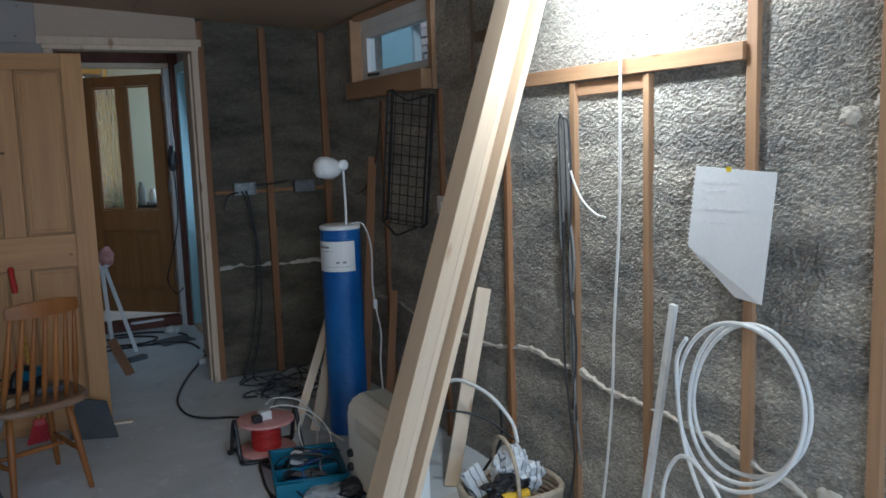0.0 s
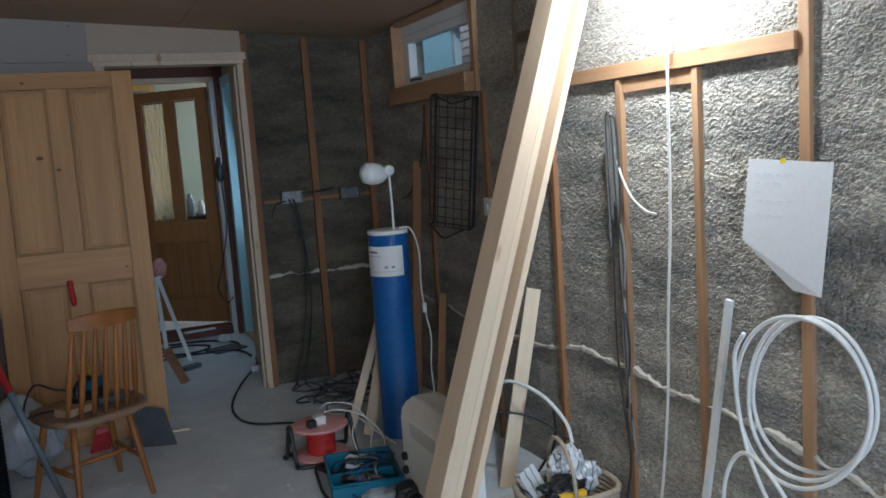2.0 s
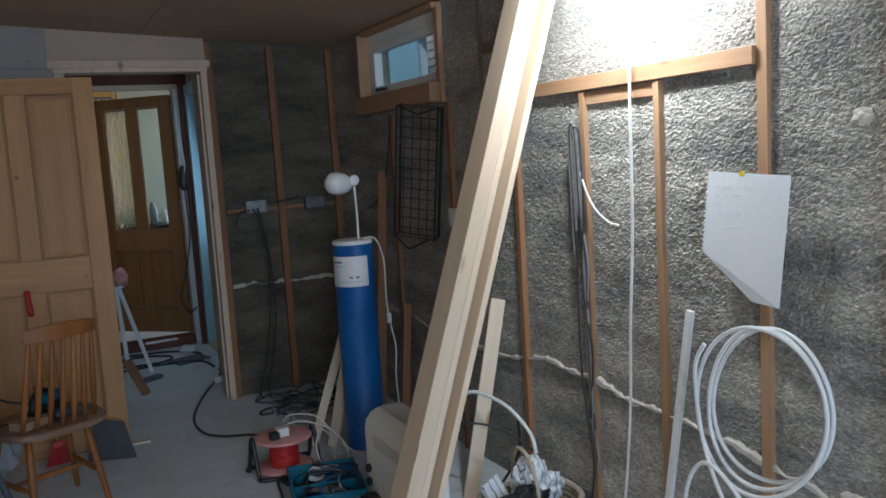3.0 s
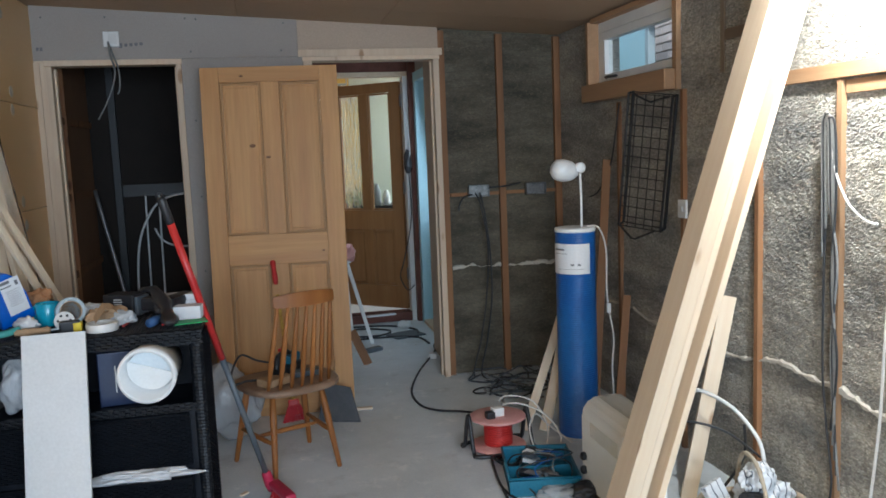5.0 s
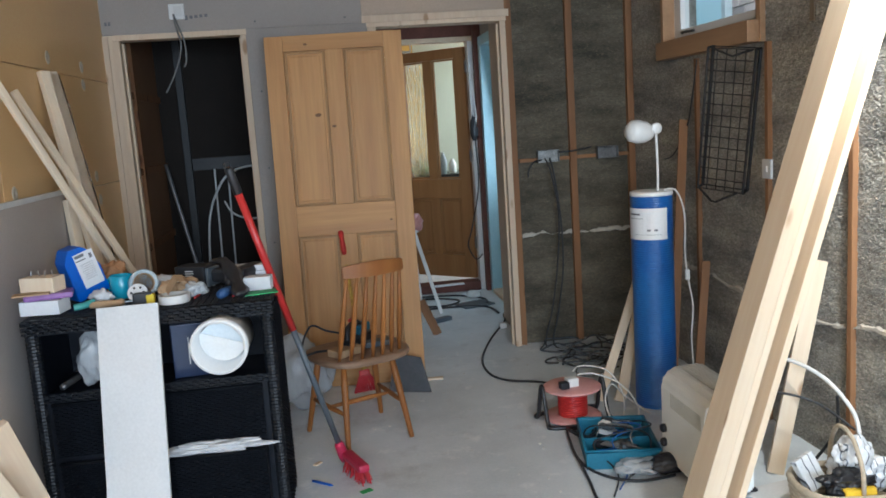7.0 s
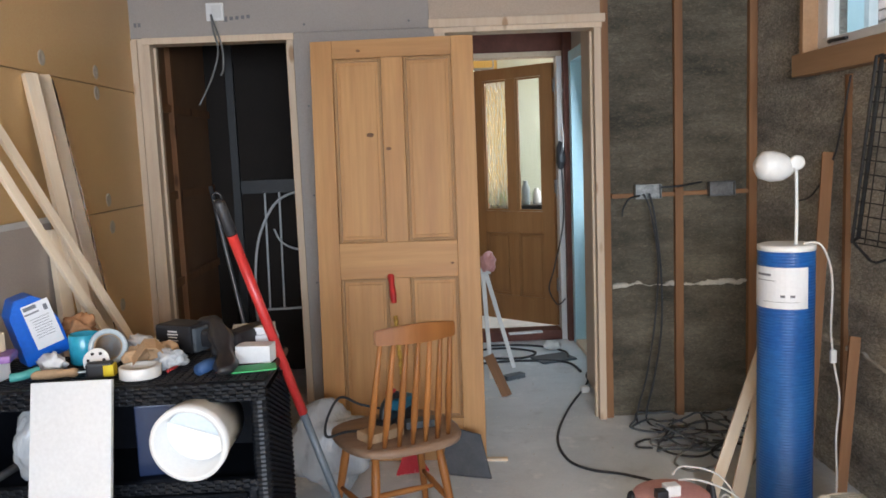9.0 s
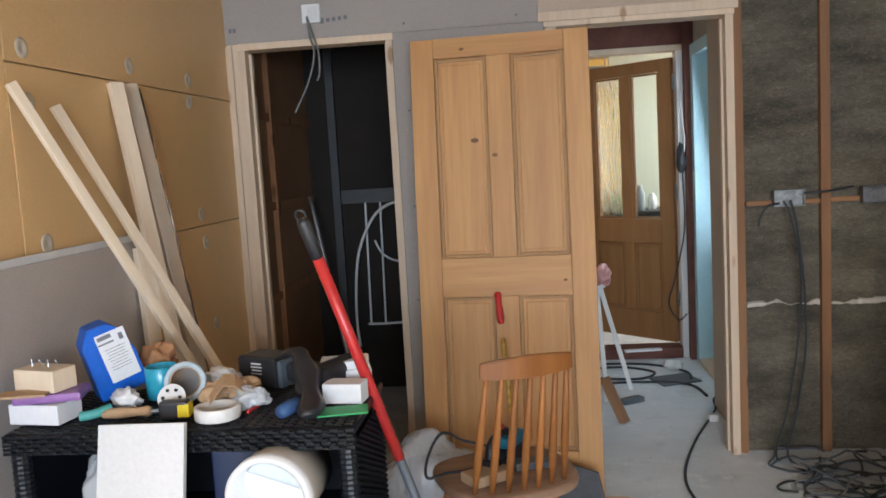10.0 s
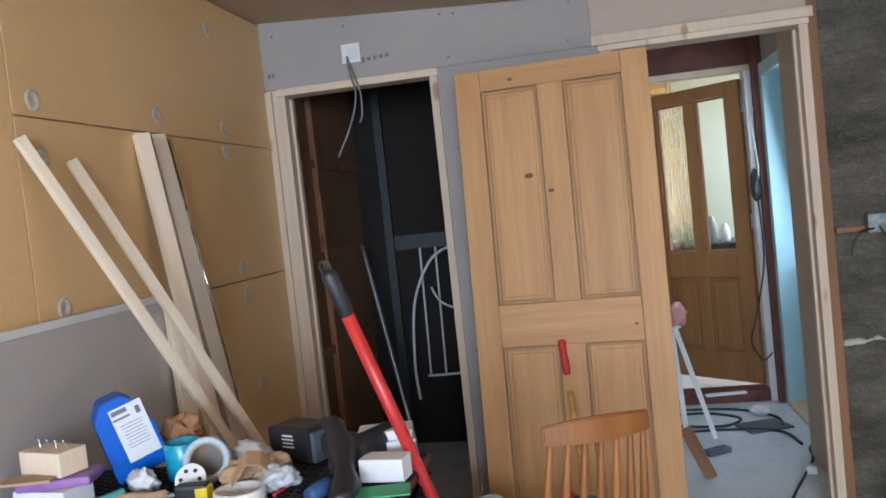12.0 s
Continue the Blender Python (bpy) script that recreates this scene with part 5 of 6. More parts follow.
prof += [(0.098, 1.05), (0.092, 1.058), (0.03, 1.058), (0.03, 0.9), (0, 0.9)]
part("roll", lathe(prof, 48), BLUEROLL, ur, "ribbed blue wrapping")
part("end_cap", lathe([(0.099, 1.042), (0.1015, 1.044), (0.1015, 1.06), (0.09, 1.064), (0.032, 1.062)], 48), WHITE, ur, "white foam end", smooth=True)
bm = bmesh.new()
a0, a1 = radians(160), radians(292)
cols = [a0 + (a1 - a0) * k / 14 for k in range(15)]
vs = [[bm.verts.new((0.1016 * math.cos(a), 0.1016 * math.sin(a), z)) for a in cols] for z in (0.838, 0.988)]
for k in range(14):
    bm.faces.new((vs[0][k], vs[0][k + 1], vs[1][k + 1], vs[1][k]))
part("label_sheet", bm, PAPER, ur, "white paper label")
for z, k0, k1, h in ((0.955, 2, 6, 0.009), (0.938, 2, 7, 0.0025), (0.88, 8, 9, 0.009), (0.88, 10, 11, 0.009), (0.862, 4, 12, 0.0015)):
    bm = bmesh.new()
    for k in range(k0, k1):
        b, c = cols[k], cols[k] + (cols[k + 1] - cols[k])
        bm.faces.new([bm.verts.new((0.1021 * math.cos(q), 0.1021 * math.sin(q), zz)) for q, zz in ((b, z), (c, z), (c, z + h), (b, z + h))])
    part("print", bm, PRINTGREY, ur)

dl = thing("desk_lamp", "small white clip lamp standing in the blue roll", "lamp", pose(TX + 0.02, TY - 0.02, 1.06))
part("stem", tube([(0.012, 0.02, -0.1), (0.012, 0.01, 0.1), (0.004, 0, 0.29)], 0.006, 10), WHITE, dl, smooth=True)
part("joint", lathe([(0, -0.014), (0.02, -0.014), (0.026, -0.01), (0.026, 0.01), (0.02, 0.014), (0, 0.014)], 20, m=pose(0.0, -0.012, 0.298, 90, 0, 0)), WHITE, dl, smooth=True)
part("shade", lathe([(0.0, 0.07), (0.03, 0.064), (0.05, 0.045), (0.056, 0.01), (0.05, -0.03), (0.036, -0.055), (0.022, -0.07), (0.0, -0.074)], 28, m=pose(-0.073, 0.01, 0.286, 0, -82, 8)), WHITE, dl, smooth=True)
cable("lamp_flex", [(TX + 0.05, TY - 0.03, 1.066), (TX + 0.1, TY - 0.06, 1.06), (TX + 0.128, TY - 0.085, 0.95), (TX + 0.13, TY - 0.08, 0.75), (TX + 0.145, TY - 0.08, 0.62), (TX + 0.16, TY - 0.09, 0.5),
                    (TX + 0.15, TY - 0.09, 0.35), (TX + 0.16, TY - 0.08, 0.15), (TX + 0.12, TY - 0.1, 0.006)], 0.004, WHITECABLE, "white lamp flex with an inline switch hanging beside the roll")
solo("inline_switch", block(0.022, 0.016, 0.05, 0.005), WHITE, "white inline flex switch", "switch", pose(TX + 0.139, TY - 0.08, 0.63))

# offcuts leaning beside the roll
for p0, p1, w, g in (((1.22, 3.99, 0), (1.62, 4.28, 0.75), 0.045, 1), ((1.31, 3.95, 0), (1.64, 4.33, 0.7), 0.05, 1), ((1.37, 4.06, 0), (1.56, 4.25, 0.42), 0.04, 1),
                     ((1.62, 4.02, 0.0), (1.835, 4.3, 1.38), 0.045, 1), ((1.7, 3.9, 0.0), (1.83, 4.05, 0.66), 0.04, 1)):
    timber("offcut", p0, p1, w, 0.022, BATTEN if p1[2] > 0.6 and w < 0.046 and p0[0] > 1.5 else PINE, "narrow timber offcut leaning in the corner", "offcut", face=(-0.3, -1, 0), group="offcuts in the corner")

# ---- long planks leaning on the concrete wall ----
q0, q1 = Vector((0.985, 2.47, 0.0)), Vector((1.785, 2.63, 2.15))
dirn = (q1 - q0).normalized()
nrm = Vector((dirn.z, 0, -dirn.x)).normalized()
for k, (t, w, dx_, up) in enumerate(((0.052, 0.12, 0.0, 0.0), (0.026, 0.112, 0.0445, 0.006), (0.018, 0.07, 0.067, 0.034), (0.024, 0.115, 0.106, 0.0))):
    a = q0 + nrm * dx_ + Vector((0, up, 0))
    a = a - dirn * (a.z / dirn.z)
    timber("plank", a + dirn * (t * 0.25), a + dirn * 2.3, t, w, PINE, "long new pine plank leaning on the concrete wall", "plank", face=(0, -1, 0), group="stack of long planks", bevel=0.003)

timber("offcut", (1.6, 2.985, 0.0), (1.83, 3.06, 0.822), 0.062, 0.028, PINE, "pine board offcut standing against the wall", "offcut", face=(-0.4, -1, 0))

# ---- convector heater ----
ht = thing("convector_heater", "cream metal convector heater standing on the floor", "heater", pose(1.226, 2.79, 0))
HL, HH, HD = 0.42, 0.412, 0.19
bm = bmesh.new()
prof = [(0.0, 0.03), (HD, 0.03), (HD, HH - 0.02), (HD - 0.02, HH), (0.075, HH), (0.04, HH - 0.01), (0.015, HH - 0.03), (0.0, HH - 0.065)]
lo = [bm.verts.new((x, 0, z)) for x, z in prof]
hi = [bm.verts.new((x, HL, z)) for x, z in prof]
bm.faces.new(lo)
bm.faces.new(hi[::-1])
for k in range(len(prof)):
    bm.faces.new((lo[k], hi[k], hi[(k + 1) % len(prof)], lo[(k + 1) % len(prof)]))
bmesh.ops.recalc_face_normals(bm, faces=bm.faces)
bmesh.ops.bevel(bm, geom=list(bm.edges), offset=0.014, segments=3, affect="EDGES")
part("casing", bm, CREAM, ht, "cream enamelled casing")
bm = bmesh.new()
for k in range(26):
    span(-0.0015, 0.002, 0.045 + k * 0.0105, 0.0495 + k * 0.0105, HH - 0.14, HH - 0.08, 0, bm)
part("front_grille", bm, SLOT, ht, "slotted air outlet")
bm = bmesh.new()
for k in range(30):
    span(0.07, HD - 0.02, 0.03 + k * 0.0122, 0.036 + k * 0.0122, HH - 0.002, HH + 0.0015, 0, bm)
part("top_grille", bm, SLOT, ht)
for z in (0.165, 0.105):
    part("knob", lathe([(0.0, 0.018), (0.014, 0.018), (0.018, 0.012), (0.018, 0.0)], 18, m=pose(0.0, HL - 0.045, z, 0, -90, 0)), BLACK, ht, "black control knob", smooth=True)
for y in (0.05, HL - 0.1):
    part("foot", block(HD + 0.05, 0.04, 0.03, 0.006, (HD / 2, y, 0)), BLACK, ht)
solo("loose_shelf", block(0.22, 0.3, 0.02, 0.003), MELAMINE, "white board lying on the floor by the heater", "board", pose(1.52, 2.72, 0.0, 0, 0, 10))

# ---- cable reel ----
rl = thing("cable_reel", "red and faded pink extension cable reel in a black stand", "cable reel", pose(1.02, 3.79, 0, 0, 0, 8) @ Matrix.Scale(0.94, 4))
part("lower_flange", lathe([(0.0, 0.012), (0.14, 0.012), (0.145, 0.016), (0.145, 0.024), (0.14, 0.028), (0, 0.028)], 40), PINK, rl, smooth=True)
part("upper_flange", lathe([(0.0, 0.165), (0.14, 0.165), (0.147, 0.169), (0.147, 0.177), (0.14, 0.181), (0.05, 0.183), (0.0, 0.179)], 40), PINK, rl, smooth=True)
part("drum", lathe([(0.064, 0.028), (0.064, 0.165)], 36), RED, rl, "wound red cable drum")
for k in range(11):
    part("wound_cable", tube([(0.069 * math.cos(a), 0.069 * math.sin(a), 0.036 + k * 0.0125 + 0.002 * math.sin(3 * a)) for a in [2 * math.pi * j / 24 for j in range(24)]], 0.007, 6, closed=True, straight=True), RED, rl, smooth=True)
for sx in (-1, 1):
    part("stand", tube([(sx * 0.06, -0.13, 0.012), (sx * 0.16, -0.1, 0.012), (sx * 0.165, -0.06, 0.03), (sx * 0.165, 0.0, 0.2), (sx * 0.165, 0.06, 0.03), (sx * 0.16, 0.1, 0.012), (sx * 0.06, 0.13, 0.012)], 0.011, 8), BLACK, rl, smooth=True)
part("plug_block", block(0.06, 0.05, 0.045, 0.006, (-0.01, -0.02, 0.183)), WHITE, rl, "white plug adaptor")
part("plug", block(0.045, 0.045, 0.035, 0.006, (-0.06, -0.04, 0.183)), BLACK, rl, "black plug")
cable("reel_flex", [(1.05, 3.8, 0.215), (1.12, 3.76, 0.225), (1.24, 3.74, 0.17), (1.3, 3.68, 0.08), (1.26, 3.6, 0.02), (1.17, 3.62, 0.02), (1.16, 3.72, 0.1), (1.22, 3.8, 0.15), (1.3, 3.84, 0.07), (1.38, 3.72, 0.01)], 0.0042, WHITECABLE,
      "white extension flex looping off the reel")
cable("reel_flex", [(1.04, 3.84, 0.22), (1.1, 3.9, 0.225), (1.22, 3.86, 0.2), (1.27, 3.78, 0.1), (1.2, 3.6, 0.012)], 0.004, WHITECABLE, "white extension flex looping off the reel")

# ---- blue tool tray ----
tr = thing("tool_tray", "teal blue plastic tray of hand tools on the floor", "tool tray", pose(1.09, 3.375, 0, 0, 0, -11))
bm = span(-0.14, 0.14, -0.185, 0.185, 0.0, 0.006)
for x0, x1, y0, y1 in ((-0.15, -0.142, -0.19, 0.19), (0.142, 0.15, -0.19, 0.19), (-0.142, 0.142, -0.192, -0.185), (-0.142, 0.142, 0.185, 0.192)):
    span(x0, x1, y0, y1, 0.0, 0.075, 0.002, bm)
part("tray", bm, TRAYBLUE, tr)
part("rim", tube([(-0.15, -0.19, 0.076), (0.15, -0.19, 0.076), (0.15, 0.19, 0.076), (-0.15, 0.19, 0.076)], 0.008, 8, closed=True, straight=True), TRAYBLUE, tr, smooth=True)
part("divider", span(-0.142, 0.142, -0.004, 0.004, 0.006, 0.06), TRAYBLUE, tr)
rnd = random.Random(5)
TM = tr.matrix_world
for k in range(18):
    x, y, rz = rnd.uniform(-0.09, 0.09), rnd.choice((-0.09, 0.09)) + rnd.uniform(-0.06, 0.06), rnd.uniform(0, 180)
    if k % 3 == 0:
        solo("scraper", block(0.09, 0.035, 0.006, 0.002), rnd.choice((STEEL, KRAFT, BLUEBOX)), "flat scraper lying in the blue tray", "tool", TM @ pose(x, y, 0.03 + 0.003 * k, rnd.uniform(-14, 14), 8, rz), group="tools in the tray")
    elif k % 3 == 1:
        solo("screwdriver", lathe([(0, -0.05), (0.011, -0.046), (0.012, 0.0), (0.004, 0.012), (0.003, 0.07), (0, 0.072)], 10), rnd.choice((BLACK, RED, TEALRUBBER, DARKSTEEL)), "screwdriver lying in the blue tray", "screwdriver",
             TM @ pose(x, y, 0.035 + 0.003 * k, 88, 0, rz), group="tools in the tray", smooth=True)
    else:
        solo("bit_case", block(0.06, 0.04, 0.02, 0.004), rnd.choice((BLACK, PAPER, SLATE)), "small plastic case in the blue tray", "case", TM @ pose(x, y, 0.02 + 0.003 * k, 10, rnd.uniform(-10, 10), rz), group="tools in the tray")

# ---- wicker basket with bags ----
wbk = thing("wicker_basket", "pale wicker basket stuffed with bags and cloths", "basket", pose(1.655, 2.585, 0, 0, 0, -6))
bm = span(-0.14, 0.14, -0.1, 0.1, 0.0, 0.012)
part("base", bm, WICKER, wbk)
for k in range(7):
    s = 0.92 + 0.08 * k / 6
    part("strand", tube([(-0.155 * s, -0.115 * s, 0.02 + 0.02 * k), (0.155 * s, -0.115 * s, 0.02 + 0.02 * k), (0.155 * s, 0.115 * s, 0.02 + 0.02 * k), (-0.155 * s, 0.115 * s, 0.02 + 0.02 * k)], 0.0105 if k < 6 else 0.013, 7, closed=True, steps=5), WICKER, wbk, smooth=True)
part("handle", tube([(-0.02, -0.12, 0.14), (-0.03, -0.125, 0.24), (-0.03, -0.06, 0.32), (-0.03, 0.03, 0.33), (-0.02, 0.1, 0.25), (-0.02, 0.115, 0.14)], 0.008, 8), WICKER, wbk, smooth=True)
solo("white_bag", crumple(0.095, 0.075, 0.07, 1.5, 0.45, 5), STRIPEBAG, "crumpled white carrier bag with dark stripes in the basket", "bag", pose(1.7, 2.6, 0.09), smooth=True)
solo("white_bag", crumple(0.055, 0.045, 0.06, 7.5, 0.4, 5), STRIPEBAG, "crumpled silvery striped packet in the basket", "bag", pose(1.65, 2.57, 0.17), smooth=True)
solo("dark_cloth", crumple(0.085, 0.05, 0.04, 3.5, 0.5, 5), BLACK, "dark cloth folded in the basket", "cloth", pose(1.61, 2.535, 0.11), smooth=True)
solo("grey_packet", block(0.09, 0.03, 0.12, 0.006), STRIPEBAG, "striped grey packet in the basket", "packet", pose(1.565, 2.64, 0.1, -24, -14, 20))
bm = bmesh.new()
fold = [(0.03, 0.125), (0.0, 0.165), (-0.022, 0.16), (-0.03, 0.12), (-0.032, 0.07)]
ring = [[bm.verts.new((x, y + dy + 0.006 * math.sin(40 * x) * (k > 1), z - 0.012 * abs(x) / 0.055 * (k == 4))) for x in [-0.055 + 0.011 * i for i in range(11)]] for k, (y, z) in enumerate(fold) for dy in (0.0,)]
back = [[bm.verts.new(v.co + Vector((0, 0.004 if k > 1 else -0.002, -0.004))) for v in row] for k, row in enumerate(ring)]
for a, b in zip(ring, ring[1:]):
    for i in range(10):
        bm.faces.new((a[i], a[i + 1], b[i + 1], b[i]))
for a, b in zip(back, back[1:]):
    for i in range(10):
        bm.faces.new((a[i + 1], a[i], b[i], b[i + 1]))
bmesh.ops.recalc_face_normals(bm, faces=bm.faces)
solo("yellow_cloth", bm, YELLOW, "yellow duster hanging over the basket rim", "cloth", pose(1.615, 2.49, 0.0, 0, 0, -6), smooth=True)



# ---- on the concrete wall ----
XW = RIGHT - 0.045
pp = thing("paper_sheet", "torn white spiral notebook page pinned to a batten", "paper", pose(XW, 0.012, 0.004))
bm = bmesh.new()
outline = [(1.79, 1.366), (1.50, 1.353), (1.545, 0.995), (1.645, 1.0), (1.822, 1.13)]
f = [bm.verts.new((0.004 * math.sin(y * 20), y, z)) for y, z in outline]
g = [bm.verts.new((0.0012 + 0.004 * math.sin(y * 20), y, z)) for y, z in outline]
bm.faces.new(f)
bm.faces.new(g[::-1])
for k in range(5):
    bm.faces.new((f[k], g[k], g[(k + 1) % 5], f[(k + 1) % 5]))
bmesh.ops.recalc_face_normals(bm, faces=bm.faces)
part("page", bm, PAPER, pp)
for k in range(16):
    s = k / 15
    part("spiral_loop", block(0.002, 0.008, 0.004, 0, (0, 1.796 + 0.03 * s, 1.345 - 0.21 * s)), PAPER, pp)
part("tape", block(0.001, 0.018, 0.014, 0, (-0.005, 1.665, 1.352)), YELLOWPLASTIC, pp, "piece of yellow tape")
rnd = random.Random(8)
for row, (z, n) in enumerate(((1.32, 4), (1.295, 3), (1.27, 1), (1.245, 4), (1.205, 3))):
    y = 1.765
    for k in range(n):
        w = rnd.uniform(0.018, 0.034)
        part("handwritten_word", block(0.0006, w, 0.0035, 0, (-0.0055, y - w / 2, z)), INK, pp, "faint pencil handwriting")
        y -= w + 0.01

# old mortar patches on the concrete
for y, z, r in ((1.34, 1.495, 0.03), (1.249, 1.52, 0.028), (1.36, 0.5, 0.05), (1.22, 0.47, 0.06)):
    setting("trim", crumple(0.012, r, r * 0.7, y * 10, 0.4, 3, at=(RIGHT, y, z - r * 0.7)), MORTAR, "pale mortar patch on the concrete wall", "mortar patch")

# coil of white pipe
PC = Vector((RIGHT - 0.09, 1.556, 0.0))
coil = thing("pipe_coil", "coil of white plastic water pipe hung on a batten", "pipe coil")
for k in range(3):
    rr, oz = 0.196 + 0.011 * k, 0.738 - 0.008 * k
    part("turn", tube([(PC.x - 0.018 * k + 0.01 * math.sin(2 * a + k), PC.y + (rr + 0.004 - 0.012 * (k % 2)) * math.cos(a) + 0.01 * k - 0.03 * math.sin(a), oz + (rr + 0.02) * math.sin(a)) for a in [2 * math.pi * j / 14 for j in range(14)]], 0.0062, 10, 5, closed=True),
         PVC, coil, smooth=True)
part("tail", tube([(PC.x - 0.055, 1.735, 0.885), (PC.x - 0.055, 1.775, 0.8), (PC.x - 0.055, 1.75, 0.6), (PC.x - 0.065, 1.66, 0.44), (PC.x - 0.08, 1.5, 0.3)], 0.0062, 10, 6), PVC, coil, smooth=True)
part("tail", tube([(PC.x - 0.09, 1.79, 0.2), (PC.x - 0.09, 1.79, 0.42), (PC.x - 0.09, 1.72, 0.545), (PC.x - 0.1, 1.6, 0.52), (PC.x - 0.12, 1.45, 0.38), (PC.x - 0.13, 1.36, 0.2)], 0.0062, 10, 6), PVC, coil, smooth=True)
cable("black_hose", [(1.74, 1.55, 0.3), (1.74, 1.45, 0.38), (1.75, 1.3, 0.37), (1.76, 1.1, 0.2), (1.74, 0.95, 0.03), (1.7, 0.8, 0.012)], 0.012, CABLE, "black hose lying under the pipe coil", "hose")

timber("white_trunking", (RIGHT - 0.085, 2.03, 0.0), (RIGHT - 0.05, 1.89, 0.945), 0.025, 0.016, PVC, "white plastic trunking length leaning on the wall", "trunking", face=(-1, 0, 0))
# grey cable bundle hung over the batten
gb = thing("cable_bundle", "bundle of grey twin cables hanging on a batten", "cable", pose(RIGHT - 0.045, 2.452, -0.045))
for k in range(5):
    o = 0.008 * (k - 2)
    part("strand", tube([(0.0, 0.02 + o, 1.3 - 0.05 * k), (-0.004, 0.025 + o, 1.5), (-0.008, 0.02 + o * 0.7, 1.555 + 0.004 * k), (-0.012, 0.0 + o * 0.5, 1.575 + 0.004 * k), (-0.01, -0.015 + o, 1.54), (-0.006, -0.02 + o, 1.3),
                        (0.0, -0.025 - o, 1.0 + 0.02 * k), (0.002, -0.03 + o, 0.75), (0.0, -0.045 - o * 1.5, 0.5 - 0.05 * k)], 0.0045, 7), GREYCABLE if k % 3 else CABLE, gb, smooth=True)
part("strand", tube([(-0.006, -0.015, 1.53), (-0.008, -0.03, 1.41), (-0.006, -0.09, 1.3), (-0.004, -0.17, 1.245), (-0.002, -0.225, 1.235)], 0.004, 7), WHITECABLE, gb, "white cable end", smooth=True)
part("strand", tube([(0.0, 0.02, 1.3), (0.002, 0.03, 1.0), (0.0, 0.025, 0.7), (0.0, 0.0, 0.5), (0.0, -0.03, 0.3), (0.0, 0.03, 0.05)], 0.004, 7), CABLE, gb, smooth=True)
cable("hanging_white_cable", [(RIGHT - 0.04, 2.14, 2.17), (RIGHT - 0.05, 2.14, 1.72), (RIGHT - 0.04, 2.162, 1.2), (RIGHT - 0.04, 2.189, 0.85), (RIGHT - 0.04, 2.207, 0.53), (RIGHT - 0.045, 2.25, 0.18), (RIGHT - 0.06, 2.28, 0.02)], 0.005, WHITECABLE, "white cable hanging down the concrete wall")
sw = thing("wall_switch", "small white switch plate screwed to a batten", "switch", pose(RIGHT - 0.04, 3.47, 1.16, 0, 0, -90))
part("plate", block(0.075, 0.012, 0.085, 0.004, (0, 0, -0.043)), WHITE, sw)
part("rocker", block(0.018, 0.006, 0.026, 0.002, (0, -0.008, -0.013)), WHITE, sw)
cable("basket_hose", [(1.6, 3.06, 0.42), (1.65, 2.98, 0.46), (1.72, 2.85, 0.42), (1.76, 2.74, 0.33), (1.75, 2.68, 0.26)], 0.008, PVC, "white pipe end arching out of the basket", "pipe")
cable("basket_flex", [(1.5, 3.0, 0.34), (1.6, 2.92, 0.35), (1.7, 2.85, 0.32), (1.76, 2.72, 0.26)], 0.005, CABLE, "thin black flex running into the basket")
cable("basket_flex", [(1.78, 2.86, 0.34), (1.79, 2.88, 0.2), (1.72, 2.9, 0.08), (1.6, 2.86, 0.01)], 0.006, CABLE, "black flex curling down to the floor")

# wire tray hanging below the window
wt = thing("wire_tray", "black wire tray hanging on the concrete wall", "wire tray", along((1.745, 3.715, 1.055), (1.745, 3.585, 1.675), (-0.707, -0.707, 0)))
TW, TH, TD = 0.105, 0.645, 0.062
for y, rr in ((0.0, 0.006), (TD, 0.008)):
    part("rim", tube([(-TW, y, 0), (TW, y, 0), (TW, y, TH), (-TW, y, TH)], rr, 8, closed=True, straight=True), WIREBLACK, wt)
for x in (-TW, TW):
    for z in (0.0, TH):
        part("strut", tube([(x, 0, z), (x, TD, z)], 0.006, 8, straight=True), WIREBLACK, wt)
for k in range(1, 5):
    x = -TW + 2 * TW * k / 5
    part("wire", tube([(x, 0.0, 0.0), (x, 0.0, TH)], 0.0026, 6, straight=True), WIREBLACK, wt)
for k in range(1, 13):
    z = TH * k / 13
    part("wire", tube([(-TW, 0.003, z), (TW, 0.003, z)], 0.0026, 6, straight=True), WIREBLACK, wt)
part("bracket", tube([(-0.1, 0.0, 0.0), (-0.03, -0.02, -0.05), (-0.01, -0.02, -0.052), (0.08, 0.0, 0.0)], 0.005, 6, straight=True), WIREBLACK, wt, "dangling wire handle")
part("bracket", tube([(-0.09, 0.0, TH), (0.01, -0.02, TH - 0.03), (0.09, 0.0, TH)], 0.005, 6, straight=True), WIREBLACK, wt, "dangling wire handle")
cable("wall_flex", [(1.845, 4.15, 1.68), (1.84, 4.2, 1.5), (1.845, 4.28, 1.35), (1.845, 4.45, 1.2), (1.85, 4.6, 1.16)], 0.004, CABLE, "thin black flex tacked across the wall")

# ---- on the end wall ----
def junction(x, z, mat, name, label):
    jb = thing(name, label, "socket box", pose(x, CFACE - 0.053, z))
    bm = bmesh.new()
    for x0, x1, z0, z1 in ((-0.067, 0.067, -0.037, -0.034), (-0.067, 0.067, 0.034, 0.037), (-0.067, -0.064, -0.034, 0.034), (0.064, 0.067, -0.034, 0.034)):
        span(x0, x1, -0.02, 0.02, z0, z1, 0, bm)
    span(-0.064, 0.064, 0.012, 0.016, -0.034, 0.034, 0, bm)
    part("box", bm, mat, jb)
    for k in (-1, 1):
        part("knockout", lathe([(0.0, -0.006), (0.005, -0.006), (0.005, 0.0)], 10, m=pose(0.052, 0.012, 0.016 * k, 90, 0, 0)), mat, jb)
    return jb


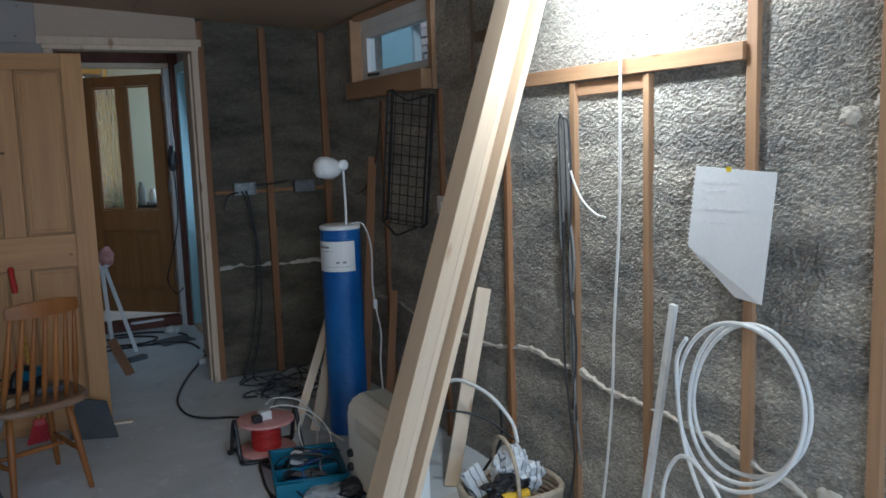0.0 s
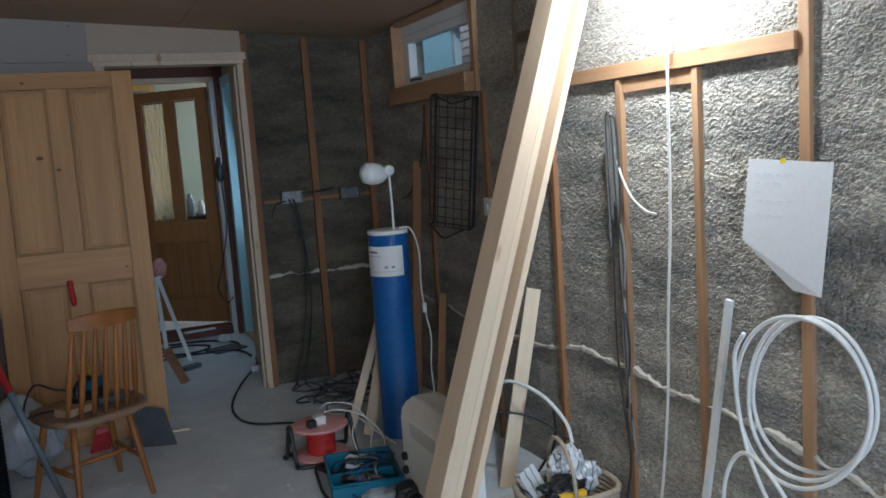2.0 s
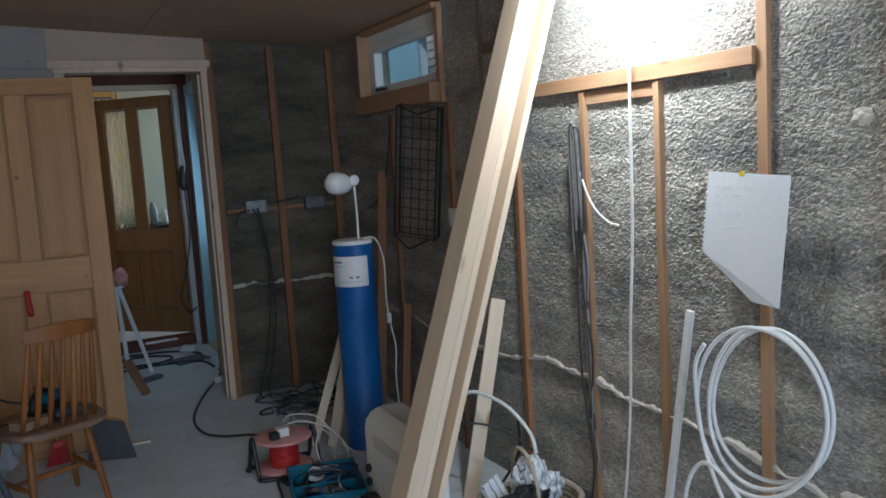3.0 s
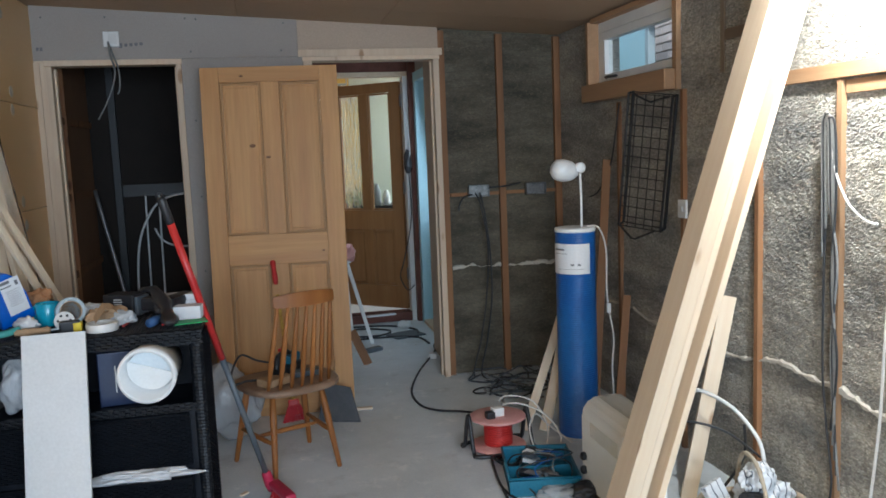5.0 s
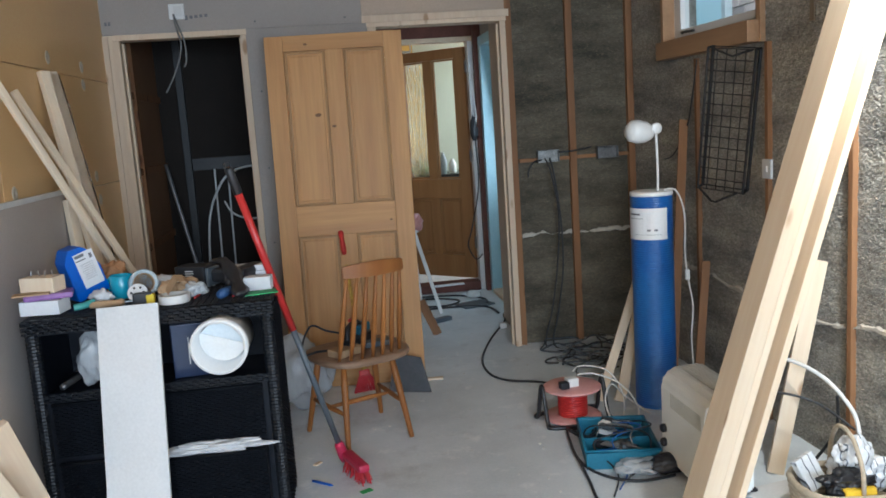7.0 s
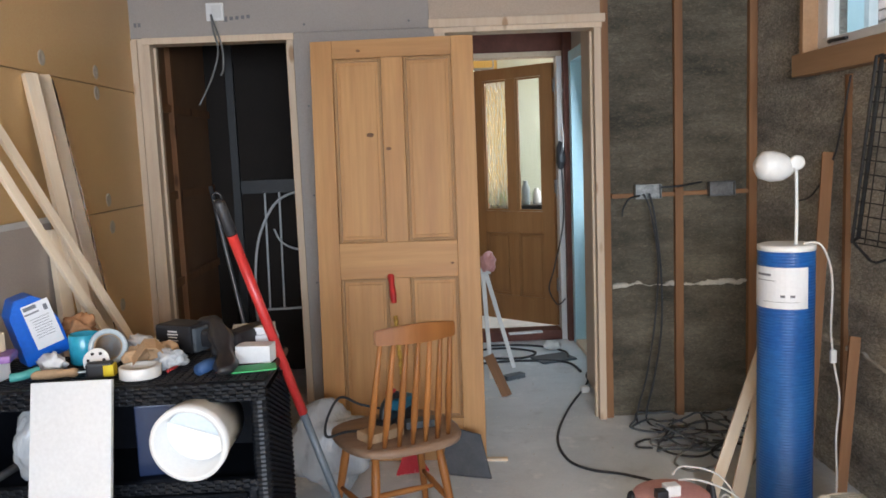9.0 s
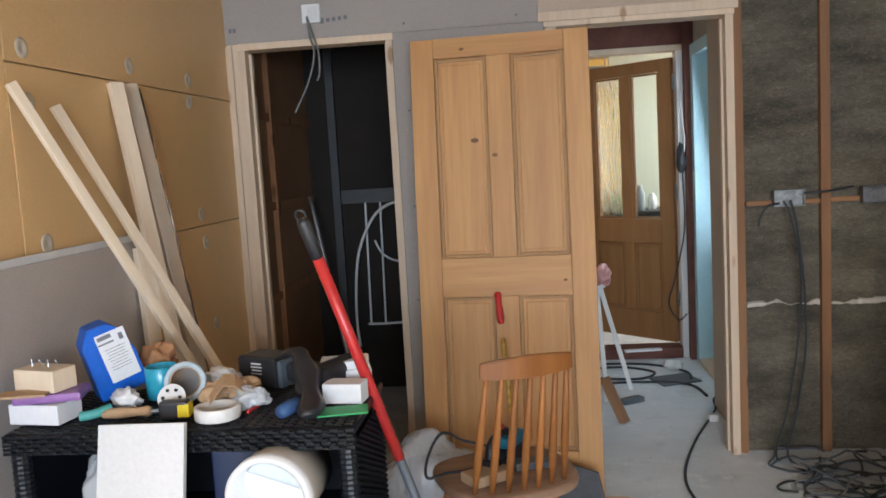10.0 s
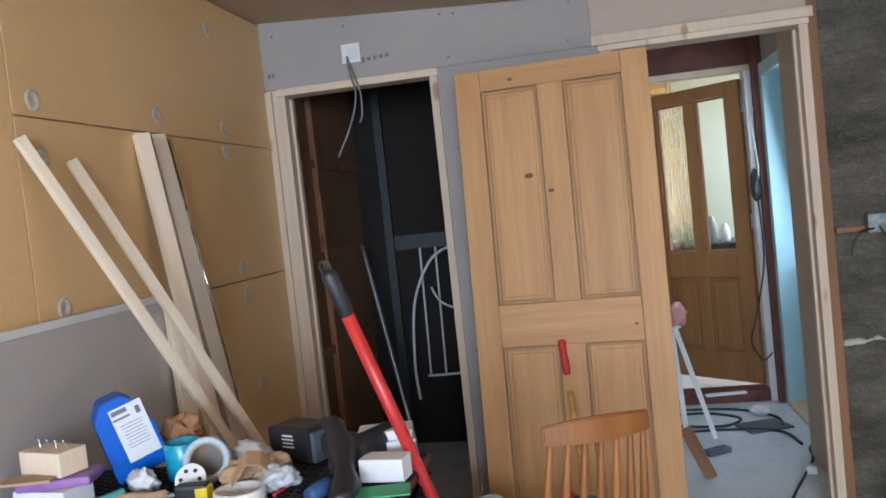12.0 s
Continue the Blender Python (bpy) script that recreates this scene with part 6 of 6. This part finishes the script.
junction(1.309, 1.2, material("dusty_box_steel", (0.14, 0.15, 0.15), (0.42, 0.43, 0.42), 45, 0.5, 0.1, metal=0.5), "socket_box", "galvanised double socket box with loose cables")
junction(1.691, 1.2, DARKSTEEL, "socket_box", "dark metal double socket box, empty")
YC = CFACE - 0.078
cable("drop_cable", [(1.28, YC, 1.19), (1.31, YC - 0.02, 1.1), (1.345, YC - 0.025, 0.85), (1.33, YC - 0.02, 0.55), (1.28, YC - 0.03, 0.25), (1.22, YC - 0.05, 0.012), (1.3, YC - 0.2, 0.006)], 0.0045, CABLE,
      "grey-black cable hanging from the socket box", group="cables from the socket box")
cable("drop_cable", [(1.31, YC, 1.19), (1.33, YC - 0.02, 1.08), (1.36, YC - 0.02, 0.8), (1.36, YC - 0.025, 0.5), (1.32, YC - 0.02, 0.22), (1.27, YC - 0.07, 0.012), (1.4, YC - 0.24, 0.006)], 0.0055, CABLE,
      "grey-black cable hanging from the socket box", group="cables from the socket box")
cable("drop_cable", [(1.26, YC, 1.18), (1.2, YC - 0.03, 1.17), (1.17, YC - 0.02, 1.12), (1.165, YC - 0.02, 1.08)], 0.005, CABLE, "short cable tail below the socket box")
cable("link_cable", [(1.37, YC, 1.22), (1.47, YC - 0.015, 1.225), (1.58, YC, 1.24)], 0.005, CABLE, "cable between the two socket boxes")

# thermostat box and its cables on the plasterboard
jb = thing("back_box", "white plastic box on the plasterboard, cables hanging", "socket box", pose(-0.833, BACK - 0.01, 2.175))
part("plate", block(0.085, 0.018, 0.085, 0.003, (0, -0.009, -0.043)), WHITE, jb)
part("recess", block(0.045, 0.004, 0.06, 0.001, (0.008, -0.02, -0.03)), PLASTEREDGE, jb)
YP = BACK - 0.035
cable("hanging_cable", [(-0.85, YP, 2.16), (-0.83, YP - 0.02, 2.1), (-0.8, YP - 0.03, 2.0), (-0.8, YP - 0.03, 1.9), (-0.815, YP - 0.03, 1.86)], 0.0045, GREYCABLE, "grey cable end hanging into the doorway")
cable("hanging_cable", [(-0.85, YP, 2.16), (-0.84, YP - 0.02, 2.08), (-0.82, YP - 0.03, 1.98), (-0.86, YP - 0.03, 1.85), (-0.93, YP - 0.03, 1.72)], 0.0045, GREYCABLE, "grey cable end hanging into the doorway")

# ---- cables on the floor ----
cable("floor_cable", [(1.4, 6.3, 0.008), (1.16, 6.02, 0.008), (1.105, 5.78, 0.008), (0.905, 5.3, 0.008), (0.777, 4.88, 0.008), (0.77, 4.59, 0.008), (0.846, 4.445, 0.008), (1.0, 4.36, 0.008), (1.15, 4.2, 0.01), (1.12, 4.0, 0.02)], 0.0065, CABLE,
      "black extension cable running from the hallway to the reel")
rnd = random.Random(12)
for k in range(15):
    cx, cy = 1.5 + rnd.uniform(-0.22, 0.2), 4.78 + rnd.uniform(-0.3, 0.28)
    r = rnd.uniform(0.08, 0.2)
    ph = rnd.uniform(0, 6)
    pts = [(max(min(cx + (r + 0.05 * math.sin(2 * a + ph)) * math.cos(a + ph), 1.82), 1.12), cy + 0.85 * (r + 0.05 * math.cos(3 * a)) * math.sin(a + ph), 0.007 + 0.005 * k * (0.5 + 0.5 * math.sin(a * 1.5 + k))) for a in [2 * math.pi * j / 13 for j in range(12)]]
    cable("cable_loop", pts, 0.0052, (FLOORCABLE, CABLE, FLOORCABLE, GREYCABLE)[k % 4], "loose loop of dusty cable heaped on the floor", group="heap of cables", steps=5)
cable("floor_flex", [(1.02, 3.66, 0.008), (0.94, 3.6, 0.03), (0.99, 3.5, 0.02), (1.06, 3.58, 0.03), (0.96, 3.66, 0.015), (0.92, 3.5, 0.008), (0.9, 3.3, 0.008), (0.94, 3.15, 0.008), (1.05, 3.05, 0.008), (1.22, 3.06, 0.008)], 0.006, CABLE,
      "black flex tangled on the floor beside the tray")
cable("floor_flex", [(1.02, 3.62, 0.02), (0.95, 3.55, 0.04), (1.0, 3.48, 0.03), (1.06, 3.55, 0.02), (1.0, 3.62, 0.03)], 0.006, CABLE, "black flex tangled on the floor beside the tray")
cable("floor_flex", [(0.9, 3.32, 0.008), (0.88, 3.1, 0.008), (0.86, 2.9, 0.008), (0.9, 2.7, 0.008)], 0.006, CABLE, "black flex tangled on the floor beside the tray")
solo("clear_packet", crumple(0.09, 0.06, 0.025, 2.2, 0.5, 4), FILM, "crumpled clear packet on the floor", "packet", pose(1.1, 3.13, 0.0), smooth=True)
solo("black_shoe_bag", crumple(0.07, 0.05, 0.035, 8.2, 0.3, 4), BLACK, "small black pouch on the floor by the heater", "pouch", pose(1.2, 3.1, 0.0), smooth=True)
solo("teal_bag", crumple(0.07, 0.06, 0.07, 2.9, 0.4, 4), TRAYBLUE, "dark teal crumpled bag behind the heater", "bag", pose(1.56, 3.55, 0.0), smooth=True)
pen = thing("blue_pen", "blue plastic pen lying on the floor", "pen", pose(-0.22, 3.42, 0.006, 0, 90, -40))
part("barrel", lathe([(0, 0), (0.005, 0.001), (0.005, 0.1), (0.001, 0.115), (0, 0.115)], 10), BLUEBOX, pen, smooth=True)
solo("green_scrap", block(0.05, 0.03, 0.002, 0), GREEN, "green plastic scrap on the floor", "scrap", pose(0.0, 3.27, 0.0, 0, 0, 30))
solo("wood_chip", block(0.04, 0.02, 0.006, 0.001), PINE, "small wood chip on the floor", "wood chip", pose(-0.2, 3.6, 0.0, 0, 0, 50))
rnd = random.Random(21)
bm = bmesh.new()
for k in range(120):
    x, y = rnd.uniform(-0.3, 1.3), rnd.uniform(2.6, 6.2)
    s = rnd.uniform(0.003, 0.009)
    block(s, s * rnd.uniform(0.5, 1.5), s * 0.4, 0, (0, 0, 0), bm, pose(x, y, 0, 0, 0, rnd.uniform(0, 90)))
solo("floor_debris", bm, PLASTEREDGE, "scattered crumbs of plaster on the floor", "debris", kind="stuff")

# thin flexes tangled over the tool tray
for k in range(4):
    cable("tray_flex", [(0.98 + 0.05 * k, 3.52 - 0.03 * k, 0.012), (1.0 + 0.06 * k, 3.45, 0.09), (1.12 + 0.03 * k, 3.38 - 0.03 * k, 0.1 + 0.01 * k), (1.2 - 0.08 * k, 3.28, 0.09), (1.16 - 0.05 * k, 3.2 - 0.02 * k, 0.01), (1.05 - 0.04 * k, 3.1 - 0.05 * k, 0.006)], 0.0035,
          (CABLE, GREYCABLE, BLUEROLL, CABLE)[k], "thin flex trailing over the tool tray", group="flexes over the tool tray")

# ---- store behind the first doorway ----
# stud and rail carry the store's shade in their colour
timber("stud", (-1.08, 6.43, 0.0), (-1.08, 6.43, 2.4), 0.05, 0.04, STUDSTEEL, "grey metal stud darkened in colour for the unlit store", "stud")
timber("rail", (-1.05, 6.43, 1.26), (0.05, 6.43, 1.26), 0.09, 0.04, STUDSTEEL, "grey horizontal rail darkened in colour for the unlit store", "rail", face=(0, -1, 0))
cable("pipe_bend", [(-0.98, 6.36, 0.3), (-0.99, 6.36, 0.53), (-0.955, 6.36, 0.88), (-0.852, 6.35, 1.11), (-0.745, 6.35, 1.2), (-0.6, 6.35, 1.23)], 0.009, PVC, "white plastic pipe bend in the dark store", "pipe")
for x in (-0.9, -0.805):
    cable("pipe_riser", [(x - 0.006, 6.4, 0.44), (x, 6.4, 0.8), (x + 0.006, 6.4, 1.22)], 0.007, PVC, "upright white pipe in the dark store", "pipe", group="pipes in the store")
cable("pipe_tail", [(-0.92, 6.38, 0.44), (-0.8, 6.38, 0.44), (-0.5, 6.38, 0.45)], 0.008, PVC, "white pipe along the store wall", "pipe")
cable("pipe_tail", [(-0.84, 6.36, 0.98), (-0.79, 6.35, 0.89), (-0.68, 6.35, 0.84), (-0.5, 6.36, 0.84)], 0.007, PVC, "white pipe loop in the dark store", "pipe")
cable("steel_pole", [(-0.9, 5.9, 0.0), (-1.21, 6.25, 1.28)], 0.013, STEEL, "thin pale pole leaning in the dark store", "pole")
solo("card_box", block(0.3, 0.3, 0.34, 0.004), KRAFT, "brown cardboard box in the dark store", "box", pose(-0.25, 6.1, 0.0, 0, 0, 10))
timber("store_board", (-0.49, 5.45, 0.0), (-0.4, 5.45, 0.8), 0.14, 0.02, KRAFT, "brown board standing inside the store doorway", "board")

# ---- hallway things ----
ts = thing("step_trestle", "white painted folding trestle in the hallway", "trestle", pose(0.54, 6.2, 0))
for x0, y0, x1, y1 in ((0.0, -0.2, -0.02, 0.0), (0.17, 0.05, 0.0, 0.02), (-0.25, -0.2, -0.2, 0.0), (-0.25, 0.25, -0.2, 0.02)):
    a, b = Vector((x0, y0, 0.0)), Vector((x1, y1, 0.65))
    part("leg", block(0.028, 0.02, (b - a).length, 0.003), WHITE, ts, m=along(a, b))
part("top", block(0.26, 0.08, 0.03, 0.004, (-0.1, 0.0, 0.65)), WHITE, ts)
solo("pale_cloth", crumple(0.05, 0.05, 0.06, 3.3, 0.4, 4), PINK, "pinkish cloth draped on the trestle", "cloth", pose(0.55, 6.16, 0.66), smooth=True)
timber("hall_board", (0.6, 5.62, 0.0), (0.5, 5.66, 0.24), 0.06, 0.02, BATTEN, "dark board leaning inside the hallway", "board")
solo("dark_offcut", block(0.14, 0.06, 0.03, 0.004), SLATE, "dark offcut on the hallway floor", "offcut", pose(0.68, 5.98, 0.0, 0, 0, 30))
for k, pts in enumerate(([(0.4, 6.7, 0.008), (0.7, 6.75, 0.008), (0.9, 6.6, 0.008), (0.78, 6.45, 0.008), (0.5, 6.5, 0.008)], [(0.3, 6.3, 0.008), (0.7, 6.38, 0.008), (1.05, 6.3, 0.01), (1.12, 6.05, 0.008)],
                         [(0.6, 6.85, 0.008), (0.9, 6.8, 0.008), (1.1, 6.6, 0.008), (1.1, 6.4, 0.008)])):
    cable("hall_cable", pts, 0.008, CABLE, "black cable trailing over the hallway floor", group="cables in the hallway")
solo("scrap_sheet", block(0.26, 0.2, 0.012, 0.003), SLATE, "dark flat scrap sheet on the hallway floor", "scrap", pose(1.0, 6.42, 0.0, 0, 0, 20))
solo("stone_lump", crumple(0.06, 0.05, 0.03, 4.4, 0.4, 3), PLASTEREDGE, "pale rubble lump on the hallway floor", "rubble", pose(1.03, 6.66, 0.0), smooth=True)
solo("white_plug", block(0.05, 0.05, 0.04, 0.01), WHITE, "white plug on the hallway floor by the frame", "plug", pose(1.06, 5.62, 0.0))
timber("white_strip", (0.75, 6.9, 0.08), (1.0, 6.93, 0.08), 0.05, 0.012, PAPER, "white strip lying on the kitchen threshold", "strip", face=(0, 0, 1))
cable("jamb_wire", [(1.2, 6.97, 1.86), (1.17, 6.92, 1.75), (1.185, 6.9, 1.5), (1.17, 6.9, 1.38)], 0.005, WHITECABLE, "white wire hanging beside the kitchen door")
solo("black_holder", crumple(0.035, 0.03, 0.1, 6.0, 0.3, 3), BLACK, "black lamp holder hanging beside the kitchen door", "holder", pose(1.165, 6.92, 1.28), smooth=True)
cable("jamb_wire", [(1.17, 6.92, 1.3), (1.18, 6.95, 0.9), (1.1, 6.93, 0.55), (1.06, 6.93, 0.4), (1.12, 6.93, 0.28), (1.18, 6.93, 0.32)], 0.005, CABLE, "brown wire looping beside the kitchen door")

# ---- kitchen seen past the far door ----
setting("wall_kitchen_end", span(-1.6, 2.8, 10.2, 10.3, 0, 2.45), OCHREWALL, "warm ochre kitchen end wall", "wall")
setting("wall_kitchen_side", span(2.6, 2.7, 7.2, 10.2, 0, 2.45), LIMEWASH, "pale green kitchen side wall", "wall")
setting("wall_kitchen_left", span(-1.6, -1.5, 7.3, 10.2, 0, 2.45), OCHREWALL, "warm ochre kitchen side wall", "wall")
setting("floor_kitchen", span(2.1, 2.8, 7.2, 10.3, -0.15, 0.0), SCREED, "pale kitchen floor", "floor")
setting("panel_kitchen", span(0.95, 2.59, 9.3, 9.36, 0, 2.4), LIMEWASH, "pale green kitchen partition", "wall")
kc = thing("kitchen_counter", "dark kitchen counter along the far wall", "counter", pose(0.9, 8.95, 0))
part("cabinet", block(1.5, 0.5, 0.86, 0.004, (0.3, 0.05, 0)), SLATE, kc)
part("worktop", block(1.54, 0.56, 0.04, 0.006, (0.3, 0.03, 0.861)), BLACK, kc)
rnd = random.Random(4)
for k in range(9):
    x = 0.42 + k * 0.12
    h = rnd.uniform(0.1, 0.26)
    solo("jar", lathe([(0, 0), (0.035, 0.0), (0.04, 0.01), (0.04, h * 0.7), (0.022, h * 0.85), (0.022, h), (0, h)], 16), rnd.choice((GREEN, BLACK, TAPEGREY, STEEL, SLATE, WHITE)), "jar or bottle on the kitchen counter", "jar",
         pose(x, 8.86 + rnd.uniform(-0.08, 0.1), 0.901), group="jars on the counter", smooth=True)
rnd = random.Random(6)
fc = thing("foil_curtain", "glittering gold foil strip curtain in the kitchen", "curtain", pose(0.3, 8.1, 0))
for k in range(26):
    x = -0.1 + k * 0.022
    part("strip", tube([(x, rnd.uniform(-0.02, 0.02), 0.95), (x + rnd.uniform(-0.01, 0.01), rnd.uniform(-0.02, 0.02), 1.4), (x + rnd.uniform(-0.01, 0.01), rnd.uniform(-0.02, 0.02), 1.8), (x, 0, 2.12)], 0.008, 4, 3), FOILSTRIP, fc)
part("rod", tube([(-0.15, 0, 2.13), (0.5, 0, 2.13)], 0.012, 8, straight=True), STEEL, fc)
for x in (-0.15, 0.5):
    part("hanger", tube([(x, 0, 2.13), (x, 0, 2.43)], 0.006, 6, straight=True), STEEL, fc)
solo("blue_bag", crumple(0.09, 0.05, 0.05, 5.1, 0.3, 3), MUGBLUE, "blue packet on a high kitchen shelf", "packet", pose(0.7, 9.0, 2.1), smooth=True)
setting("shelf_kitchen", span(0.2, 1.0, 8.9, 9.3, 2.06, 2.1, 0.003), WHITE, "high white kitchen shelf", "shelf")

# ---- the work light ----
wl = thing("work_light", "small lit floodlight fixed under the ceiling", "lamp", look((1.611, 2.07, 2.1045), (1.876, 2.08, 1.9745)))
part("housing", block(0.2, 0.14, 0.035, 0.006, (0, 0, 0.008)), BLACK, wl)
part("lens", block(0.16, 0.1, 0.003, 0.0, (0, 0, 0.003)), GLOW, wl, "glowing white lens")
part("bracket", tube([(-0.1, 0, 0.03), (-0.1, 0.05, 0.06), (0.1, 0.05, 0.06), (0.1, 0, 0.03)], 0.006, 6, straight=True), BLACK, wl)

# ---- outside the high window ----
sh = thing("blue_lean_to", "pale blue painted lean-to outside the window", "shed", pose(3.0, 5.0, -0.2))
part("wall", span(0.0, 0.05, 1.2, 4.2, 0, 3.2), BLUEPAINT, sh)
part("post", span(-0.005, 0.055, 1.14, 1.199, 0, 3.2, 0.005), TAPEGREY, sh)
part("beam", span(-0.05, 0.05, -1.0, 1.139, 2.6, 2.75, 0.005), BATTEN, sh)
ow = setting("wall_outside", span(3.65, 3.9, 4.5, 10.0, -0.2, 4.0), OUTWALL, "pale mortar and brick garden wall", "wall")
brick = mesh_of("brick", block(0.03, 0.205, 0.062, 0.004), BRICKMAT)
for j in range(16):
    for i in range(12):
        ob = new("brick", brick)
        ob.parent = ow
        ob.matrix_basis = pose(3.64 + 0.003 * ((i * 7 + j * 3) % 3), 5.6 + 0.22 * i + 0.11 * (j % 2), 1.75 + 0.077 * j)
